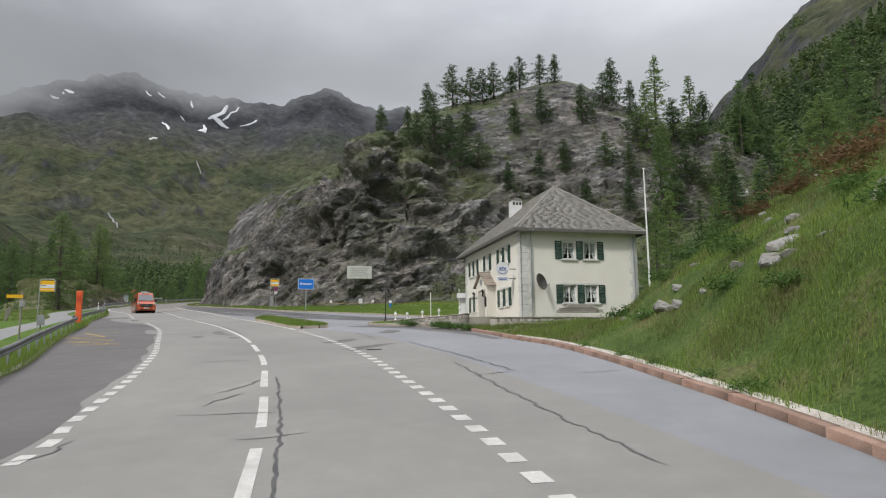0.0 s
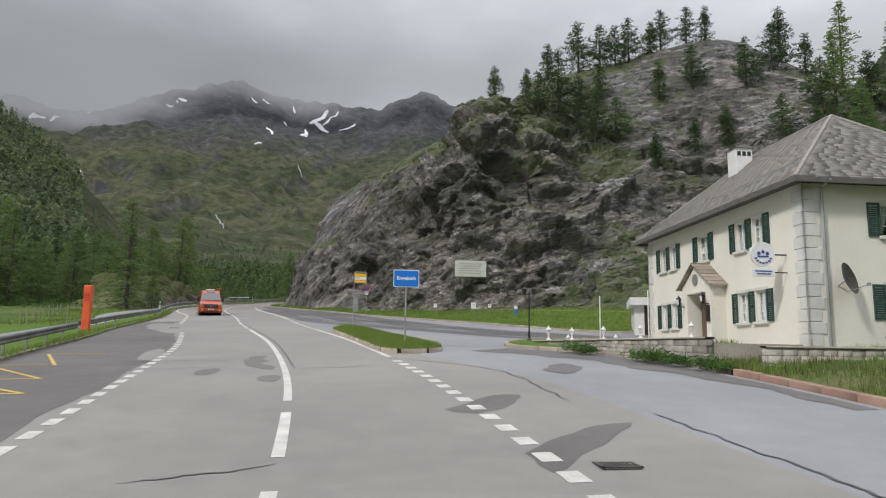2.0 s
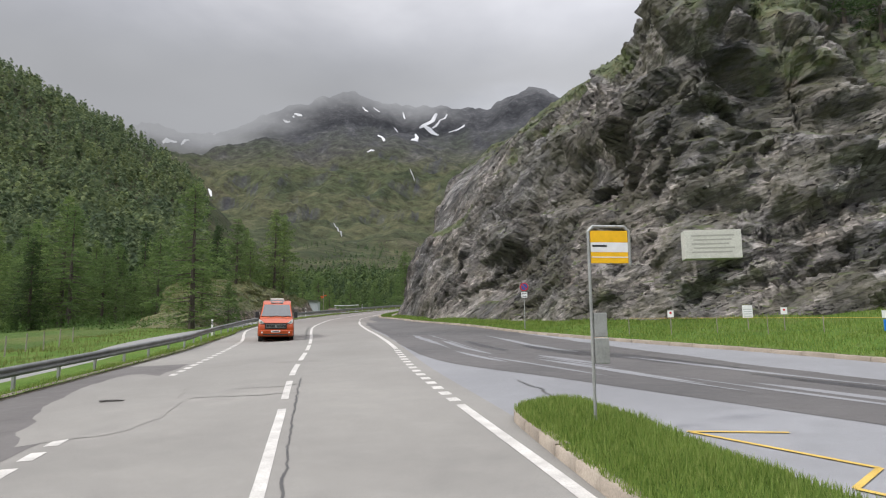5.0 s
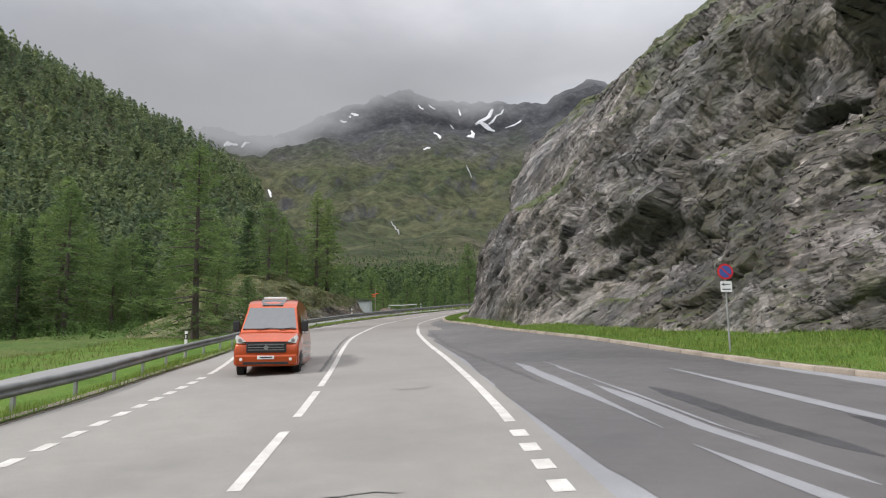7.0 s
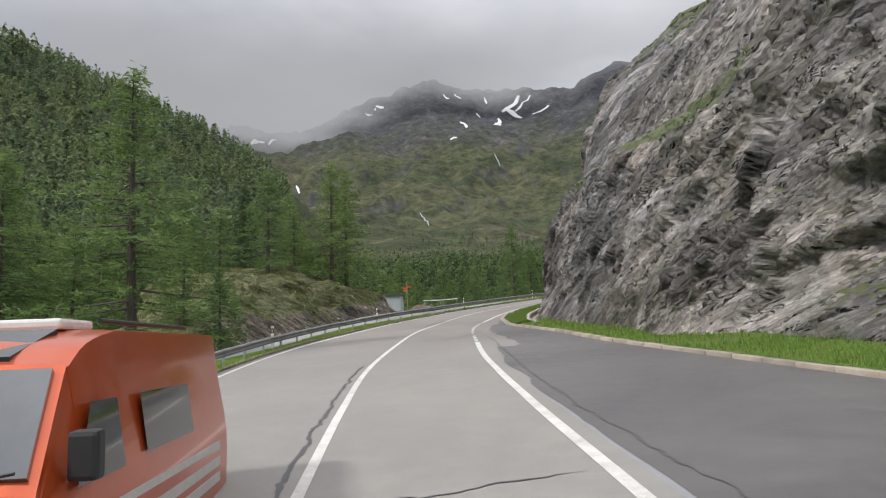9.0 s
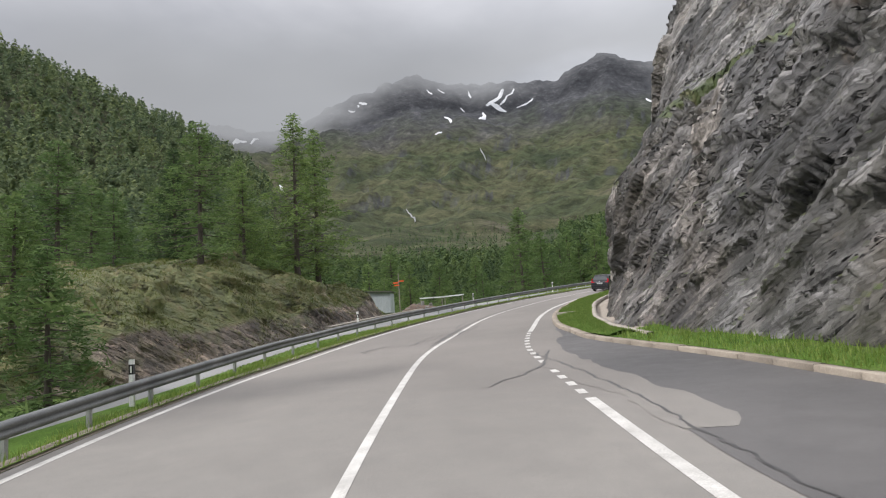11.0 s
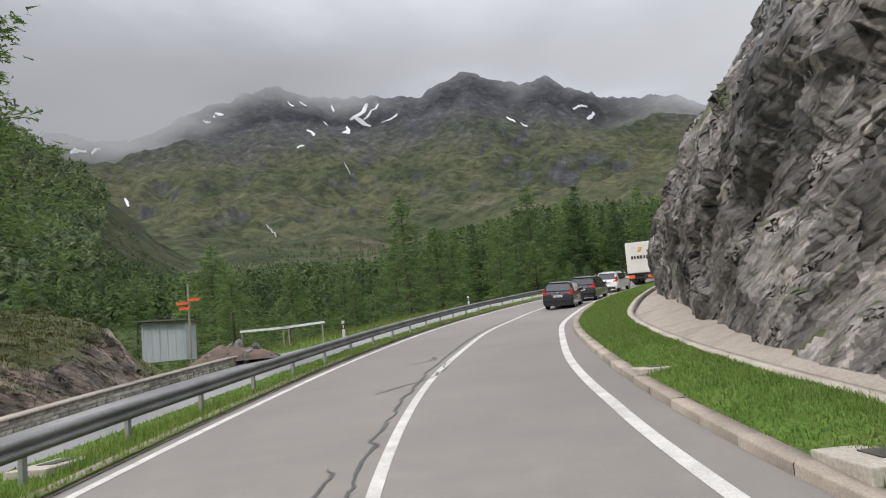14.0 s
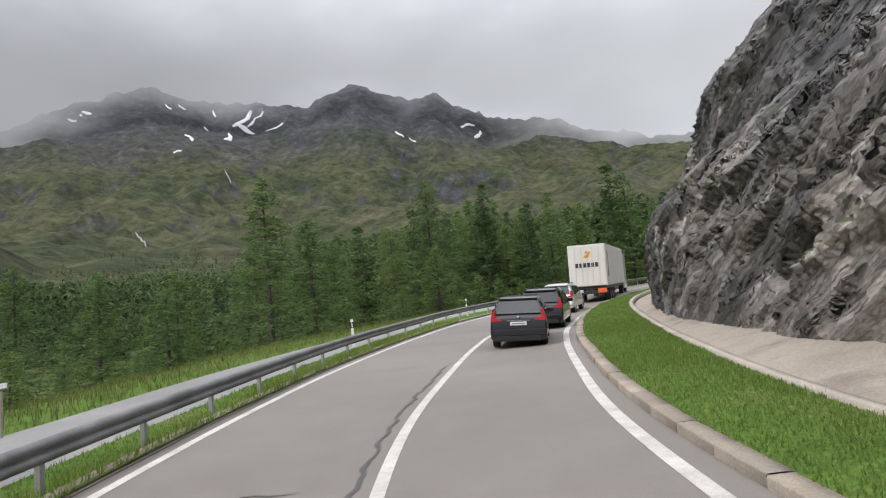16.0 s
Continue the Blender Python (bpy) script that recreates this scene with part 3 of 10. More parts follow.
ASPHALT_LEFT = spline([(-6.6, -25), (-7.2, 0), (-9.2, 10), (-12.6, 20.9), (-16.5, 29.4), (-19.0, 34.7), (-22.0, 41.3), (-25.2, 48.9), (-29.0, 57), (-35.0, 71.6), (-38.6, 79), (-42.5, 86.9),
                       (-45.9, 92.9), (-49.9, 101.4), (-52.4, 108.3), (-53.9, 114.1), (-55.0, 118.4), (-56.15, 124), (-57.0, 129.5), (-57.65, 135), (-58.15, 141), (-58.35, 147), (-58.3, 153),
                       (-57.8, 160.1), (-56.35, 170.2), (-53.9, 180.7), (-47.9, 195.2), (-38.4, 211.3), (-24.4, 229.4)], 0.5)
RIGHT_LINE = offset(CENTRE, np.interp(CENTRE[:, 1], [0, 58, 72, 95, 103, 112, 118, 131, 142, 160, 200], [3.55, 3.75, 4.0, 4.0, 3.75, 3.38, 3.3, 3.42, 3.25, 3.05, 3.0]))
KERB_HOUSE = spline([(6.2, -25), (6.3, 0), (6.3, 11.9), (6.0, 17.2), (5.6, 22.5), (4.7, 28.7), (3.4, 32.6), (2.2, 37.0), (0.6, 41.2), (-1.3, 44.4), (-3.2, 45.9), (-4.6, 46.8), (-5.2, 48.2), (-4.9, 49.8), (-3.9, 50.8), (-2.4, 51.4), (-0.6, 52.0)], 0.4)
KERB_CLIFF = spline([(8, 62.5), (3.5, 59.3), (0.3, 58.3), (-2.6, 60.6), (-6.7, 66.0), (-10, 70.2), (-13.6, 74.2), (-20.2, 82.4), (-26.4, 92.0), (-30.6, 97.6), (-34.8, 103.2), (-38.7, 109.2), (-41.4, 112.8),
                     (-43.4, 115.6), (-44.6, 118.2), (-45.9, 121.1), (-47.5, 126.3), (-48.7, 131.6), (-49.7, 138), (-50.5, 145), (-50.7, 150.5), (-50.4, 157), (-49.8, 163.5), (-48.1, 173.5), (-44.8, 185), (-39.5, 198), (-32, 211), (-20, 226)], 0.5)
GUTTER = spline([(-41.2, 114.5), (-42.7, 117.6), (-43.6, 120.1), (-44.8, 123.9), (-46.0, 129.2), (-47.2, 135.1), (-48.0, 141.2), (-48.4, 148.2), (-47.9, 156.2), (-46.9, 165), (-45, 177), (-41.9, 188), (-36.5, 201), (-28, 215)], 0.5)

# cliff: foot (x, y), direction into the rock, outline (distance in, height over the road)
CLIFF = [
    ((48, 74), (0.45, 0.9), [(0, 2), (9, 8), (18, 12), (25, 16), (33, 19), (45, 20), (60, 20)]),
    ((32, 76), (0.2, 1.0), [(0, 1), (8, 7), (17, 13), (23, 20), (31, 30), (40, 34), (60, 33)]),
    ((16, 77), (0.1, 1.0), [(0, 0.6), (6, 4), (14, 9), (20, 17), (27, 28), (35, 40), (44, 44), (60, 43)]),
    ((3, 79), (0.0, 1.0), [(0, 0.3), (4, 4), (9, 10), (12, 16), (17, 21), (29, 34), (36, 38), (55, 39)]),
    ((-5.5, 82), (0.0, 1.0), [(0, 0.3), (1.6, 5), (3.6, 10), (4.4, 15.5), (8, 20), (20, 29), (28, 34), (40, 36)]),
    ((-11, 84.2), (0.12, 1.0), [(0, 0.2), (0.9, 5), (1.6, 9), (0.5, 14.5), (1.4, 18), (5, 22), (12, 25.5), (35, 33)]),
    ((-18, 89), (0.45, 0.9), [(0, 0.2), (0.8, 5), (1.6, 10), (3, 14), (6, 18.5), (11, 22.5), (16, 25.2), (35, 30)]),
    ((-28.4, 99.2), (0.8, 0.6), [(0, 0.1), (0.3, 4), (0.8, 8), (3, 13), (7, 18), (12, 22), (18, 25), (35, 29)]),
    ((-35.2, 107.5), (0.85, 0.5), [(0, 0.1), (0.5, 4.5), (1.3, 8.2), (4.4, 10.0), (6.0, 14), (9.5, 19), (15, 23), (22, 26), (35, 29)]),
    ((-42.5, 118.5), (0.9, 0.4), [(0, 0.1), (1.0, 2.2), (1.7, 5), (2.6, 8.0), (6.0, 9.6), (7.8, 14.5), (11.5, 19), (16, 22.5), (21, 25), (35, 28)]),
    ((-45.3, 129), (0.95, 0.3), [(0, 0.1), (0.6, 1.8), (0.8, 4), (1.0, 6.5), (3.3, 8.4), (4.2, 13), (6.4, 18), (11.5, 22), (35, 27)]),
    ((-46.4, 137), (1.0, 0.1), [(0, 0.1), (0.2, 4), (0.5, 6), (3.6, 8.5), (4.3, 12.5), (5.2, 17), (12, 21), (35, 25)]),
    ((-46.4, 152), (1.0, 0.0), [(0, 0.1), (0.1, 3), (0.5, 4.8), (3.2, 8.0), (5.2, 12), (9.0, 16), (15, 20), (35, 24)]),
    ((-46.2, 163.5), (1.0, -0.05), [(0, 0.1), (-0.2, 2.5), (0.2, 4.2), (2.2, 6.0), (2.6, 8.6), (5.5, 11), (14, 16), (35, 20)]),
    ((-43.5, 178), (0.95, -0.3), [(0, 0.1), (0.2, 2.5), (0.8, 4), (3, 6.5), (6, 9), (10, 12), (18, 15), (35, 18)]),
    ((-35, 200), (0.85, -0.5), [(0, 0.1), (0.2, 2.5), (0.8, 4), (3, 6.5), (6, 9), (10, 12), (18, 15), (35, 18)]),
]
FOOT = spline([c[0] for c in CLIFF], 0.5)


def fill_between(a, b, n):
    """n strips of points from curve a to curve b, both resampled to one length."""
    k = max(len(a), len(b))
    ra = np.stack([np.interp(np.linspace(0, 1, k), np.linspace(0, 1, len(a)), a[:, c]) for c in (0, 1)], 1)
    rb = np.stack([np.interp(np.linspace(0, 1, k), np.linspace(0, 1, len(b)), b[:, c]) for c in (0, 1)], 1)
    w = np.linspace(0, 1, n + 1)[:, None, None]
    return ra[None] * (1 - w) + rb[None] * w


# ---- ground sheet ----
CORRIDOR = np.vstack([RAIL[:, :2], KERB_CLIFF[::-1, :2], KERB_HOUSE[::-1, :2]])


def inside_distance(x, y, poly):
    """Distance to a closed outline, negative within it."""
    p, q = poly, np.roll(poly, -1, axis=0)
    best, odd = np.full(x.shape, 1e9), np.zeros(x.shape, bool)
    for (ax, ay), (bx, by) in zip(p, q):
        dx, dy = bx - ax, by - ay
        t = np.clip(((x - ax) * dx + (y - ay) * dy) / (dx * dx + dy * dy + 1e-12), 0, 1)
        best = np.minimum(best, (x - ax - t * dx) ** 2 + (y - ay - t * dy) ** 2)
        if ay != by:
            odd ^= ((ay > y) != (by > y)) & (x < ax + (y - ay) / (by - ay) * dx)
    return np.where(odd, -1, 1) * np.sqrt(best)


SKY_AZ = [-180, -75, -40, -24, -18, -14, -9.5, -7, -1.6, 0.3, 2.8, 5, 6.9, 9.4, 11.3, 13.2, 16.5, 20.6, 23, 25.6, 28, 30.6, 32.5, 35, 38, 42, 50, 60, 75, 180]
SKY_EL = [8, 12, 13, 14, 14.4, 15.0, 16.3, 17.4, 17.9, 18.9, 20.4, 20.1, 21.0, 22.1, 21.5, 20.7, 20.3, 20.4, 20.8, 21.6, 20.8, 19.9, 19.2, 17.9, 17.2, 17.9, 17.6, 16, 14, 8]
HILL_AZ = [15, 25, 35, 41, 44, 48, 52, 55.5, 59, 75, 110, 180]
HILL_EL = [7, 8, 10.8, 15.0, 16.8, 18.6, 20.0, 20.9, 21.8, 25, 20, 8]
MID = (-45.0, 100.0)


def far_height(x, y):
    dx, dy = x - MID[0], y - MID[1]
    r, az = np.hypot(dx, dy), np.degrees(np.arctan2(-dx, dy))
    sky, hill = np.interp(az, SKY_AZ, SKY_EL), np.interp(az, HILL_AZ, HILL_EL)
    rad = [60, 150, 300, 600, 1000, 1300, 1700, 2100, 2900, 4600]
    low = np.interp(r, rad[:6], (0.5, 2.2, 4.6, 7.8, 9.6, 11.2))
    up = np.interp(r, [1300, 1700, 2100, 2900, 4600], [0.0, 0.52, 1.0, 0.86, 0.5])
    el = np.where(r < 1300, np.minimum(low, sky), 11.2 + (sky - 11.2) * up)
    hl = np.interp(r, [60, 150, 300, 500, 650, 1100, 4600], [0.02, 0.13, 0.42, 0.8, 1.0, 0.85, 0.2]) * hill
    el = np.maximum(el * (1 - 0.6 * smooth(60, 100, az)), hl * smooth(12, 40, az))
    z = 13 + r * np.tan(np.radians(el))
    rough = fbm(x / 420, y / 420, z * 0 + 3, 6, 5, 0.55)
    ridge = 1 - np.abs(fbm(x / 260, y / 260, z * 0 + 8, 5, 9, 0.55)) * 2
    crag = (1 - np.abs(fbm(x / 95, y / 95, z * 0 + 2, 4, 19, 0.6)) * 2 - 0.6) * 15 + fbm(x / 30, y / 30, z * 0 + 5, 3, 29) * 5
    return z + (rough * 42 + (ridge - 0.6) * 60 + crag) * smooth(250, 1500, r) * smooth(0.2, 1.0, el / 12) - 20 * smooth(900, 1800, r) + rough * 9 * smooth(80, 300, r)


def ground_height(x, y, cut=True):
    x, y = np.asarray(x, float), np.asarray(y, float)
    ye = np.where(y > 165, 165 + 60 * (1 - np.exp(-np.maximum(y - 165, 0) / 60)), np.maximum(y, -120))
    pl = plane(ye)
    r = np.hypot(x - MID[0], y - MID[1])
    z = pl * (1 - smooth(70, 200, r)) + far_height(x, y) * smooth(70, 200, r)
    z = np.where(y < 20, pl + (z - pl) * smooth(-60, 20, y), z)
    # valley falling away on the outer side of the upper bend
    z -= 8 * smooth(-64, -84, x) * smooth(132, 165, y) * (1 - smooth(110, 240, r))
    # grassy bank and wooded slope on the hill side
    x0 = 7.2 + 9.5 * smooth(33, 42, y) + 22 * smooth(62, 80, y)
    d = np.maximum(x - x0, 0)
    z += (0.60 * np.minimum(d, 26) + 0.42 * np.maximum(d - 26, 0)) * (1 - smooth(120, 260, np.hypot(x, y)) * 0.0) * (1 - smooth(75, 95, y)) * smooth(0, 3, d)
    ro, ao = np.hypot(x, y), np.degrees(np.arctan2(x, y))
    steepness = np.interp(ro, [120, 330, 520, 900, 1300, 2200, 4600], [0.6, 0.74, 0.84, 0.97, 1.0, 0.85, 0.5])
    flank = ro * np.tan(np.radians(steepness * np.interp(ao, [14, 20.4, 24.4, 28.2, 40, 60, 100, 180], [7, 16.4, 20.0, 23.6, 29, 30, 22, 5]))) + fbm(x / 60, y / 60, x * 0, 4, 3) * 14 + (1 - np.abs(fbm(x / 120, y / 120, x * 0, 5, 13)) * 2 - 0.6) * 40 * smooth(400, 1000, ro)
    wf = smooth(120, 330, ro) * smooth(13, 19, ao)
    z = np.where(flank > z, z * (1 - wf) + flank * wf, z)
    z += fbm(x / 7, y / 7, x * 0, 4, 21) * 0.35 * smooth(60, 45, np.abs(y - 20) * 0 + 50) + fbm(x / 2.2, y / 2.2, x * 0, 3, 31) * 0.12
    if cut:
        near = r < 260
        d = np.full(x.shape, 50.0)
        d[near] = inside_distance(x[near], y[near], CORRIDOR)
        m = 1 - smooth(4.0, 9.0, d)
        z = z * (1 - m) + (pl - 0.45) * m
        f = np.full(x.shape, 50.0)
        f[near] = inside_distance(x[near], y[near], CLIFF_PLAN)
        z -= 2.5 * (1 - smooth(-4.0, -1.0, f))
    return z


CLIFF_PLAN = np.vstack([FOOT[:, :2], [(-10, 235), (60, 235), (120, 120)]])
front = np.concatenate([np.linspace(-105, -46, 40), np.linspace(-45, 75, 390), np.linspace(76, 250, 40)])
radii = np.concatenate([[0.5], np.geomspace(2.5, 300, 110), np.geomspace(310, 2400, 145), np.geomspace(2500, 4600, 8)])
RA, AA = np.meshgrid(radii, np.radians(front), indexing="ij")
gx, gy = MID[0] - RA * np.sin(AA), MID[1] + RA * np.cos(AA)
gz = ground_height(gx.ravel(), gy.ravel()).reshape(gx.shape)
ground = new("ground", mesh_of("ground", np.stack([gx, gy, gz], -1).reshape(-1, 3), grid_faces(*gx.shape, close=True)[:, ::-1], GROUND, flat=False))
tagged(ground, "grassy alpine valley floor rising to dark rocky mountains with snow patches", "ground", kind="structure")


# ---- old snow, a cascade and the cloud on the mountains ----
SNOW = surface("old_snow", (0.62, 0.64, 0.67), (0.78, 0.79, 0.81), 0.05, 0.6, 0.8, 0.0, grain=0.15)
FOAM = surface("white_water_over_rock", (0.16, 0.165, 0.17), (0.40, 0.41, 0.42), 0.10, 0.8, 0.6, 0.0, grain=0.5)
bpy.context.view_layer.update()


def drape(name, label, category, pts, width, material, seed, lift=2.5):
    """A ragged strip laid on the mountain side along plan points."""
    c = spline(pts, 5.0)[:, :2]
    t = np.linspace(0, 1, len(c))
    half = 0.62 * width * (0.35 + 0.65 * np.sin(np.pi * np.clip(t, 0.04, 0.96)) ** 0.6) * (0.75 + 0.5 * vnoise(t * 5, t * 0, t * 0, seed))
    side = sides(np.hstack([c, c[:, :1] * 0]))
    rows = []
    for k, o in enumerate((-1, -0.5, 0, 0.5, 1)):
        q = c + side * (o * half + 0.35 * width * fbm(t * 4, t * 0 + k * (0.4 if abs(o) == 1 else 0.1), t * 0, 3, seed))[:, None]
        z = []
        for x, y in q:
            hit, p, _, _ = ground.ray_cast((x, y, 3000.0), (0, 0, -1))
            z.append(p.z + (lift if abs(o) < 1 else lift * 0.3))
        rows.append(np.concatenate([q, np.array(z)[:, None]], 1))
    v = np.array(rows)
    return tagged(new(name, mesh_of(name, v.reshape(-1, 3), grid_faces(*v.shape[:2]), material, flat=False)), label, category, kind="structure")


for k, (wd, pts) in enumerate((
        (9, [(-680, 2056), (-682, 2023), (-701, 1989), (-709, 1968)]), (9, [(-704, 1992), (-676, 1981), (-648, 1976)]), (5, [(-652, 2077), (-663, 2020), (-673, 1990)]),
        (8, [(-707, 1931), (-695, 1913), (-696, 1866)]), (6, [(-590, 2060), (-604, 2009), (-621, 1991)]), (6, [(-791, 1843), (-772, 1830), (-750, 1795)]), (5, [(-793, 2051), (-773, 2017)]),
        (6, [(-1080, 1862), (-1050, 1856)]), (4, [(-905, 1983), (-870, 1945)]), (4, [(-880, 2012), (-855, 2006)]), (7, [(-252, 1978), (-228, 1952)]), (7, [(-38, 2088), (-16, 2130)]),
        (5, [(-74, 2114), (-32, 2138)]), (5, [(-756, 1690), (-740, 1700)]), (5, [(-1096, 1822), (-1078, 1832)]), (4, [(-778, 1940), (-760, 1922)]), (5, [(-218, 1983), (-200, 1991)]),
        (9, [(-1362, 1616), (-1357, 1638), (-1346, 1656)]), (6, [(-1334, 1660), (-1348, 1712)]), (6, [(-1390, 1885), (-1376, 1870)]), (5, [(-1012, 1368), (-995, 1358)]))):
    drape("snow_patch", "patch of old snow lying in a gully of the dark mountain side", "snow", pts, wd, SNOW, 300 + k)
drape("cascade", "thin white cascade over rock ledges on the slope", "waterfall", [(-616, 1226), (-592, 1196), (-560, 1140), (-531, 1090)], 3, FOAM, 340)
drape("cascade", "thin white streak of a stream on the high slope", "waterfall", [(-612, 1633), (-587, 1599)], 3, FOAM, 341)

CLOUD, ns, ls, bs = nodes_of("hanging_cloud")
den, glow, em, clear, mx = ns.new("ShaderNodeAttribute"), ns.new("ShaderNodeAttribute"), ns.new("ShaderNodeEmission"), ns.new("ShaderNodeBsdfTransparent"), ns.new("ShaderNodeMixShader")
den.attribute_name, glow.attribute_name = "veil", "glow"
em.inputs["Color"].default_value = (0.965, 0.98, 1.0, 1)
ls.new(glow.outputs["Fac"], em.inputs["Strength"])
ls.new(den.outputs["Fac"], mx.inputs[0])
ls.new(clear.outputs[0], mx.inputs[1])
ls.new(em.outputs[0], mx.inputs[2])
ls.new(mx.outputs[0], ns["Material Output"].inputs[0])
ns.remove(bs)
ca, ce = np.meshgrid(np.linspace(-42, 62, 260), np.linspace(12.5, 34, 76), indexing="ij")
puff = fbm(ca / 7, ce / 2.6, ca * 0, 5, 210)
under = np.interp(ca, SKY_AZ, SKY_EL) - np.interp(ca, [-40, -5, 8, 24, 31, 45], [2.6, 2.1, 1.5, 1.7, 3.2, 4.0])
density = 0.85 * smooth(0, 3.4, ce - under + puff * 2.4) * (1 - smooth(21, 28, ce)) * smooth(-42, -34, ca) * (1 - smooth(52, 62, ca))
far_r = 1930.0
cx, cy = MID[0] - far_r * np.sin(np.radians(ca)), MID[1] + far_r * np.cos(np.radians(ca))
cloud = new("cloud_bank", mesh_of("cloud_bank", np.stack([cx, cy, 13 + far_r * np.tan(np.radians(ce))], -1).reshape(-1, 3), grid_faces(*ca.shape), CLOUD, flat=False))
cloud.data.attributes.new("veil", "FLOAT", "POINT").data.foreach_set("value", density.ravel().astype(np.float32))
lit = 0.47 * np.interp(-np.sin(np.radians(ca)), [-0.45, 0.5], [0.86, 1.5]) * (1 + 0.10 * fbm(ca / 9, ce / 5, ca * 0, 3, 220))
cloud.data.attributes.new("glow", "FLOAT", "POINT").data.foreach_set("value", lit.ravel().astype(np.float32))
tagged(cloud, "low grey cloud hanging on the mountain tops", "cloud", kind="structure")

# ---- asphalt ----
def sheet(name, strips, material, h=0.0, heights=None, flat=True, parent=None):
    """A surface on the road's slope from rows of plan points."""
    rows, cols = strips.shape[:2]
    z = plane(strips[..., 1]) + (h if heights is None else heights)
    ob = new(name, mesh_of(name, np.concatenate([strips, z[..., None]], -1).reshape(-1, 3), grid_faces(rows, cols), material, flat))
    if parent is not None:
        ob.parent = parent
    return ob


def polygon(name, pts, material, h=0.0):
    bm = bmesh.new()
    f = bm.faces.new([bm.verts.new((x, y, plane(y, h))) for x, y in pts])
    if f.normal.z < 0 or f.calc_area() and (f.normal_update() or f.normal.z < 0):
        f.normal_flip()
    bmesh.ops.triangulate(bm, faces=bm.faces[:])
    bmesh.ops.recalc_face_normals(bm, faces=bm.faces[:])
    for f in bm.faces:
        if f.normal.z < 0:
            f.normal_flip()
    me = bpy.data.meshes.new(name)
    bm.to_mesh(me)
    bm.free()
    me.materials.append(material)
    return new(name, me)


road = sheet("road", fill_between(ASPHALT_LEFT, np.vstack([offset(CENTRE, np.interp(CENTRE[:, 1], [34, 44], [6.5, 4.4]))]), 4), ROAD)
tagged(road, "weathered grey two-lane asphalt mountain road with cracks", "road", kind="structure")

# ---- cliff ----
def plates(u, v, seed):
    """The nearest cell of a jittered lattice: its two numbers and the way from its centre."""
    iu, iv = np.floor(u), np.floor(v)
    best = np.full(u.shape, 9.0)
    ci, cj, du, dv = iu.copy(), iv.copy(), u * 0, u * 0
    for a in (-1, 0, 1):
        for b in (-1, 0, 1):
            i, j = iu + a, iv + b
            pu = u - i - 0.1 - 0.8 * hashed(i, j, i * 0 + 1, seed)
            pv = v - j - 0.1 - 0.8 * hashed(i, j, i * 0 + 2, seed)
            d = np.maximum(np.abs(pu), np.abs(pv)) + 0.55 * np.minimum(np.abs(pu), np.abs(pv))
            m = d < best
            best = np.where(m, d, best)
            ci, cj, du, dv = np.where(m, i, ci), np.where(m, j, cj), np.where(m, pu, du), np.where(m, pv, dv)
    return ci, cj, du, dv


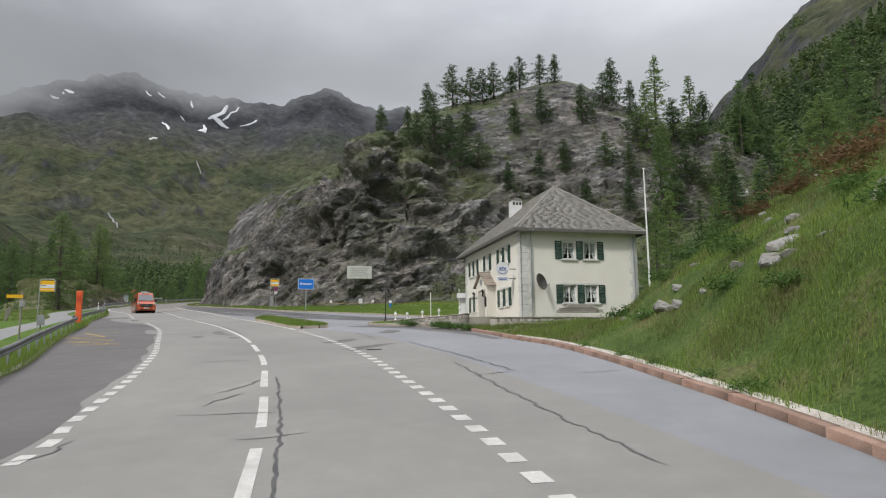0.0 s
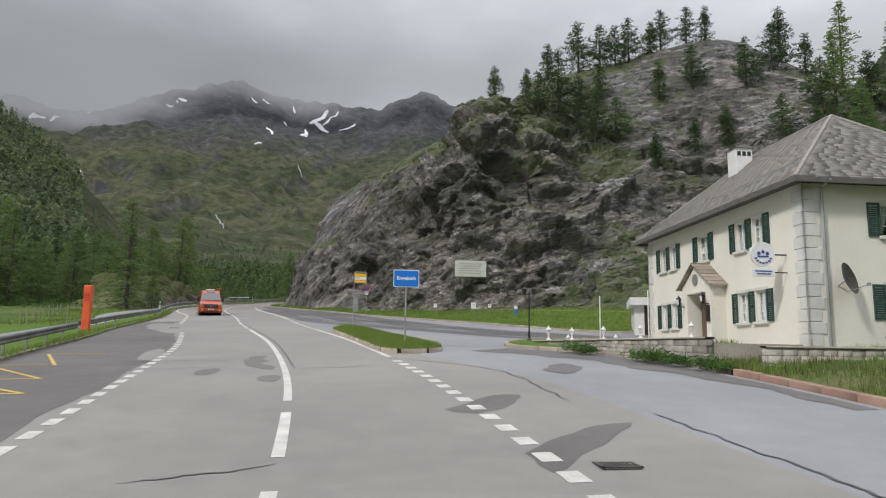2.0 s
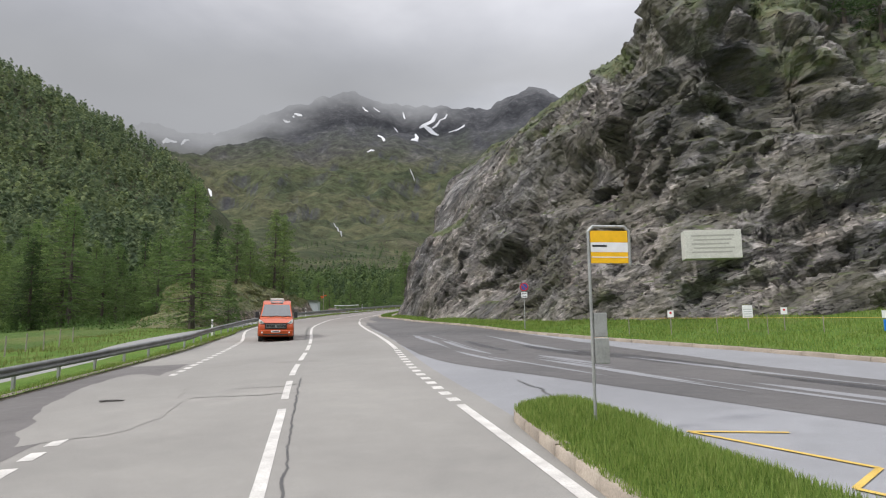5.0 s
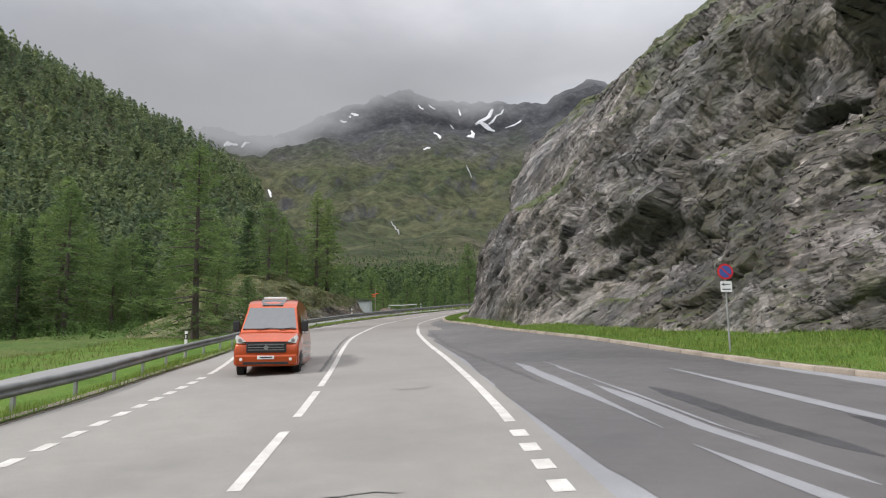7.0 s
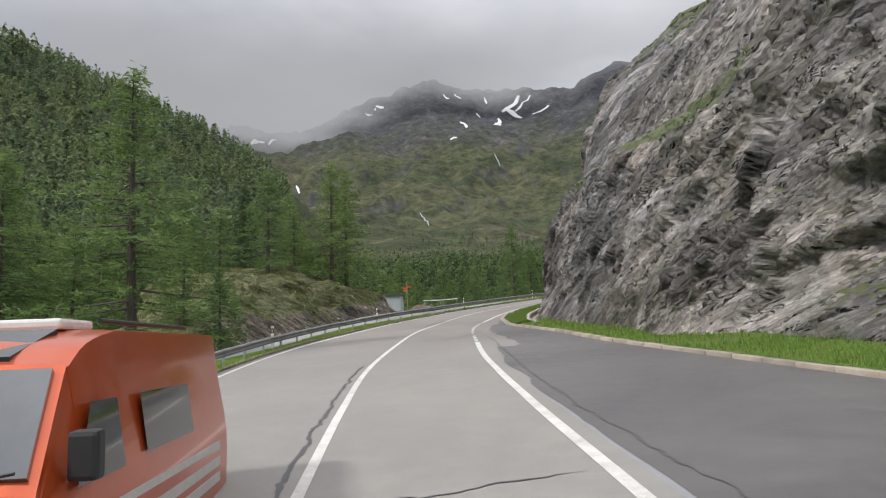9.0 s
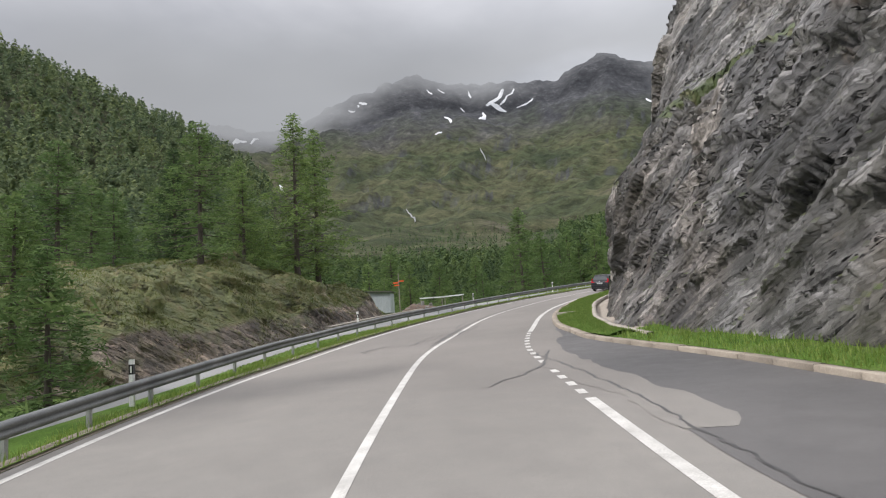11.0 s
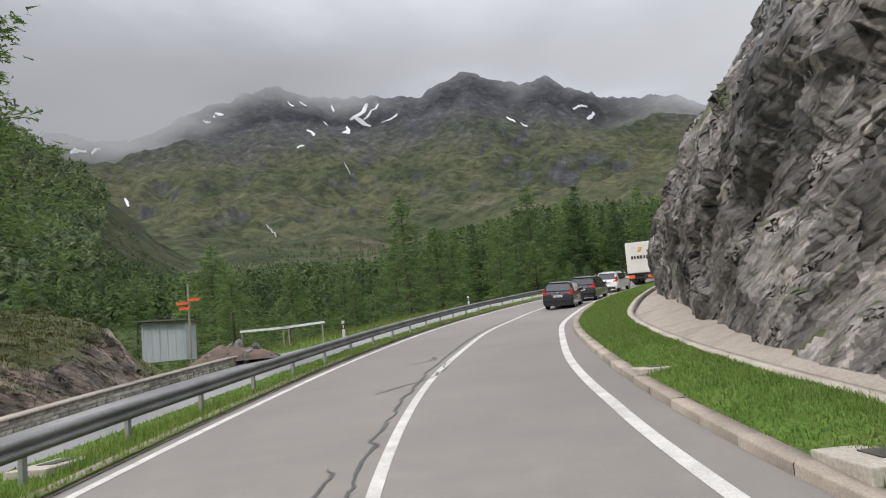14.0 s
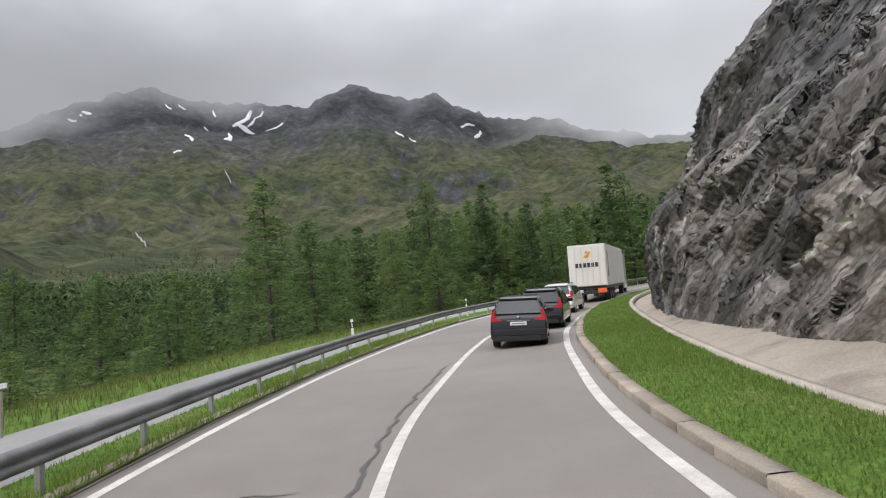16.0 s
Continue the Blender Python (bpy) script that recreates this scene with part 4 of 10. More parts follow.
def rock_sheet(name, sections, foot, stations, rows, material, amp=1.0, dip=((0, 0.2), (1e4, 0.2)), calm=None, coarse=None, hollows=(), power=1.25, flat=True, seed=0):
    """A rock face over a foot line: outlines blended from section to section, then broken into dipping layers and blocks."""
    s_knots = np.array([np.argmin(np.hypot(foot[:, 0] - c[0][0], foot[:, 1] - c[0][1])) for c in sections]) / (len(foot) - 1)
    u = stations
    n = len(u)
    fx, fy = (np.interp(u, np.linspace(0, 1, len(foot)), foot[:, k]) for k in (0, 1))
    dx, dy = (np.interp(u, s_knots, [c[1][k] for c in sections]) for k in (0, 1))
    norm = np.hypot(dx, dy)
    dx, dy = dx / norm, dy / norm
    v = np.linspace(0, 1, rows) ** power
    prof = []
    for _, _, p in sections:
        p = np.array([(-0.6, -1.6)] + list(p), float)
        d = np.concatenate([[0], np.cumsum(np.hypot(*np.diff(p, axis=0).T))])
        prof.append(np.stack([np.interp(v * d[-1], d, p[:, k]) for k in (0, 1)], 1))
    prof = np.array(prof)
    k = np.clip(np.searchsorted(s_knots, u, side="right") - 1, 0, len(sections) - 2)
    t = (u - s_knots[k]) / (s_knots[k + 1] - s_knots[k])
    t = (t * t * (3 - 2 * t))[:, None, None]
    pr = prof[k] * (1 - t) + prof[k + 1] * t
    inset, hr = pr[..., 0], pr[..., 1]
    x, y = fx[:, None] + dx[:, None] * inset, fy[:, None] + dy[:, None] * inset
    z = plane(fy)[:, None] + hr
    P = np.stack([x, y, z], -1)
    nrm = np.cross(np.gradient(P, axis=0), np.gradient(P, axis=1))
    nrm /= np.linalg.norm(nrm, axis=-1, keepdims=True) + 1e-9
    if (nrm[..., 0] * dx[:, None] + nrm[..., 1] * dy[:, None]).mean() > 0:
        nrm = -nrm
    total = (len(foot) - 1) * np.linalg.norm(foot[1, :2] - foot[0, :2])
    low = (hr > 1.0) & (hr < 13.0)
    pace = np.linalg.norm(np.diff(P[..., :2], axis=0), axis=-1)
    pace = (pace * low[1:]).sum(1) / np.maximum(low[1:].sum(1), 1)
    run = np.concatenate([[0], np.cumsum(pace)])[:, None] + 0 * z
    ks, vs = [q[0] for q in dip], [q[1] for q in dip]
    fine_s = np.linspace(0, total, 600)
    bend = np.interp(u * total, fine_s, np.cumsum(np.interp(fine_s, ks, vs)) * (fine_s[1] - fine_s[0]))[:, None]
    warp = fbm(x / 11, y / 11, z / 11, 3, 2 + seed) * 1.5 + fbm(x / 2.6, y / 2.6, z / 2.6, 3, 6 + seed) * 0.16
    w = z * 0.94 + bend + warp + inset * 0.30
    quiet = 1.0 if calm is None else calm(x, y)
    out = fbm(x / 16, y / 16, z / 11, 4, 11 + seed) * 2.4 * quiet
    tone = 0 * z
    # broken plates, from slabs down to flakes: each with its own stand-off and tilt
    for k, (su, sv, a_, share) in enumerate(((8.5, 3.4, 1.9, 0.22), (3.6, 1.5, 1.15, 0.31), (1.55, 0.62, 0.62, 0.27), (0.78, 0.30, 0.24, 0.20))):
        lean = (0.5, -0.35, 0.6, -0.2)[k]
        rag = fbm(x / su * 2.2, y / su * 2.2, z / sv * 1.6, 3, 50 + k + seed) * 0.15
        ci, cj, du, dv = plates((run + lean * w) / su + rag, w / sv + rag * 0.7 + 0.13 * run / su, 20 + k + seed)
        r1, r2, r3 = (hashed(ci, cj, ci * 0 + q, 60 + k + seed) for q in (1, 2, 3))
        out += (a_ if coarse is None or k > 1 else a_ * coarse(x, y)) * ((r1 - 0.5) + (r2 - 0.5) * 1.1 * du + (r3 - 0.42) * 1.0 * dv)
        tone += share * hashed(ci, cj, ci * 0 + 4, 60 + k + seed)
    # cross joints: slanting cracks that cut the layers
    j = run * 0.55 + z * 0.8 + fbm(x / 4, y / 4, z / 4, 3, 33) * 1.5
    fj = np.abs(j / 2.3 - np.floor(j / 2.3) - 0.5)
    out -= 0.45 * (1 - smooth(0.0, 0.06, fj)) * (hashed(np.floor(j / 2.3), np.floor(w / 2.0), j * 0, 12) > 0.45)
    fade = smooth(0, 3.0, hr) * 0.7 + 0.3
    top = (1 - 0.45 * smooth(24, 34, hr)) * (1 - 0.35 * smooth(7, 11, hr) * smooth(100, 112, y))
    out = out * fade * top * (amp(x, y) if callable(amp) else amp)
    for cx, cz, rx, rz, depth in hollows:
        out -= depth * np.exp(-(((x - cx - (z - cz) * 0.6) / rx) ** 4 + ((z - cz + (x - cx) * 0.24) / rz) ** 4)) * (y < 100)
    P = P + nrm * out[..., None]
    me = mesh_of(name, P.reshape(-1, 3), grid_faces(n, rows), material, flat=flat)
    me.attributes.new("lie", "FLOAT", "POINT").data.foreach_set("value", np.abs(nrm[..., 2]).ravel().astype(np.float32))
    cell = tone.reshape(n, rows)[:-1, :-1]
    me.attributes.new("tone", "FLOAT", "FACE").data.foreach_set("value", cell.ravel().astype(np.float32))
    return me


def graded(knots, step_of, total):
    """Stations from 0 to 1 with a spacing that changes along the foot."""
    s, out = 0.0, []
    while s < total:
        out.append(s / total)
        s += float(np.interp(s, knots, step_of))
    return np.array(out + [1.0])


foot_total = (len(FOOT) - 1) * np.linalg.norm(FOOT[1, :2] - FOOT[0, :2])
stations = graded([0, 40, 52, 80, 88, 112, 155, 170, 400], [0.6, 0.30, 0.17, 0.16, 0.105, 0.11, 0.13, 0.5, 1.2], foot_total)
cliff_me = rock_sheet("cliff", CLIFF, FOOT, stations, 256, ROCK, lambda x, y: 0.92 - 0.36 * smooth(90, 108, y), ((0, -0.10), (30, 0.05), (46, 0.28), (78, 0.32), (105, 0.40), (400, 0.42)),
                      calm=lambda x, y: 1 - 0.72 * smooth(98, 120, y), coarse=lambda x, y: 1 - 0.45 * smooth(96, 110, y),
                      hollows=((-8.5, 23.2, 6.0, 1.2, 2.9), (-5.0, 19.8, 6.5, 1.7, 2.6), (-17.5, 18.0, 3.6, 2.0, 2.4), (-9.0, 13.4, 4.5, 1.1, 1.2), (3, 24.0, 4.0, 1.2, 1.8), (0, 15, 4, 0.8, 1.2), (-10.2, 11.8, 3.0, 2.2, -1.2)))
cliff = new("cliff", cliff_me)
tagged(cliff, "tall layered grey gneiss cliff with grassy ledges beside the road", "cliff", kind="structure")
bpy.context.view_layer.update()


def drop_on(ob, x, y, top=200.0):
    hit, p, n, _ = ob.ray_cast((x, y, top), (0, 0, -1))
    return p.z if hit else float(ground_height(np.array([x]), np.array([y]))[0])


# ---- verges ----
TURF = surface("verge_turf", (0.057, 0.106, 0.020), (0.094, 0.163, 0.030), 0.6, 14, 0.95, 0.6, grain=0.45, dist=0.05, third=(0.125, 0.15, 0.05), spec=0.1)
DIRT = surface("trodden_dirt", (0.16, 0.12, 0.08), (0.26, 0.21, 0.15), 1.0, 20, 0.95, 0.5, dist=0.03)


def nearest(curve, target, beyond=0.0):
    """For each point of curve the nearest point of target, pushed a little further."""
    out = []
    for p in curve[:, :2]:
        d = target[:, :2] - p
        q = target[np.argmin((d**2).sum(1)), :2]
        v = q - p
        out.append(q + v / (np.linalg.norm(v) + 1e-9) * beyond)
    return np.array(out)


def strips(a, b, n):
    w = np.linspace(0, 1, n + 1)[:, None, None]
    return a[None, :, :2] * (1 - w) + b[None] * w


lower, upper = KERB_CLIFF[KERB_CLIFF[:, 1] < 115.5], KERB_CLIFF[KERB_CLIFF[:, 1] >= 114.5]
lower_in = offset(lower, 0.25)
st = strips(lower_in, nearest(lower, FOOT, 2.5), 24)
w = np.linspace(0, 1, 25)[:, None]
hh = 0.12 + 0.03 * w + 0.9 * w**2 * np.clip(np.linalg.norm(st[-1] - st[0], axis=1) / 14, 0, 1)[None] + fbm(st[..., 0] / 3, st[..., 1] / 3, st[..., 0] * 0, 3, 40) * 0.18 * smooth(0.0, 0.25, w)
verge_low = tagged(sheet("verge_meadow", st[:, ::-1], TURF, heights=hh[:, ::-1], flat=False), "short green grass verge at the foot of the cliff", "grass verge", kind="structure")
upper_in = offset(upper, 0.25)
g1 = nearest(upper, GUTTER, -0.05)
st = strips(upper_in, g1, 6)
hh = 0.12 + 0.10 * np.sin(np.linspace(0, np.pi, 7))[:, None] + fbm(st[..., 0] / 1.5, st[..., 1] / 1.5, st[..., 0] * 0, 3, 41) * 0.05
verge_up = tagged(sheet("verge_strip", st[:, ::-1], TURF, heights=hh[:, ::-1], flat=False), "narrow mown grass strip between kerb and gutter", "grass verge", kind="structure")
st = strips(GUTTER, nearest(GUTTER, FOOT, 2.0), 8)
w = np.linspace(0, 1, 9)[:, None]
dist_in = np.linalg.norm(st - st[:1], axis=-1)
hh = 0.05 + np.where(dist_in < 0.35, -0.12, 0.0) + 0.22 * np.maximum(dist_in - 0.4, 0) + fbm(st[..., 0], st[..., 1], st[..., 0] * 0, 3, 43) * 0.06 * (dist_in > 0.4)
APRON = surface("stained_concrete", (0.23, 0.195, 0.165), (0.36, 0.315, 0.265), 0.7, 22, 0.9, 0.3, third=(0.29, 0.25, 0.21))
apron = tagged(sheet("gutter_apron", st[:, ::-1], APRON, heights=hh[:, ::-1], flat=False), "sloping weathered concrete apron at the cliff foot", "apron", kind="structure")
# outer verge from the asphalt past the guard rail
al = ASPHALT_LEFT[ASPHALT_LEFT[:, 1] > 9, :2]
outer = np.where((al[:, 1] < 30)[:, None], nearest(al, RAIL, 3.2), nearest(al, RAIL, 0.9))
st = strips(al, outer, 10)
w = np.linspace(0, 1, 11)[:, None]
hh = 0.07 - 0.02 * w - 0.35 * w**2 + fbm(st[..., 0] / 2, st[..., 1] / 2, st[..., 0] * 0, 3, 42) * 0.10 * smooth(0, 0.3, w)
verge_out = tagged(sheet("verge_outer", st, TURF, heights=hh, flat=False), "grass verge under the guard rail", "grass verge", kind="structure")
# bank beside the forecourt
kh = KERB_HOUSE[KERB_HOUSE[:, 1] < 44]
o0, o1 = offset(kh, 0.28), offset(kh, 13.0)
st = strips(o0, o1, 34)
zz = ground_height(st[..., 0].ravel(), st[..., 1].ravel(), cut=False).reshape(st.shape[:2]) - plane(st[..., 1])
d = np.linalg.norm(st - st[:1], axis=-1)
hh = 0.12 + (zz + 0.04) * smooth(0.3, 3.0, d) + np.where(d > 0.2, 0.02, 0)
BANK = surface("rough_bank_turf", (0.048, 0.078, 0.020), (0.085, 0.125, 0.034), 0.35, 9, 0.95, 0.7, grain=0.55, dist=0.08, third=(0.17, 0.135, 0.075), spec=0.1)
verge_bank = tagged(sheet("verge_bank", st[:, ::-1], BANK, heights=hh[:, ::-1], flat=False), "rough grassy bank above the red kerb", "grass bank", kind="structure")

# forecourt, bus bay and darker lane
rl = np.vstack([offset(CENTRE, np.interp(CENTRE[:, 1], [34, 44], [6.4, 4.3]))])
m = (CENTRE[:, 1] > -24) & (CENTRE[:, 1] < 92)
fore = np.vstack([rl[m], KERB_CLIFF[KERB_CLIFF[:, 1] < 90][::-1, :2], KERB_HOUSE[::-1, :2]])
m2 = (CENTRE[:, 1] > 91) & (CENTRE[:, 1] < 124)
lay = np.vstack([rl[m2], KERB_CLIFF[(KERB_CLIFF[:, 1] > 89) & (KERB_CLIFF[:, 1] < 124)][::-1, :2]])
tagged(polygon("lay_by", lay, ROAD, -0.006), "worn asphalt edge of the lay-by", "lay-by", kind="structure")
forecourt = tagged(polygon("forecourt", fore, ROAD_BLUE, -0.004), "bluish grey patched asphalt forecourt", "forecourt", kind="structure")


# ---- road markings ----
def along(curve, y):
    """Index of the point of a curve nearest to a distance up the road."""
    return int(np.argmin(np.abs(curve[:, 1] - y)))


def ribbon(curve, width, h):
    a, b = offset(curve, -width / 2), offset(curve, width / 2)
    return np.stack([a, b])


def marking(name, parent, curve, width, material, h=0.006, ragged=0.0):
    s = ribbon(curve, width, h)
    if ragged:
        s = s + fbm(s[..., 0] * 6, s[..., 1] * 6, s[..., 0] * 0, 3, 77)[..., None] * ragged
    rows = np.concatenate([s, plane(s[..., 1], h)[..., None]], -1)
    me = mesh_of(name, rows.reshape(-1, 3), grid_faces(2, s.shape[1]), material)
    return link_part(name, me, parent)


def dashes(name, parent, curve, y0, y1, dash, gap, width, material):
    i, j = along(curve, y0), along(curve, y1)
    c = curve[i:j + 1, :2]
    d = np.concatenate([[0], np.cumsum(np.linalg.norm(np.diff(c, axis=0), axis=1))])
    s = 0.0
    while s + dash < d[-1]:
        q = np.linspace(s, s + dash, max(3, int(dash / 0.4) + 1))
        marking(name, parent, np.stack([np.interp(q, d, c[:, k]) for k in (0, 1)], 1), width, material)
        s += dash + gap


def stretch_of(curve, y0, y1):
    return curve[along(curve, y0):along(curve, y1) + 1, :2]


marks = tagged(new("road_markings"), "worn white painted lines on the asphalt", "road marking", kind="structure")
RIGHT_LINE = np.hstack([RIGHT_LINE, np.zeros((len(RIGHT_LINE), 1))])
dashes("centre_dash", marks, CENTRE, -13.3, 32.0, 3.6, 1.65, 0.19, PAINT)
marking("centre_line", marks, stretch_of(CENTRE, 32.2, 57.3), 0.18, PAINT)
dashes("centre_dash", marks, CENTRE, 58.6, 77.2, 3.75, 1.5, 0.18, PAINT)
marking("centre_line", marks, stretch_of(CENTRE, 77.2, 232), 0.17, PAINT)
dashes("edge_dash", marks, RIGHT_LINE, -14, 41.8, 0.52, 0.52, 0.30, PAINT)
marking("edge_line", marks, stretch_of(RIGHT_LINE, 42.2, 58.4), 0.20, PAINT)
dashes("edge_dash", marks, RIGHT_LINE, 59, 72.5, 0.52, 0.52, 0.26, PAINT)
marking("edge_line", marks, stretch_of(RIGHT_LINE, 73, 105), 0.20, PAINT)
dashes("edge_dash", marks, RIGHT_LINE, 105.5, 119, 0.5, 0.5, 0.17, PAINT)
marking("edge_line", marks, stretch_of(RIGHT_LINE, 119.5, 232), 0.20, PAINT)
marking("edge_line", marks, stretch_of(LEFT_LINE, -14, 9.3), 0.22, PAINT)
dashes("edge_dash", marks, LEFT_LINE, 9.8, 79.0, 0.62, 0.5, 0.24, PAINT)
marking("edge_line", marks, stretch_of(LEFT_LINE, 79.5, 225), 0.18, PAINT)

yellow = tagged(new("bus_stop_markings"), "faded yellow zigzag bus stop lines", "road marking", kind="structure")
zig = [(-19.0, 41.2), (-21.0, 40.9), (-18.2, 37.6), (-20.2, 37.2), (-16.3, 34.6), (-18.4, 34.0), (-14.8, 32.2), (-16.9, 31.9)]
for a, b in zip(zig, zig[1:]):
    marking("yellow_line", yellow, np.linspace(a, b, 8), 0.11, YELLOW, 0.012)
for a, b in (((-12.5, 56.1), (-10.3, 54.1)), ((-10.3, 54.1), (-10.8, 53.1)), ((-12.5, 56.1), (-11.0, 56.2)), ((-10.8, 53.1), (-8.6, 51.2)), ((-8.6, 51.2), (-9.0, 50.3))):
    marking("yellow_line", yellow, np.linspace(a, b, 8), 0.09, YELLOW, 0.012)

# ---- surface patches ----
def blob(name, outline_pts, material, h, label, wiggle=0.25, closed_step=0.4):
    c = spline(outline_pts + [outline_pts[0]], closed_step)[:-1]
    c = c + np.stack([fbm(c[:, 0] * 1.3, c[:, 1] * 1.3, c[:, 0] * 0, 4, 51), fbm(c[:, 0] * 1.3, c[:, 1] * 1.3, c[:, 0] * 0 + 9, 4, 52)], 1) * wiggle
    return tagged(polygon(name, c, material, h), label, "asphalt patch", kind="structure")


bay = strips(ASPHALT_LEFT[(ASPHALT_LEFT[:, 1] > -20) & (ASPHALT_LEFT[:, 1] < 66)], nearest(ASPHALT_LEFT[(ASPHALT_LEFT[:, 1] > -20) & (ASPHALT_LEFT[:, 1] < 66)], offset(LEFT_LINE, -0.3)), 4)
bay[-1] += (fbm(bay[-1][:, 0] / 2, bay[-1][:, 1] / 2, bay[-1][:, 0] * 0, 3, 60) * 0.25)[:, None]
tagged(sheet("bus_bay", bay, ROAD_DARK, 0.004), "dark patched asphalt of the bus bay", "bus bay", kind="structure")
lane_l = np.vstack([spline([(-1.0, 50.6), (-6, 53.8), (-10.5, 58), (-15.6, 62.9), (-19.6, 66.6), (-22.4, 70.4)], 0.5)[:, :2], offset(CENTRE[along(CENTRE, 73.5):along(CENTRE, 121)], 4.45)])
lane_r = np.vstack([spline([(0.6, 54.8), (-4.5, 58.8), (-9, 64), (-13.4, 70.8), (-17.2, 77), (-20.6, 82.6)], 0.5)[:, :2], KERB_CLIFF[along(KERB_CLIFF, 83.5):along(KERB_CLIFF, 121.5), :2]])
st = fill_between(lane_l, lane_r, 4)
jag = (fbm(st[..., 0] / 2.5, st[..., 1] / 2.5, st[..., 0] * 0, 4, 61) * 0.7)[..., None] * np.array([1, 0, 0, 0, 0.0])[:, None, None]
jag[-1] = (fbm(st[-1][:, 0] / 2, st[-1][:, 1] / 2, st[-1][:, 0] * 0, 4, 63) * 0.9 * (st[-1][:, 1] < 80))[:, None]
LANE = asphalt("fresh_dark_asphalt", (0.072, 0.070, 0.070), (0.122, 0.116, 0.113), 0.7)
tagged(sheet("dark_lane", st + jag * np.array([0.7, -0.7]), LANE, 0.002), "dark resurfaced lane across the forecourt", "asphalt lane", kind="structure")
lane = np.hstack([st[2], st[2][:, :1] * 0])
rnd = random.Random(4)
for k in range(20):
    y0 = 54 + k * 1.05
    i = along(lane, y0)
    side = rnd.uniform(-2.3, 1.9)
    c = offset(lane[i:i + rnd.randint(8, 22)], side)
    pale = k % 4 != 1
    w = np.sin(np.linspace(0, np.pi, len(c))) ** 0.7 * (rnd.uniform(0.05, 0.2) if pale else rnd.uniform(0.15, 0.5))
    t = sides(np.hstack([c, c[:, :1] * 0]))
    w = np.maximum(w + fbm(c[:, 0] * 0.9, c[:, 1] * 0.9, c[:, 0] * 0, 3, 62) * (0.05 if pale else 0.15), 0.01)
    tagged(sheet("pale_streak" if pale else "wet_streak", np.stack([c - t * w[:, None], c + t * w[:, None]]), ROAD_BLUE if pale else ROAD_WET, 0.005 + 0.0015 * (k % 4)), "pale dry streak on the dark lane" if pale else "damp dark streak drying on the asphalt", "damp patch", kind="structure")
blob("damp_patch", [(-3.7, 28.4), (-3.3, 29.5), (-2.6, 30.5), (-2.0, 31.0), (-2.3, 29.8), (-2.9, 28.4), (-3.3, 27.3), (-3.6, 27.5)], ROAD_DARK, 0.005, "dark damp stain running from the drain", 0.18)
blob("damp_patch", [(-5.3, 31.8), (-4.8, 33.3), (-4.0, 34.0), (-4.3, 32.1), (-4.9, 31.3)], ROAD_DARK, 0.005, "ragged dark damp stain beside the dashed line", 0.25)
blob("damp_patch", [(-3.5, 38.8), (-3.2, 40.6), (-2.6, 41.0), (-2.4, 39.6), (-2.9, 38.2)], ROAD_DARK, 0.005, "dark damp patch on the forecourt", 0.3)
blob("damp_patch", [(-12.8, 36.0), (-13.3, 37.1), (-13.1, 37.8), (-12.6, 37.0), (-12.5, 36.1)], ROAD_STAIN, 0.005, "oval grey stain on the lane", 0.12)
blob("damp_patch", [(-11.0, 35.9), (-11.1, 36.4), (-10.6, 36.4), (-10.2, 35.3), (-10.5, 35.2)], ROAD_STAIN, 0.005, "dark mended patch beside the centre line", 0.3)
blob("damp_patch", [(-13.6, 41.2), (-13.1, 41.6), (-12.3, 39.6), (-11.4, 38.0), (-11.7, 37.7), (-12.6, 39.0)], ROAD_STAIN, 0.005, "ragged dark crazed asphalt along the centre line", 0.5)
blob("asphalt_patch", [(-16.7, 39.5), (-17.8, 41.5), (-18.5, 43.9), (-17.3, 42.1), (-16.4, 39.8)], ROAD, 0.008, "pale worn streak in the bus bay", 0.12)
blob("asphalt_patch", [(-23.6, 53.4), (-22.6, 55.4), (-25.8, 60.8), (-29.6, 63.5), (-30.2, 62.6), (-27.6, 57.8)], ROAD, 0.007, "pale repaired strip at the end of the bay", 0.3)
blob("asphalt_patch", [(-28.4, 76.5), (-27.8, 77.2), (-29.4, 80.0), (-30.2, 79.6)], ROAD, 0.007, "pale repair in the dark asphalt", 0.2)
blob("asphalt_patch", [(-39.2, 103.0), (-38.4, 103.4), (-40.6, 107.4), (-43.0, 111.6), (-43.8, 111.6), (-42.6, 108.6)], ROAD, 0.007, "pale weathered asphalt beside the edge line", 0.35)

kb = KERB_HOUSE[(KERB_HOUSE[:, 1] > 33) & (KERB_HOUSE[:, 1] < 47.2)]
wv_ = 0.35 + 1.5 * smooth(33, 46, kb[:, 1]) + fbm(kb[:, 0] / 1.5, kb[:, 1] / 1.5, kb[:, 0] * 0, 4, 66) * 0.7
tagged(sheet("damp_band", np.stack([offset(kb, -0.35 - np.maximum(wv_, 0.05)), offset(kb, -0.25)]), ROAD_DARK, 0.005), "dark damp band along the bed kerb", "damp patch", kind="structure")

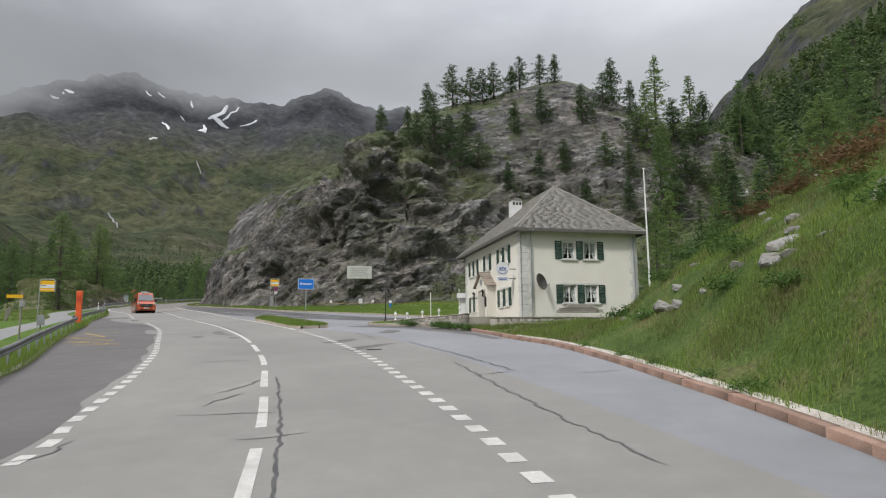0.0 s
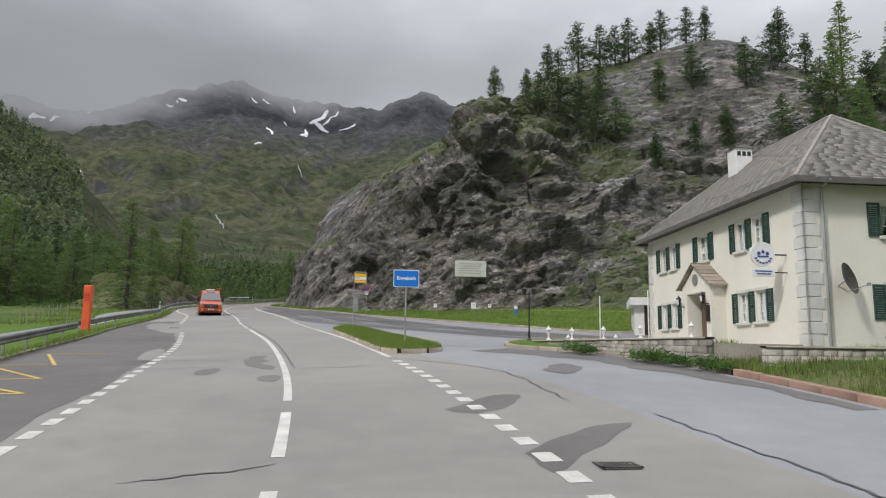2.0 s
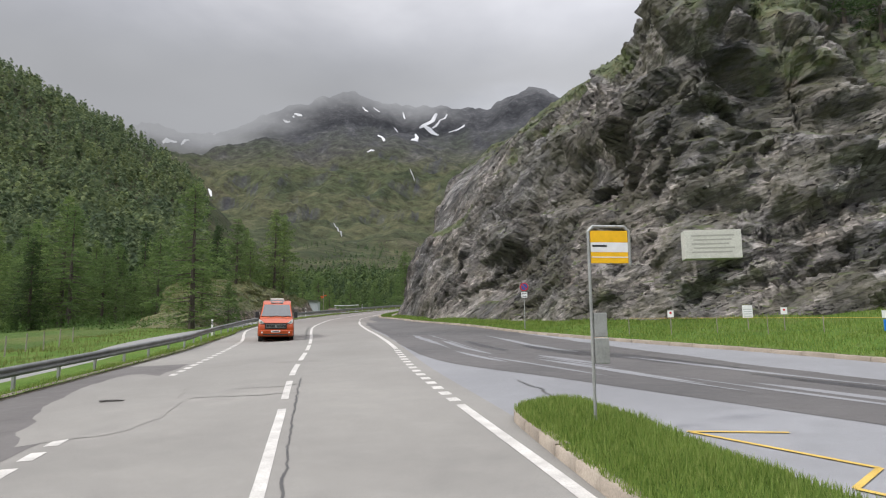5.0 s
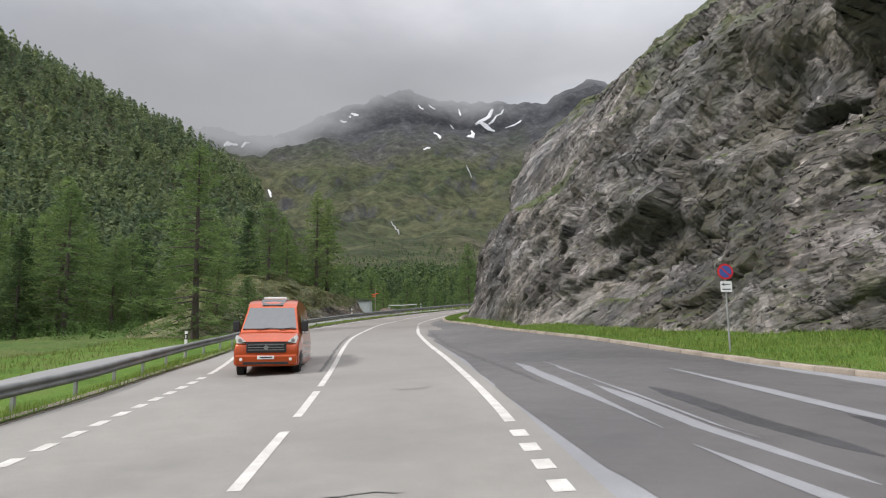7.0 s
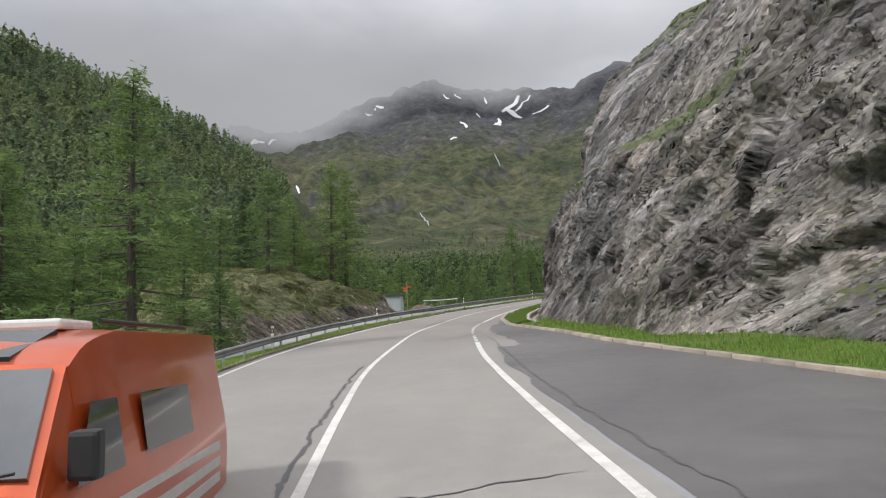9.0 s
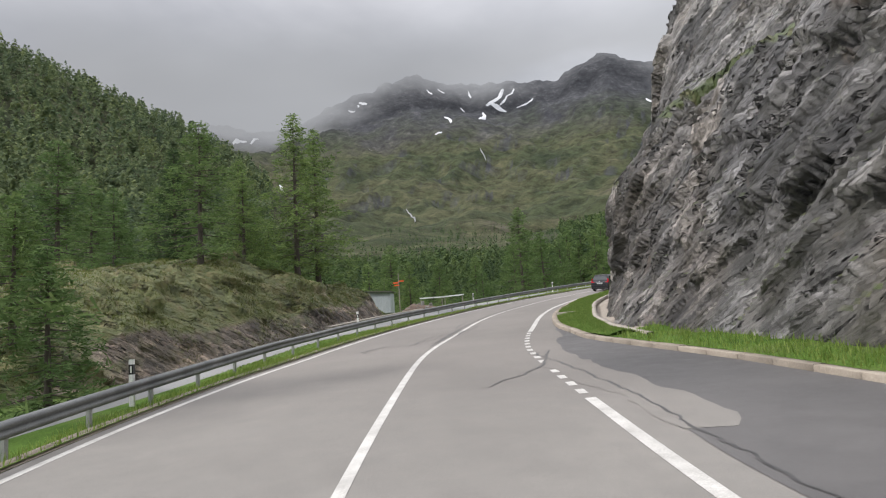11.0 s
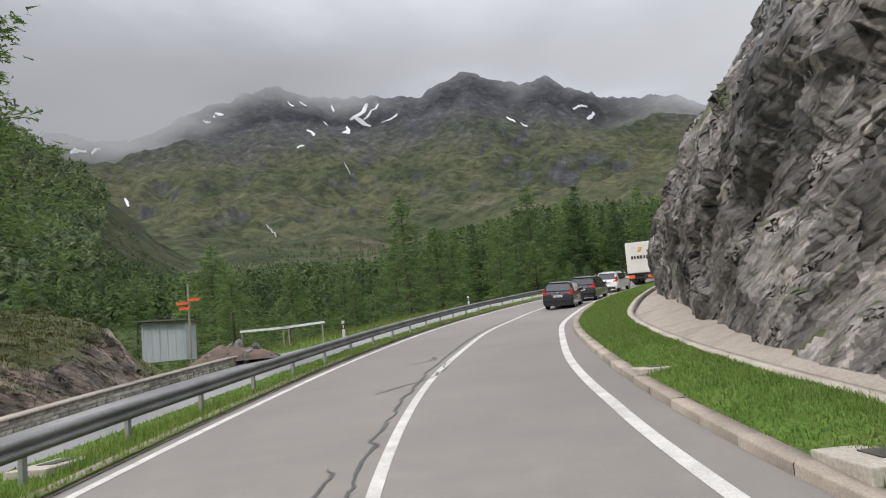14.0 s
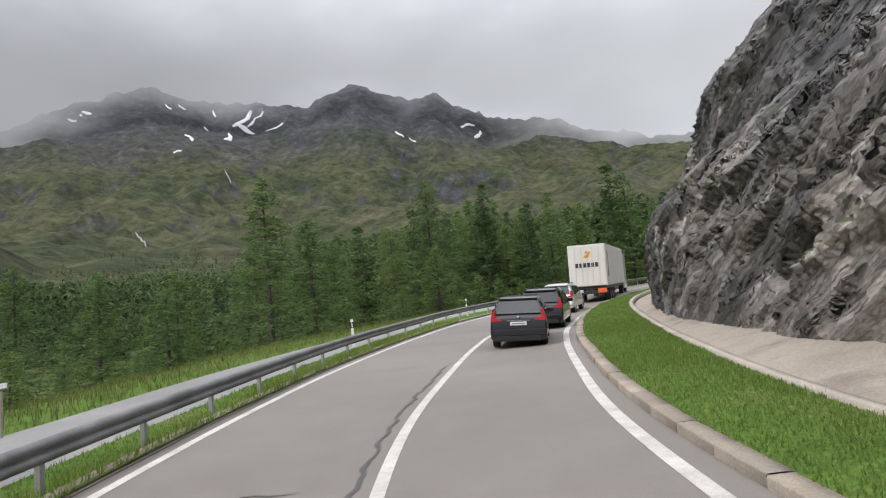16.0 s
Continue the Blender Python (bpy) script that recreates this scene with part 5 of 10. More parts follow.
# ---- cracks ----
def crack(pts, width=0.035, seed=0, h=0.0085, wig=0.16):
    c = spline(pts, 0.12)
    n = np.stack([fbm(c[:, 0] * 2.8, c[:, 1] * 2.8, c[:, 0] * 0 + seed, 5, 70), fbm(c[:, 0] * 2.8, c[:, 1] * 2.8, c[:, 0] * 0 + seed + 5, 5, 71)], 1)
    c = c[:, :2] + n * wig
    w = width * (0.55 + 0.9 * vnoise(c[:, 0] * 2.5, c[:, 1] * 2.5, c[:, 0] * 0, 72)) * np.minimum(1, np.minimum(np.arange(len(c)), np.arange(len(c))[::-1]) / 5 + 0.15)
    t = sides(np.hstack([c, c[:, :1] * 0]))
    me = mesh_of("crack", np.concatenate([np.stack([c - t * w[:, None], c + t * w[:, None]]), plane(np.stack([c[:, 1]] * 2), h)[..., None]], -1).reshape(-1, 3), grid_faces(2, len(c)), SEALANT)
    return link_part("crack", me, cracks)


cracks = tagged(new("road_cracks"), "dark sealed and open cracks in the asphalt", "crack", kind="structure")
i = along(CENTRE, 5)
crack([tuple(p) for p in offset(CENTRE[i:along(CENTRE, 21):6], 0.33)], 0.03, 1, wig=0.08)
crack([tuple(p) for p in offset(CENTRE[along(CENTRE, 38):along(CENTRE, 66):8], 0.28)], 0.018, 2, wig=0.08)
crack([tuple(p) for p in offset(CENTRE[along(CENTRE, 80):along(CENTRE, 99):8], -0.32)], 0.04, 3, wig=0.14)
crack([tuple(p) for p in offset(CENTRE[along(CENTRE, 118):along(CENTRE, 160):8], -0.30)], 0.032, 4, wig=0.12)
for k, pts in enumerate([
        [(-4.9, 13.6), (-3.6, 13.8), (-2.6, 13.9)], [(-3.1, 11.4), (-2.4, 11.6), (-1.9, 11.9)], [(-5.0, 16.4), (-4.7, 17.8), (-4.5, 19.2)], [(-4.6, 14.6), (-4.6, 15.6), (-4.3, 16.6)],
        [(-5.9, 9.9), (-5.5, 10.6), (-5.7, 11.4)], [(0.6, 23.0), (1.6, 17.5), (2.6, 12.6), (3.3, 9.6)], [(-1.5, 32.0), (0.8, 25.2), (2.4, 20.2)], [(2.4, 20.2), (1.6, 19.7), (0.9, 19.2)],
        [(4.0, 19.6), (4.8, 19.9), (5.5, 20.2)], [(-8.3, 23.2), (-7.2, 24.0), (-6.4, 24.4)], [(-8.6, 26.0), (-7.6, 26.6), (-7.0, 27.2)],
        [(-18.3, 41.2), (-16.0, 42.4), (-14.2, 43.6), (-13.2, 44.3)], [(-17.2, 38.4), (-15.4, 39.6), (-13.2, 40.3)], [(-15.6, 36.4), (-13.8, 37.8), (-12.6, 38.3)], [(-10.9, 38.0), (-9.6, 38.6), (-8.6, 39.4)],
        [(-9.0, 42.0), (-6.4, 40.2), (-4.6, 38.2), (-3.0, 33.2)], [(-24.6, 58.6), (-22.9, 59.3), (-21.5, 59.9)], [(-24.2, 60.4), (-23.0, 60.9), (-22.4, 62.0)], [(-27.5, 67.2), (-25.8, 67.8), (-24.3, 68.6)],
        [(-16.6, 62.5), (-15.2, 59.6), (-14.9, 58.0), (-15.3, 57.2)], [(-37.4, 83.2), (-35.4, 84.0), (-33.6, 84.6), (-31.6, 86.2)], [(-34.8, 82.8), (-33.4, 83.4)],
        [(-44.5, 112.8), (-41.0, 106.8), (-36.2, 97.0), (-32.6, 90.2), (-29.4, 85.0), (-25.0, 78.0)], [(-44.0, 113.0), (-43.2, 109.4), (-43.6, 106.6)],
        [(-51.6, 116.6), (-50.6, 117.2), (-50.9, 118.8), (-50.2, 119.4), (-50.4, 121.6), (-51.6, 123.8), (-52.6, 126.4), (-53.0, 128.6)],
        [(-50.2, 119.2), (-49.6, 117.2), (-49.4, 116.0)], [(-51.6, 117.2), (-51.9, 115.6), (-51.2, 114.6)], [(-52.2, 118.8), (-51.2, 119.9), (-50.6, 122.6), (-51.0, 125.2)], [(-53.6, 117.2), (-52.8, 117.4)], [(-53.2, 119.8), (-52.9, 120.8)],
        [(-54.4, 134.4), (-53.6, 136.6), (-53.9, 139.6)], [(-55.2, 139.4), (-54.5, 140.2), (-54.7, 141.2)], [(-56.2, 146.2), (-55.2, 146.4)]]):
    crack(pts, 0.026 if k < 24 else 0.032, k + 10, wig=0.16 if k < 24 else 0.22)

# drain covers
IRON = surface("cast_iron", (0.07, 0.065, 0.06), (0.12, 0.11, 0.10), 5, 60, 0.6, 0.3, metal=0.5)


def drain_cover(x, y, rz, w=0.55, d=0.42):
    e = thing("drain_cover", "rusty cast iron slotted drain cover in the asphalt", "drain cover", (x, y, plane(y, 0.006)), rz)
    bm = bmesh.new()
    for a in (0, 1):
        box(bm, -w / 2, w / 2, *((-d / 2, -d / 2 + 0.04) if a else (d / 2 - 0.04, d / 2)), 0, 0.02)
        box(bm, *((-w / 2, -w / 2 + 0.04) if a else (w / 2 - 0.04, w / 2)), -d / 2, d / 2, 0, 0.02)
    part("cover_frame", bm, IRON, e)
    for k in range(7):
        bm = bmesh.new()
        x0 = -w / 2 + 0.05 + k * (w - 0.1) / 7
        box(bm, x0, x0 + 0.035, -d / 2 + 0.04, d / 2 - 0.04, 0, 0.018)
        part("grate_bar", bm, IRON, e)
    return e


drain_cover(-2.55, 27.8, 15)
drain_cover(-26.0, 58.2, 28)

# ---- kerbs ----
def kerb_line(name, label, curve, width, height, material, piece=1.0, gap=0.007, inner=True):
    e = tagged(new(name), label, "kerb", kind="structure")
    d = np.concatenate([[0], np.cumsum(np.linalg.norm(np.diff(curve[:, :2], axis=0), axis=1))])
    n = max(1, int(d[-1] / piece))
    rnd = random.Random(len(curve))
    for k in range(n):
        s = np.linspace(d[-1] * k / n + gap / 2, d[-1] * (k + 1) / n - gap / 2, 3)
        c = np.stack([np.interp(s, d, curve[:, q]) for q in (0, 1)], 1)
        t = np.gradient(c, axis=0)
        t /= np.linalg.norm(t, axis=1)[:, None]
        r = np.stack([t[:, 1], -t[:, 0]], 1) * (1 if inner else -1)
        j, top = rnd.uniform(-0.008, 0.008), height + rnd.uniform(-0.008, 0.008)
        prof = [(j, -0.12), (j + 0.004, top - 0.02), (j + 0.022, top), (width, top), (width + 0.01, -0.12)]
        v = np.array([[(*(c[q] + r[q] * a), plane(c[q][1], b)) for a, b in prof] for q in range(3)]).reshape(-1, 3)
        f = grid_faces(3, 5)
        f = np.vstack([f, [(0, 1, 3, 4), (14, 13, 11, 10)]])
        me = mesh_of("kerb_stone", v, f if inner else f[:, ::-1], material)
        link_part("kerb_stone", me, e)
    return e


kerb_line("kerb_house", "reddish granite kerb stones along the forecourt bank", KERB_HOUSE[KERB_HOUSE[:, 1] < 38.6], 0.26, 0.17, KERB_RED, 1.15)
bed_from = int(np.argmax(KERB_HOUSE[:, 1] >= 38.6))
kerb_line("kerb_bed", "pale granite kerb stones round the planted bed", KERB_HOUSE[bed_from:], 0.22, 0.14, KERB, 1.0)
bed = np.vstack([offset(KERB_HOUSE[bed_from:], 0.15), [(-1.2, 51.6), (2.0, 44.0), (2.4, 40.5)]])
tagged(polygon("planted_bed", bed, TURF, 0.10), "weedy planted bed between kerb and terrace wall", "flower bed", kind="structure")
kerb_line("kerb_cliff", "weathered pale granite kerb stones along the verge", KERB_CLIFF[::-1], 0.27, 0.13, KERB, 1.2, inner=False)

# grass traffic island with its kerb
ISLAND = spline([(-7.6, 44.9), (-7.8, 44.2), (-8.7, 43.75), (-9.5, 44.4), (-11.0, 47.5), (-12.6, 51.0), (-14.1, 54.2), (-15.1, 56.4), (-15.35, 57.2), (-15.0, 57.9), (-14.3, 57.5), (-12.8, 54.9), (-10.7, 51.1), (-8.7, 47.2), (-7.6, 44.9)], 0.35)
kerb_line("kerb_island", "granite kerb stones round the traffic island", ISLAND[::-1], 0.24, 0.16, KERB, 0.9, gap=0.003, inner=True)
isl = offset(ISLAND, -0.2)
mid_pt = np.linspace((-8.5, 45.0), (-14.8, 57.1), len(ISLAND) // 2)
k = len(isl)
centre = np.array([[np.interp(y, mid_pt[:, 1], mid_pt[:, 0]), np.clip(y, 45.0, 57.1)] for y in isl[:, 1]])
st = np.stack([isl * (1 - a) + centre * a for a in (0, 0.25, 0.6, 1.0)])
hh = np.array([0.13, 0.17, 0.24, 0.27])[:, None] + fbm(st[..., 0] * 1.2, st[..., 1] * 1.2, st[..., 0] * 0, 3, 80) * 0.04
tagged(sheet("traffic_island", st[:, ::-1], TURF, heights=hh[:, ::-1], flat=False), "narrow traffic island of uncut grass", "traffic island", kind="structure")

# low edging under the guard rail and flat covers in the verge
edge = ASPHALT_LEFT[ASPHALT_LEFT[:, 1] > 12]
tagged(sheet("road_edging", np.stack([offset(edge, -0.24), offset(edge, -0.13), offset(edge, -0.11), offset(edge, 0.0)]), KERB, heights=np.array([0.10, 0.115, 0.09, 0.012])[:, None] + 0 * edge[None, :, 0], flat=False), "dirty stone channel at the asphalt edge", "road edging", kind="structure")
gut = GUTTER
tagged(sheet("gutter_stones", np.stack([offset(gut, -0.12), offset(gut, -0.12), offset(gut, 0.10), offset(gut, 0.10)]), CONCRETE, heights=np.array([0.0, 0.19, 0.19, 0.0])[:, None] + 0 * gut[None, :, 0]), "pale stone edge along the cliff gutter", "gutter edge", kind="structure")


def slab(x, y, rz, w, d, label, h=0.2):
    e = thing("concrete_slab", label, "concrete slab", (x, y, plane(y, h)), rz)
    bm = bmesh.new()
    box(bm, -w / 2, w / 2, -d / 2, d / 2, -0.25, 0.03, 0.02)
    part("slab", bm, CONCRETE, e)
    bm = bmesh.new()
    box(bm, -w * 0.22, w * 0.22, -d * 0.2, d * 0.2, 0.03, 0.045, 0.01)
    part("cover", bm, IRON, e, "iron inspection cover")


slab(-46.95, 127.0, 12, 1.0, 1.0, "concrete inspection chamber slab set in the verge")
slab(-48.46, 133.63, 10, 0.9, 0.8, "small concrete slab set in the verge", 0.16)
slab(-58.3, 129.8, 8, 0.7, 1.6, "concrete slab in the grass under the guard rail", 0.05)

# ---- guard rail ----
RAIL_STEEL = surface("dull_weathered_zinc", (0.13, 0.135, 0.135), (0.22, 0.225, 0.22), 1.2, 26, 0.62, 0.08, metal=0.35, grain=0.2)


def guard_rail(curve, label):
    e = tagged(new("guard_rail"), label, "guard rail", group="guard rails")
    d = np.concatenate([[0], np.cumsum(np.linalg.norm(np.diff(curve[:, :2], axis=0), axis=1))])
    r = sides(curve)
    # W-shaped beam, seen from the road side
    prof = [(0.00, 0.44), (0.05, 0.47), (0.085, 0.50), (0.085, 0.55), (0.03, 0.585), (0.03, 0.615), (0.085, 0.65), (0.085, 0.70), (0.05, 0.73), (0.0, 0.755), (-0.006, 0.74), (0.04, 0.72), (0.07, 0.69), (0.02, 0.60), (0.07, 0.51), (-0.006, 0.455)]
    a = np.array(prof + prof[:1])
    v = np.stack([np.concatenate([curve[:, :2] + r * (o + 0.02), plane(curve[:, 1], h)[:, None]], 1) for o, h in a], 0)
    link_part("beam", mesh_of("beam", v.reshape(-1, 3), grid_faces(*v.shape[:2])[:, ::-1], RAIL_STEEL, flat=False), e, "ribbed galvanised steel beam")
    bm = bmesh.new()
    box(bm, -0.06, 0.02, -0.055, 0.055, -0.6, 0.70, 0.008)
    box(bm, -0.03, 0.03, -0.03, 0.03, 0.56, 0.64)
    me = bpy.data.meshes.new("post")
    bm.to_mesh(me)
    bm.free()
    me.materials.append(STEEL)
    for s in np.arange(0.6, d[-1] - 0.3, 2.66):
        x, y = np.interp(s, d, curve[:, 0]), np.interp(s, d, curve[:, 1])
        i = min(len(r) - 1, int(np.interp(s, d, np.arange(len(d)))))
        ob = link_part("post", me, e)
        ob.matrix_local = pose(x, y, plane(y), 0, 0, math.degrees(math.atan2(r[i][1], r[i][0])))
    return e


guard_rail(RAIL[(RAIL[:, 1] > 2) & (RAIL[:, 1] < 49.3)], "weathered steel guard rail beside the bus bay")
r2 = RAIL[RAIL[:, 1] > 51.2].copy()
r2[:6, 0] -= np.linspace(0.5, 0, 6)
guard_rail(r2, "long weathered steel guard rail along the outer road edge")

# ---- delineators ----
WHITE_PLASTIC = surface("white_plastic", (0.66, 0.66, 0.64), (0.78, 0.78, 0.76), 3, 30, 0.45, 0.02, grain=0.1)
BLACK_PLASTIC = plain("black_plastic", (0.02, 0.02, 0.022), 0.5)
REFLECTOR = plain("reflector", (0.75, 0.75, 0.72), 0.15)


def delineator(loc, rz, height=1.05):
    e = thing("delineator_post", "white plastic delineator post with a black band", "delineator", loc, rz, group="delineator posts")
    pts = [(-0.06, -0.06), (0.06, -0.06), (0.035, 0.05), (-0.035, 0.05)]
    for name, a, b, m in (("shaft", 0, height - 0.36, WHITE_PLASTIC), ("band", height - 0.36, height - 0.12, BLACK_PLASTIC), ("cap", height - 0.12, height, WHITE_PLASTIC)):
        bm = bmesh.new()
        extrude_poly(bm, pts, "z", a, b)
        part(name, bm, m, e)
    bm = bmesh.new()
    box(bm, -0.02, 0.02, -0.066, -0.058, height - 0.32, height - 0.16, 0.003)
    part("reflector", bm, REFLECTOR, e)
    return e


first = None
for y in (84.6, 105.0, 126.1, 147.2, 167.0, 183.6, 200.1):
    i = along(RAIL, y)
    x, yy = offset(RAIL[i:i + 2], -0.35 - np.interp(y, [112, 126, 140, 162, 180], [0, 0.65, 1.0, 1.0, 0]))[0]
    m = pose(x, yy, plane(yy, 0.10), 0, 0, 15)
    if first is None:
        first = delineator((x, yy, plane(yy, 0.10)), 15, 1.12)
    else:
        copy_thing(first, m)

# ---- footpath on the outer side ----
PATH_MAT = asphalt("pale_path_asphalt", (0.20, 0.20, 0.20), (0.27, 0.265, 0.26))
pl = spline([(-20, 28), (-27, 42.5), (-30.5, 51), (-35, 62), (-39.6, 71.5), (-45, 80), (-49.6, 89), (-53.2, 98), (-55.6, 108), (-58.3, 117), (-60.1, 124), (-61.4, 131), (-62.4, 138), (-62.8, 146), (-62.3, 154), (-61.8, 162), (-60.3, 172), (-57.3, 184), (-51.4, 199)], 0.6)
hh = np.interp(pl[:, 1], [28, 60, 100, 122, 140, 160, 200], [0.1, 0.05, -0.1, 0.05, 0.06, 0.04, 0.04])
broad = smooth(120, 132, pl[:, 1])[:, None] * (1 - smooth(176, 186, pl[:, 1])[:, None])
path_in = offset(pl, 1.05) * (1 - broad) + nearest(pl, RAIL, -1.2) * broad
st = strips(offset(pl, -1.1), path_in, 3)
tagged(sheet("footpath", st, PATH_MAT, heights=np.stack([hh] * 4) + np.array([-0.06, 0.02, 0.02, -0.06])[:, None], flat=False), "narrow pale asphalt footpath outside the guard rail", "footpath", kind="structure")
st = strips(path_in, nearest(pl, RAIL, 0.3), 4)
hv = np.linspace(0, 1, 5)[:, None]
path_verge = tagged(sheet("path_verge", st, TURF, heights=(hh[None] - 0.05) * (1 - hv) + (-0.02) * hv + 0.05 * np.sin(hv * 3.1), flat=False), "grass strip between path and guard rail", "grass verge", kind="structure")
st = strips(offset(pl, -7.5), offset(pl, -1.05), 8)
hv = np.linspace(0, 1, 9)[:, None]
zz = ground_height(st[..., 0].ravel(), st[..., 1].ravel(), cut=False).reshape(st.shape[:2]) - plane(st[..., 1]) - 1.2 * smooth(99, 103, st[..., 1]) * (1 - smooth(146, 150, st[..., 1]))
level = np.where(st[..., 1] > 143, smooth(0.12, 0.62, hv), smooth(0.5, 1, hv))
path_meadow = tagged(sheet("path_meadow", st, TURF, heights=np.where(hv < 0.1, zz - 0.5, np.where(hv > 0.99, hh[None] - 0.10, zz * (1 - level) + (hh[None] - 0.02) * level + 0.03)), flat=False), "grass beside the footpath", "grass verge", kind="structure")

# ---- house ----
PLASTER = surface("cream_render", (0.74, 0.71, 0.63), (0.81, 0.785, 0.71), 0.5, 18, 0.92, 0.15, grain=0.07, dist=0.006)
PLASTER_GREY = surface("grey_rendered_stone", (0.60, 0.60, 0.57), (0.69, 0.69, 0.65), 1.2, 25, 0.9, 0.25, grain=0.12)
SLATE = surface("stone_slab_roofing", (0.20, 0.195, 0.18), (0.30, 0.285, 0.26), 2.0, 22, 0.85, 0.5, grain=0.3, third=(0.24, 0.215, 0.19), rand=0.16)
FASCIA = surface("dark_eaves_board", (0.10, 0.095, 0.085), (0.15, 0.14, 0.125), 2.0, 30, 0.8, 0.3)
SHUTTER = surface("green_shutter_paint", (0.020, 0.055, 0.044), (0.032, 0.078, 0.06), 3, 40, 0.55, 0.1, grain=0.1)
FRAME = surface("white_window_paint", (0.70, 0.70, 0.68), (0.80, 0.80, 0.78), 3, 40, 0.5, 0.05, grain=0.05)
CURTAIN = surface("white_net_curtain", (0.60, 0.60, 0.58), (0.72, 0.72, 0.70), 9, 60, 0.9, 0.3, grain=0.2)
SHADE_DARK = plain("opening_shade", (0.03, 0.028, 0.025), 0.9)
WOOD_DOOR = surface("dark_wood", (0.10, 0.06, 0.04), (0.17, 0.11, 0.07), 2, 30, 0.6, 0.3, stretch=(6, 6, 0.7))
ZINC = surface("zinc_pipe", (0.32, 0.34, 0.35), (0.42, 0.44, 0.45), 2, 30, 0.45, 0.05, metal=0.5, grain=0.1)
BLACK_METAL = plain("black_painted_metal", (0.018, 0.018, 0.02), 0.45)
STONE = surface("pale_cut_stone", (0.30, 0.28, 0.24), (0.43, 0.40, 0.35), 1.0, 25, 0.88, 0.4, rand=0.35)
GLASS, _ns, _ls, _bs = nodes_of("window_glass")
_bs.inputs["Base Color"].default_value = (0.9, 0.95, 0.95, 1)
_bs.inputs["Roughness"].default_value, _bs.inputs["Transmission Weight"].default_value, _bs.inputs["IOR"].default_value = 0.02, 1.0, 1.45

HW, HL, HB, HE = 7.75, 12.75, 4.45, 9.55     # width, length, base and eaves height
house = thing("house", "two-storey cream rendered house with green shutters and a hipped stone-slab roof", "house", (4.86, 41.68, 0), 13.9)


def wall_with_holes(name, length, holes, thick, at_axis, at, parent, mat):
    """A wall panel between base and eaves with rectangular openings (u0, u1, z0, z1). at_axis x: the wall runs along y at that x."""
    us = sorted({0.0, length, *[h[0] for h in holes], *[h[1] for h in holes]})
    zs = sorted({HB - 1.2, HE, *[h[2] for h in holes], *[h[3] for h in holes]})
    bm = bmesh.new()
    for a, b in zip(us, us[1:]):
        for c, d in zip(zs, zs[1:]):
            if any(h[0] <= (a + b) / 2 <= h[1] and h[2] <= (c + d) / 2 <= h[3] for h in holes):
                continue
            if at_axis == "x":
                box(bm, at, at + thick, a, b, c, d)
            else:
                box(bm, a, b, at, at + thick, c, d)
    bmesh.ops.remove_doubles(bm, verts=bm.verts, dist=0.0005)
    inner = [f for f in bm.faces if any(g is not f and (g.calc_center_median() - f.calc_center_median()).length < 1e-4 for e in f.edges for g in e.link_faces)]
    bmesh.ops.delete(bm, geom=inner, context="FACES_ONLY")
    return part(name, bm, mat, parent)


UP, LOW = (7.86, 8.95), (5.15, 6.25)
front_w = [(2.70, 3.55), (4.15, 5.0)]
long_w = [(2.35, 3.05), (3.55, 4.25)]
far_w = [(9.55, 10.2), (10.65, 11.3)]
one_w = [(6.45, 7.35)]
thick = 0.35
holes_front = [(a, b, *z) for a, b in front_w for z in (UP, LOW)]
holes_long = [(a, b, *z) for a, b in long_w + far_w for z in (UP, LOW)] + [(a, b, *UP) for a, b in one_w] + [(6.4, 7.5, HB, HB + 2.1)]
wall_with_holes("wall_front", HW, holes_front, thick, "y", 0.0, house, PLASTER)
wall_with_holes("wall_road", HL, holes_long, thick, "x", 0.0, house, PLASTER)
for nm, bx in (("wall_back", (0.001, HW - 0.001, HL - thick, HL - 0.001, HB - 1.2, HE)), ("wall_hill", (HW - thick, HW, thick, HL - thick, HB - 1.2, HE))):
    bm = bmesh.new()
    box(bm, *bx)
    part(nm, bm, PLASTER, house)
# one solid dark block paints the shade of the unlit rooms
bm = bmesh.new()
box(bm, thick + 0.9, HW - thick - 0.1, thick + 0.9, HL - thick - 0.1, HB - 0.5, HE - 0.1)
part("interior", bm, SHADE_DARK, house, "dark block standing for the unlit rooms behind the windows")


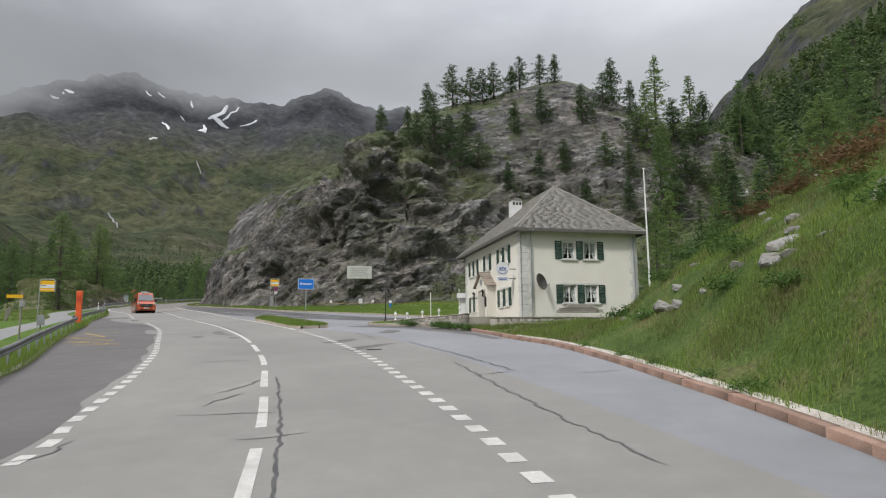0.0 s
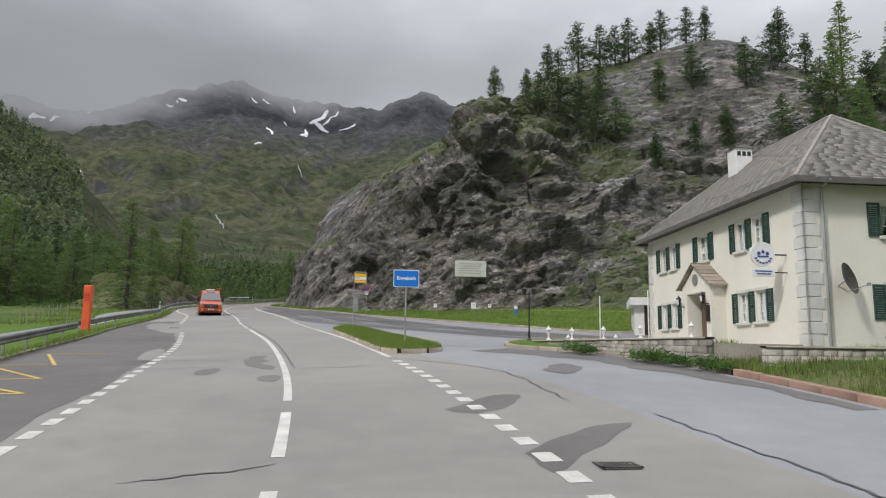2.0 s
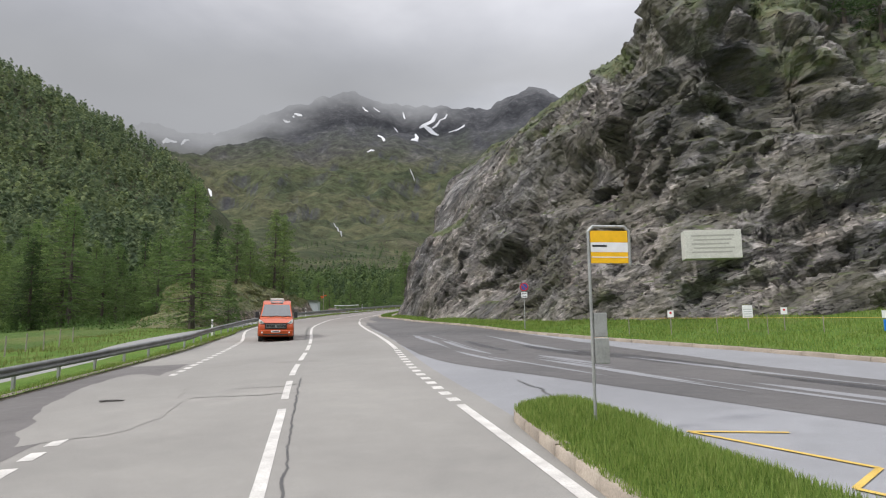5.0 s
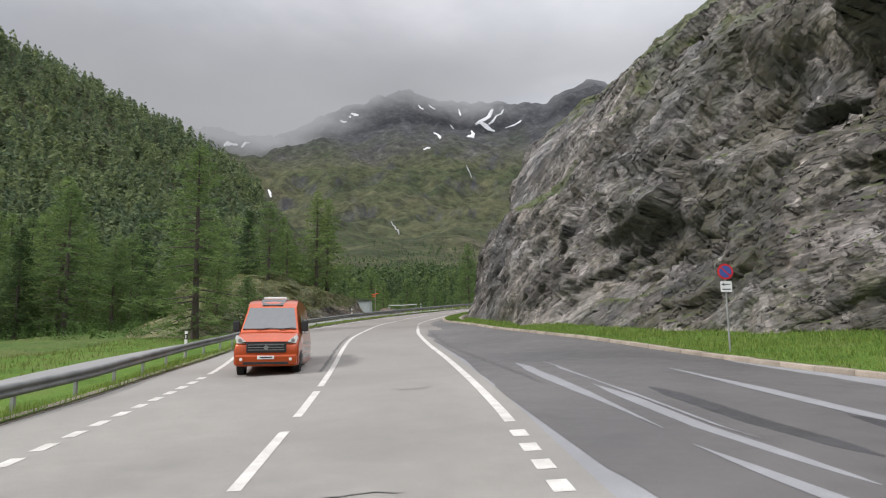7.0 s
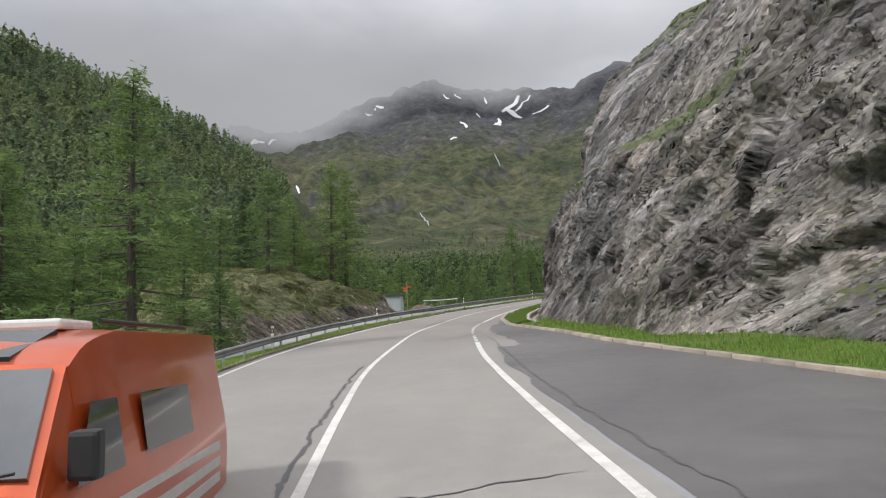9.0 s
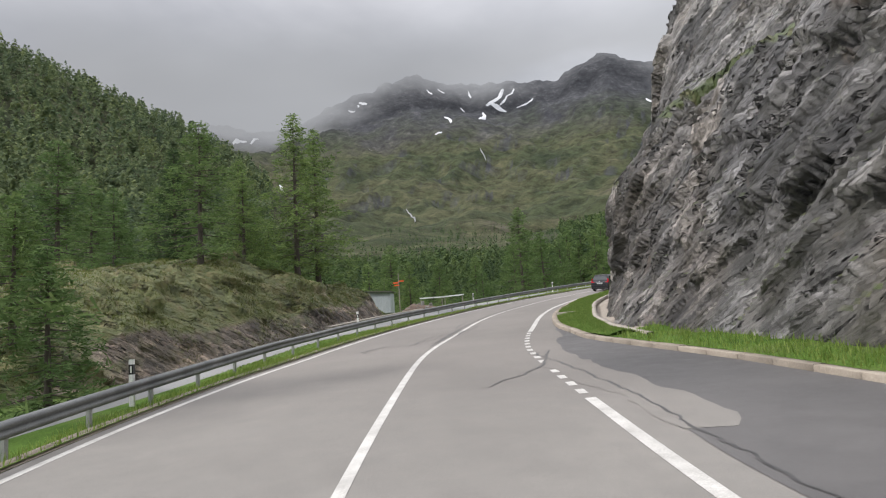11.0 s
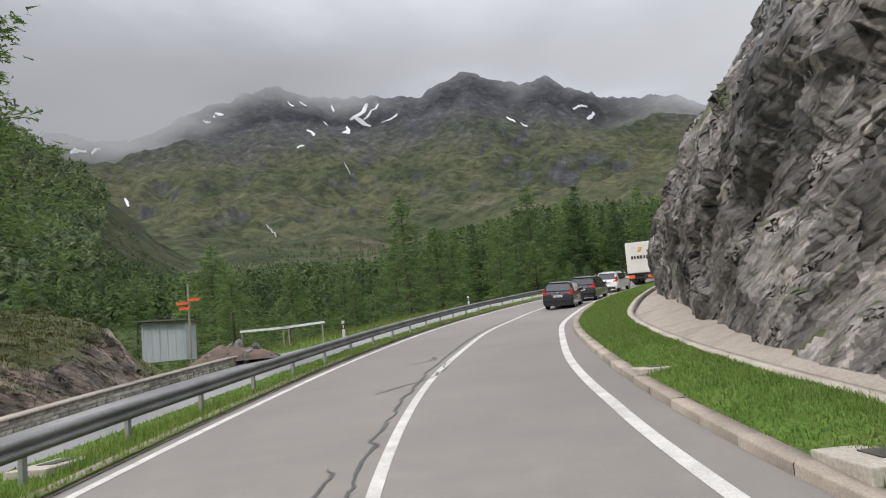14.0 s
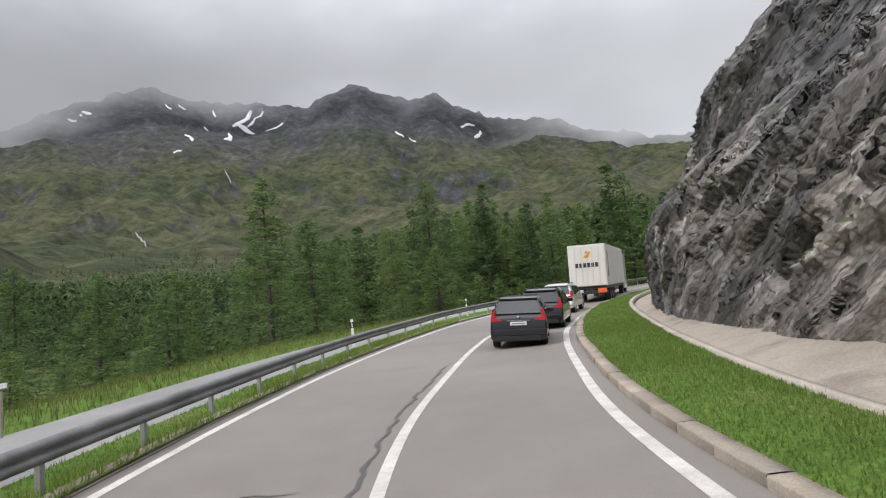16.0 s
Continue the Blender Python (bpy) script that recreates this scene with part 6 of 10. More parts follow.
def window(axis, u0, u1, z0, z1):
    """A casement with frame, glazing bars, pane, curtains and a stone sill, set into the wall."""
    def bb(bm, a, b, d0, d1, c, d, bevel=0.0):
        return box(bm, a, b, d0, d1, c, d, bevel) if axis == "y" else box(bm, d0, d1, a, b, c, d, bevel)
    bm = bmesh.new()
    f = 0.06
    bb(bm, u0, u0 + f, 0.10, 0.17, z0, z1)
    bb(bm, u1 - f, u1, 0.10, 0.17, z0, z1)
    bb(bm, u0 + f, u1 - f, 0.10, 0.17, z0, z0 + f)
    bb(bm, u0 + f, u1 - f, 0.10, 0.17, z1 - f, z1)
    mid = (u0 + u1) / 2
    bb(bm, mid - 0.03, mid + 0.03, 0.095, 0.175, z0 + f, z1 - f)
    for k in (1, 2):
        zz = z0 + (z1 - z0) * k / 3
        bb(bm, u0 + f, mid - 0.03, 0.115, 0.155, zz - 0.012, zz + 0.012)
        bb(bm, mid + 0.03, u1 - f, 0.115, 0.155, zz - 0.012, zz + 0.012)
    win = part("window_frame", bm, FRAME, house, "white wooden casement frame")
    bm = bmesh.new()
    bb(bm, u0 + f, u1 - f, 0.13, 0.138, z0 + f, z1 - f)
    pane = part("pane", bm, GLASS, win)
    pane.visible_shadow = False
    for sgn in (0, 1):
        bm = bmesh.new()
        n = 14
        w = (u1 - u0) / 2 - 0.02
        rows = []
        for q in range(6):
            v = q / 5
            row = []
            for k in range(n + 1):
                t = k / n
                edge = t * w * (1 - 0.75 * (1 - v) ** 1.3 * 1.0) if True else 0
                uu = (u0 + 0.03 + edge) if sgn == 0 else (u1 - 0.03 - edge)
                dd = 0.21 + 0.02 * math.sin(k * 2.1)
                zz = z0 + 0.03 + v * (z1 - z0 - 0.06)
                row.append(bm.verts.new((uu, dd, zz) if axis == "y" else (dd, uu, zz)))
            rows.append(row)
        for a, b in zip(rows, rows[1:]):
            for k in range(n):
                bm.faces.new((a[k], a[k + 1], b[k + 1], b[k]))
        part("curtain", bm, CURTAIN, win, "gathered white net curtain")
    bm = bmesh.new()
    bb(bm, u0 - 0.12, u1 + 0.12, -0.10, 0.12, z0 - 0.10, z0, 0.012)
    part("window_sill", bm, PLASTER_GREY, house)


def shutter(axis, u0, u1, z0, z1, out=-0.05):
    """An open louvred shutter flat against the wall."""
    def bb(bm, a, b, d0, d1, c, d):
        return box(bm, a, b, d0, d1, c, d) if axis == "y" else box(bm, d0, d1, a, b, c, d)
    bm = bmesh.new()
    for a, b in ((u0, u0 + 0.06), (u1 - 0.06, u1)):
        bb(bm, a, b, out, out + 0.04, z0, z1)
    for c in (z0, (z0 + z1) / 2 - 0.04, z1 - 0.08):
        bb(bm, u0 + 0.06, u1 - 0.06, out, out + 0.04, c, c + 0.08)
    s = part("shutter", bm, SHUTTER, house, "green louvred wooden shutter")
    n = int((z1 - z0 - 0.2) / 0.07)
    bm = bmesh.new()
    for k in range(n):
        zz = z0 + 0.1 + k * (z1 - z0 - 0.2) / n
        bb(bm, u0 + 0.06, u1 - 0.06, out + 0.012, out + 0.034, zz, zz + 0.045)
    part("louvres", bm, SHUTTER, s)


for z in (UP, LOW):
    for a, b in front_w:
        window("y", a, b, *z)
    for a, b in ((2.22, 2.66), (3.62, 4.08), (5.04, 5.46)):
        shutter("y", a, b, z[0] - 0.02, z[1] + 0.02)
    for a, b in long_w + far_w:
        window("x", a, b, *z)
    for a, b in ((1.92, 2.31), (3.11, 3.49), (4.29, 4.66), (9.14, 9.5), (10.25, 10.6), (11.35, 11.72)):
        shutter("x", a, b, z[0] - 0.02, z[1] + 0.02)
for a, b in one_w:
    window("x", a, b, *UP)
    shutter("x", 6.0, 6.4, UP[0] - 0.02, UP[1] + 0.02)
    shutter("x", 7.4, 7.8, UP[0] - 0.02, UP[1] + 0.02)
# lintel bands over the paired windows
for ax, a, b in (("y", 2.6, 5.1), ("x", 2.25, 4.35), ("x", 9.45, 11.4)):
    for z in (UP, LOW):
        bm = bmesh.new()
        (box(bm, a, b, -0.02, 0.05, z[1] + 0.02, z[1] + 0.12) if ax == "y" else box(bm, -0.02, 0.05, a, b, z[1] + 0.02, z[1] + 0.12))
        part("lintel", bm, PLASTER_GREY, house)
# quoins
for cx, cy in ((0, 0), (HW, 0), (0, HL)):
    for k in range(13):
        z0 = HB - 0.2 + k * 0.395
        w1, w2 = (0.55, 0.42) if k % 2 else (0.42, 0.55)
        sx, sy = (1 if cx == 0 else -1), (1 if cy == 0 else -1)
        bm = bmesh.new()
        xa, ya = cx - sx * 0.03, cy - sy * 0.03
        x2, y2 = cx + sx * w1, cy + sy * w2
        box(bm, min(xa, x2), max(xa, x2), min(ya, cy + sy * 0.06), max(ya, cy + sy * 0.06), z0, z0 + 0.375, 0.012)
        box(bm, min(xa, cx + sx * 0.06), max(xa, cx + sx * 0.06), min(ya, y2), max(ya, y2), z0, z0 + 0.375, 0.012)
        part("quoin", bm, PLASTER_GREY, house, "grey corner stone")

# hipped roof laid in courses of stone slabs
OV, RH = 0.55, 3.75
corner = [(-OV, -OV), (HW + OV, -OV), (HW + OV, HL + OV), (-OV, HL + OV)]
ridge = [(HW / 2, 3.7), (HW / 2, HL - 3.7)]
bm = bmesh.new()
lo = [bm.verts.new((x, y, HE + 0.02)) for x, y in corner]
hi = [bm.verts.new((x, y, HE + RH - 0.05)) for x, y in ridge]
for f in ((lo[0], lo[1], hi[0]), (lo[1], lo[2], hi[1], hi[0]), (lo[2], lo[3], hi[1]), (lo[3], lo[0], hi[0], hi[1]), (lo[3], lo[2], lo[1], lo[0])):
    bm.faces.new(f)
roof = part("roof", bm, FASCIA, house)
bm = bmesh.new()
for a, b, c, d in ((-OV, HW + OV, -OV - 0.03, -OV), (-OV, HW + OV, HL + OV, HL + OV + 0.03), (-OV - 0.03, -OV, -OV - 0.03, HL + OV + 0.03), (HW + OV, HW + OV + 0.03, -OV - 0.03, HL + OV + 0.03)):
    box(bm, a, b, c, d, HE - 0.10, HE + 0.10)
part("fascia", bm, FASCIA, roof, "dark eaves board")
rest_v, rest_f, n_single = [], [], 0
for nm, pts in (("front", [corner[0], corner[1], ridge[0], ridge[0]]), ("road", [corner[3], corner[0], ridge[0], ridge[1]]), ("hill", [corner[1], corner[2], ridge[1], ridge[0]]), ("back", [corner[2], corner[3], ridge[1], ridge[1]])):
    a, b, c, d = (Vector((*p, z)) for p, z in zip(pts, (HE + 0.04, HE + 0.04, HE + RH, HE + RH)))
    # a, b: eaves from end to end; d over a, c over b
    n_rows = 26
    nrm = (b - a).cross(d - a).normalized()
    if nrm.z < 0:
        nrm = -nrm
    rs = random.Random(nm)
    for r in range(n_rows):
        v0, v1 = r / n_rows, (r + 1) / n_rows + 0.012
        l0, l1 = a.lerp(d, v0), a.lerp(d, min(v1, 1))
        r0, r1 = b.lerp(c, v0), b.lerp(c, min(v1, 1))
        length = (r0 - l0).length
        cuts, s = [0.0], 0.0
        while s < length:
            s += rs.uniform(0.35, 0.85)
            cuts.append(min(s, length))
        verts, faces = [], []
        for s0, s1 in zip(cuts, cuts[1:]):
            if s1 - s0 < 0.03:
                continue
            lift, sag = rs.uniform(0.030, 0.055), rs.uniform(-0.02, 0.02)
            q = [l0.lerp(r0, (s0 + 0.006) / length), l0.lerp(r0, (s1 - 0.006) / length), l1.lerp(r1, (s1 - 0.006) / length), l1.lerp(r1, (s0 + 0.006) / length)]
            q[0], q[1] = q[0] + (a - d).normalized() * sag, q[1] + (a - d).normalized() * sag
            base = len(verts)
            verts += [tuple(p + nrm * h) for p, h in zip(q, (lift, lift, 0.012, 0.012))] + [tuple(p) for p in q]
            for f in ((0, 1, 2, 3), (4, 5, 1, 0), (5, 6, 2, 1), (7, 4, 0, 3)):
                faces.append([base + i for i in f])
            single = n_single < 300 and (nm == "front" or (nm == "road" and r < 8))
            if single:
                n_single += 1
                link_part("roof_slab", mesh_of("roof_slab", verts[base:], [(0, 1, 2, 3), (4, 5, 1, 0), (5, 6, 2, 1), (7, 4, 0, 3)], SLATE), roof)
                del verts[base:], faces[-4:]
        off = len(rest_v)
        rest_v += verts
        rest_f += [[i + off for i in f] for f in faces]
tagged(link_part("slab_covering", mesh_of("slab_covering", rest_v, rest_f, SLATE), roof), "courses of split grey stone slabs", kind="stuff")
bm = bmesh.new()
for a, b in ((ridge[0], ridge[1]), (corner[0], ridge[0]), (corner[1], ridge[0]), (corner[2], ridge[1]), (corner[3], ridge[1])):
    cyl(bm, (*a, HE + (0.06 if a in corner else RH + 0.02)), (*b, HE + RH + 0.02), 0.07, 0.07, 8)
part("ridge_cap", bm, SLATE, roof)
# snow guard rails on the road side
bm = bmesh.new()
for t in (0.16, 0.2):
    p, q = Vector((-OV, HL + OV, HE)).lerp(Vector((HW / 2, HL - 3.7, HE + RH)), t), Vector((-OV, -OV, HE)).lerp(Vector((HW / 2, 3.7, HE + RH)), t)
    cyl(bm, p + Vector((-0.05, 0, 0.17)), q + Vector((-0.05, 0, 0.17)), 0.015, seg=6)
part("snow_guard", bm, ZINC, roof, "thin metal snow guard rails")
# chimney
bm = bmesh.new()
box(bm, 2.42, 3.22, 8.3, 9.05, HE + 2.0, HE + 3.80, 0.02)
chim = part("chimney", bm, FRAME, roof, "white plastered chimney with a small slab roof")
# dark blocks paint the shade inside the flue openings
for k in range(3):
    bm = bmesh.new()
    box(bm, 2.50 + k * 0.24, 2.66 + k * 0.24, 8.285, 9.065, HE + 3.43, HE + 3.63)
    part("flue_shade", bm, SHADE_DARK, chim)
bm = bmesh.new()
extrude_poly(bm, [(2.35, HE + 3.80), (3.29, HE + 3.80), (2.82, HE + 3.98)], "y", 8.23, 9.12)
part("chimney_cap", bm, SLATE, chim)
# gutter and down pipes
bm = bmesh.new()
cyl(bm, (0.62, -0.10, HB - 0.2), (0.62, -0.10, HE - 0.15), 0.045, seg=10)
cyl(bm, (0.62, -0.10, HE - 0.16), (0.62, -OV - 0.03, HE + 0.02), 0.045, seg=10)
part("down_pipe", bm, ZINC, house, "grey metal rain pipe")
bm = bmesh.new()
cyl(bm, (HW - 0.25, -0.10, HB - 0.2), (HW - 0.25, -0.10, HE - 0.15), 0.045, seg=10)
part("down_pipe", bm, ZINC, house, "grey metal rain pipe")

# porch on the road side
bm = bmesh.new()
box(bm, -0.62, 0.01, 5.2, 5.62, HB - 0.8, 6.72)
box(bm, -0.62, 0.01, 7.28, 7.7, HB - 0.8, 6.72)
box(bm, -0.62, 0.01, 5.62, 7.28, 6.45, 6.72)
porch = part("porch", bm, PLASTER, house, "small gabled entrance porch")
bm = bmesh.new()
extrude_poly(bm, [(5.15, 6.72), (7.75, 6.72), (6.45, 7.55)], "x", -0.62, -0.02)
part("gable", bm, PLASTER, porch)
for sgn in (-1, 1):
    for r in range(6):
        bm = bmesh.new()
        t0, t1 = r / 6, (r + 1) / 6 + 0.03
        y0, y1 = 6.45 + sgn * 1.5 * (1 - t0), 6.45 + sgn * 1.5 * (1 - t1)
        z0, z1 = 6.64 + 1.0 * t0, 6.64 + 1.0 * t1
        extrude_poly(bm, [(y0, z0 + 0.02), (y1, z1 + 0.0), (y1, z1 + 0.03), (y0, z0 + 0.07)], "x", -0.80, 0.0)
        part("slab_course", bm, KERB, porch)
bm = bmesh.new()
cyl(bm, (-0.66, 6.45, 7.0), (-0.61, 6.45, 7.0), 0.24, seg=20)
part("emblem", bm, ZINC, porch, "small oval coat of arms")
bm = bmesh.new()
box(bm, -0.12, -0.02, 5.92, 6.98, HB, HB + 1.98, 0.01)
door = part("door", bm, WOOD_DOOR, house, "dark wooden entrance door")
bm = bmesh.new()
box(bm, -0.70, -0.62, 5.28, 5.52, 5.25, 5.9, 0.02)
box(bm, -0.71, -0.695, 5.31, 5.49, 5.45, 5.8)
part("menu_case", bm, BLACK_METAL, porch, "black glazed menu case")
LAMPGLASS = plain("lamp_glass", (0.7, 0.7, 0.66), 0.2)


def wall_lantern(x, y, z):
    bm = bmesh.new()
    cyl(bm, (0, y, z - 0.25), (x, y, z - 0.25), 0.02, seg=8)
    lathe(bm, [(0.03, -0.22), (0.06, -0.2), (0.11, 0.06), (0.13, 0.07), (0.02, 0.2), (0.0, 0.24)], 6, Matrix.Translation((x, y, z)))
    l = part("wall_lantern", bm, BLACK_METAL, house, "black wrought iron wall lantern")
    bm = bmesh.new()
    lathe(bm, [(0.065, -0.17), (0.108, 0.05)], 6, Matrix.Translation((x - 0.006, y, z)))
    part("lantern_glass", bm, LAMPGLASS, l)


wall_lantern(-0.88, 7.5, 6.2)
wall_lantern(-0.88, 5.4, 6.2)
# projecting round inn sign
SIGN_WHITE = plain("sign_white", (0.78, 0.79, 0.80), 0.35)
SIGN_BLUE = plain("sign_blue", (0.05, 0.09, 0.32), 0.35)
inn = thing("inn_sign", "round white inn sign with a blue emblem on a bracket", "sign", (4.86, 41.68, 0), 13.9)
bm = bmesh.new()
cyl(bm, (-0.85, 1.0, 7.3), (-0.85, 1.09, 7.3), 0.42, seg=32)
part("disc", bm, SIGN_WHITE, inn)
bm = bmesh.new()
for k in range(3):
    cyl(bm, (-0.85 + (k - 1) * 0.15, 0.99, 7.33 + 0.05 * (k == 1)), (-0.85 + (k - 1) * 0.15, 0.985, 7.33 + 0.05 * (k == 1)), 0.06, seg=12)
box(bm, -1.05, -0.65, 0.985, 0.99, 7.2, 7.25)
for k in range(7):
    a = math.pi * (1.15 + 0.7 * k / 6)
    box(bm, -0.85 + 0.3 * math.cos(a) - 0.04, -0.85 + 0.3 * math.cos(a) + 0.04, 0.985, 0.99, 7.3 + 0.3 * math.sin(a) - 0.025, 7.3 + 0.3 * math.sin(a) + 0.025)
part("emblem", bm, SIGN_BLUE, inn, "dark blue emblem")
bm = bmesh.new()
box(bm, -1.25, -0.45, 1.0, 1.06, 6.55, 6.83, 0.015)
part("name_board", bm, SIGN_WHITE, inn)
bm = bmesh.new()
for k, (a, b) in enumerate(((-1.15, -0.55), (-1.1, -0.6))):
    box(bm, a, b, 0.99, 0.998, 6.71 - k * 0.09, 6.75 - k * 0.09)
part("lettering_bar", bm, SIGN_BLUE, inn)
bm = bmesh.new()
cyl(bm, (0.0, 1.04, 7.3), (-0.45, 1.04, 7.3), 0.025, seg=8)
cyl(bm, (0.0, 1.03, 6.7), (-0.46, 1.03, 6.7), 0.02, seg=8)
part("bracket", bm, BLACK_METAL, inn)
# satellite dish
DISH = plain("dark_dish", (0.06, 0.055, 0.05), 0.5)
dish = thing("satellite_dish", "dark satellite dish on a wall arm", "satellite dish", (4.86, 41.68, 0), 13.9)
bm = bmesh.new()
lathe(bm, [(0.0, 0.0), (0.2, 0.02), (0.38, 0.07), (0.52, 0.13), (0.52, 0.14), (0.37, 0.085), (0.2, 0.035), (0.0, 0.014)], 24, Matrix.Translation((1.0, -0.45, 6.35)) @ pose(0, 0, 0, 75, 0, 35))
part("bowl", bm, DISH, dish, smooth_shade=True)
bm = bmesh.new()
cyl(bm, (1.05, 0.0, 6.2), (1.2, -0.35, 6.4), 0.02, seg=8)
cyl(bm, (1.0, -0.45, 5.95), (1.38, -0.95, 6.15), 0.012, seg=6)
box(bm, 1.35, 1.43, -1.0, -0.9, 6.12, 6.21, 0.01)
part("arm", bm, ZINC, dish)

# ---- garage annex behind the house ----
garage = thing("garage", "low white flat-roofed garage with two dark doors", "garage", (1.35, 56.4, 0), -4)
bm = bmesh.new()
gz0 = plane(55.0)
box(bm, 0, 3.8, 3.6, 3.8, gz0 - 1, gz0 + 1.75)
part("wall", bm, FRAME, garage)
for a, b in ((0.02, 0.2), (3.6, 3.78)):
    bm = bmesh.new()
    box(bm, a, b, 0.7, 3.6, gz0 - 1, gz0 + 1.75)
    part("side_wall", bm, FRAME, garage)
bm = bmesh.new()
box(bm, -0.1, 3.9, -0.9, 3.6, gz0 - 1, gz0 + 0.10)
part("floor_slab", bm, CONCRETE, garage, "concrete floor slab")
for a, b in ((0, 0.5), (1.55, 2.15), (3.3, 3.8)):
    bm = bmesh.new()
    box(bm, a, b, 0.35, 0.7, gz0 - 1, gz0 + 1.75)
    part("pier", bm, FRAME, garage)
bm = bmesh.new()
box(bm, -0.25, 4.0, 0.0, 4.0, gz0 + 1.75, gz0 + 2.15, 0.02)
part("roof", bm, FRAME, garage, "thick white flat roof edge")
for a, b in ((0.5, 1.55), (2.15, 3.3)):
    bm = bmesh.new()
    box(bm, a, b, 0.6, 0.65, gz0 - 0.1, gz0 + 1.75)
    d = part("door", bm, WOOD_DOOR, garage, "dark wooden garage door")
    bm = bmesh.new()
    box(bm, a + 0.45, a + 0.65, 0.585, 0.6, gz0 + 1.05, gz0 + 1.4)
    part("notice", bm, SIGN_WHITE, d)

# ---- terrace wall with lamps ----
def stone_wall(name, label, curve, z0, z1, thick=0.3, cap=True):
    """Coursed squared stones along a plan curve, with a flat coping."""
    e = thing(name, label, "stone wall")
    d = np.concatenate([[0], np.cumsum(np.linalg.norm(np.diff(curve[:, :2], axis=0), axis=1))])
    rs = random.Random(name)
    at = lambda s: (np.interp(s, d, curve[:, 0]), np.interp(s, d, curve[:, 1]))
    base_of = z0 if callable(z0) else (lambda y: z0)
    top_of = z1 if callable(z1) else (lambda y: z1)
    s, rows = 0.0, 4
    for r in range(rows):
        s = -rs.uniform(0, 0.3)
        while s < d[-1]:
            ln = rs.uniform(0.25, 0.6)
            a, b = max(s, 0.0), min(s + ln, d[-1])
            s += ln
            if b - a < 0.06:
                continue
            (xa, ya), (xb, yb) = at(a + 0.008), at(b - 0.008)
            t = Vector((xb - xa, yb - ya, 0))
            nn = Vector((t.y, -t.x, 0)).normalized()
            out = rs.uniform(-0.012, 0.012)
            v = []
            for q in (thick / 2 + out, -thick / 2 - out):
                for (x, y) in ((xa, ya), (xb, yb)):
                    lo, hi = base_of(y), top_of(y)
                    za, zb = lo + (hi - lo) * r / rows + 0.006, lo + (hi - lo) * (r + 1) / rows - 0.006
                    v += [(x + nn.x * q, y + nn.y * q, za), (x + nn.x * q, y + nn.y * q, zb)]
            f = [(0, 2, 3, 1), (4, 5, 7, 6), (1, 3, 7, 5), (0, 1, 5, 4), (2, 6, 7, 3)]
            link_part("stone", mesh_of("stone", v, f, STONE), e)
    core = np.stack([offset(curve, -thick * 0.4), offset(curve, -thick * 0.4), offset(curve, thick * 0.4), offset(curve, thick * 0.4)])
    zc = np.stack([np.array([f(y) for y in curve[:, 1]]) for f in (base_of, top_of, top_of, base_of)])
    link_part("mortar", mesh_of("mortar", np.concatenate([core, zc[..., None] - np.array([0, 0.01, 0.01, 0])[:, None, None]], -1).reshape(-1, 3), grid_faces(4, len(curve)), DIRT), e)
    if cap:
        c4 = np.stack([offset(curve, q) for q in (-thick * 0.62, -thick * 0.62, thick * 0.62, thick * 0.62, -thick * 0.62)])
        tz = np.array([top_of(y) for y in curve[:, 1]])
        zc = np.stack([tz, tz + 0.06, tz + 0.06, tz, tz])
        link_part("coping", mesh_of("coping", np.concatenate([c4, zc[..., None]], -1).reshape(-1, 3), grid_faces(5, len(curve)), CONCRETE), e, "flat stone coping")
    return e


TW = spline([(-3.85, 49.4), (-3.29, 48.27), (-2.37, 46.73), (-1.28, 44.9), (-0.18, 43.06), (1.09, 40.92), (1.5, 40.3)], 0.4)
TZ = 4.41
stone_wall("terrace_wall", "low pale stone terrace wall with a flat coping", TW, lambda y: plane(y, 0.0), TZ, 0.32)
stone_wall("bank_wall", "low dry stone wall below the house front", spline([(2.8, 39.6), (5.0, 39.9), (8.0, 40.6), (11.5, 41.6)], 0.4), lambda y: plane(y, -0.2), lambda y: 4.15, 0.35)
bm = bmesh.new()
pts = [(-3.75, 49.4), (-3.19, 48.3), (-2.27, 46.75), (-1.18, 44.95), (-0.08, 43.1), (1.15, 41.0), (1.6, 40.4), (4.6, 41.6), (4.7, 44), (2.2, 54.6), (-0.6, 53.0), (-2.4, 51.0)]
bm.faces.new([bm.verts.new((x, y, TZ - 0.12 + 0.02 * (y - 47) * 0)) for x, y in pts])
r = bmesh.ops.extrude_face_region(bm, geom=bm.faces[:])
bmesh.ops.translate(bm, vec=(0, 0, -1.2), verts=[v for v in r["geom"] if isinstance(v, bmesh.types.BMVert)])
bmesh.ops.recalc_face_normals(bm, faces=bm.faces)
ter = part("terrace", bm, CONCRETE, None)
tagged(ter, "paved terrace in front of the house", "terrace", kind="structure")


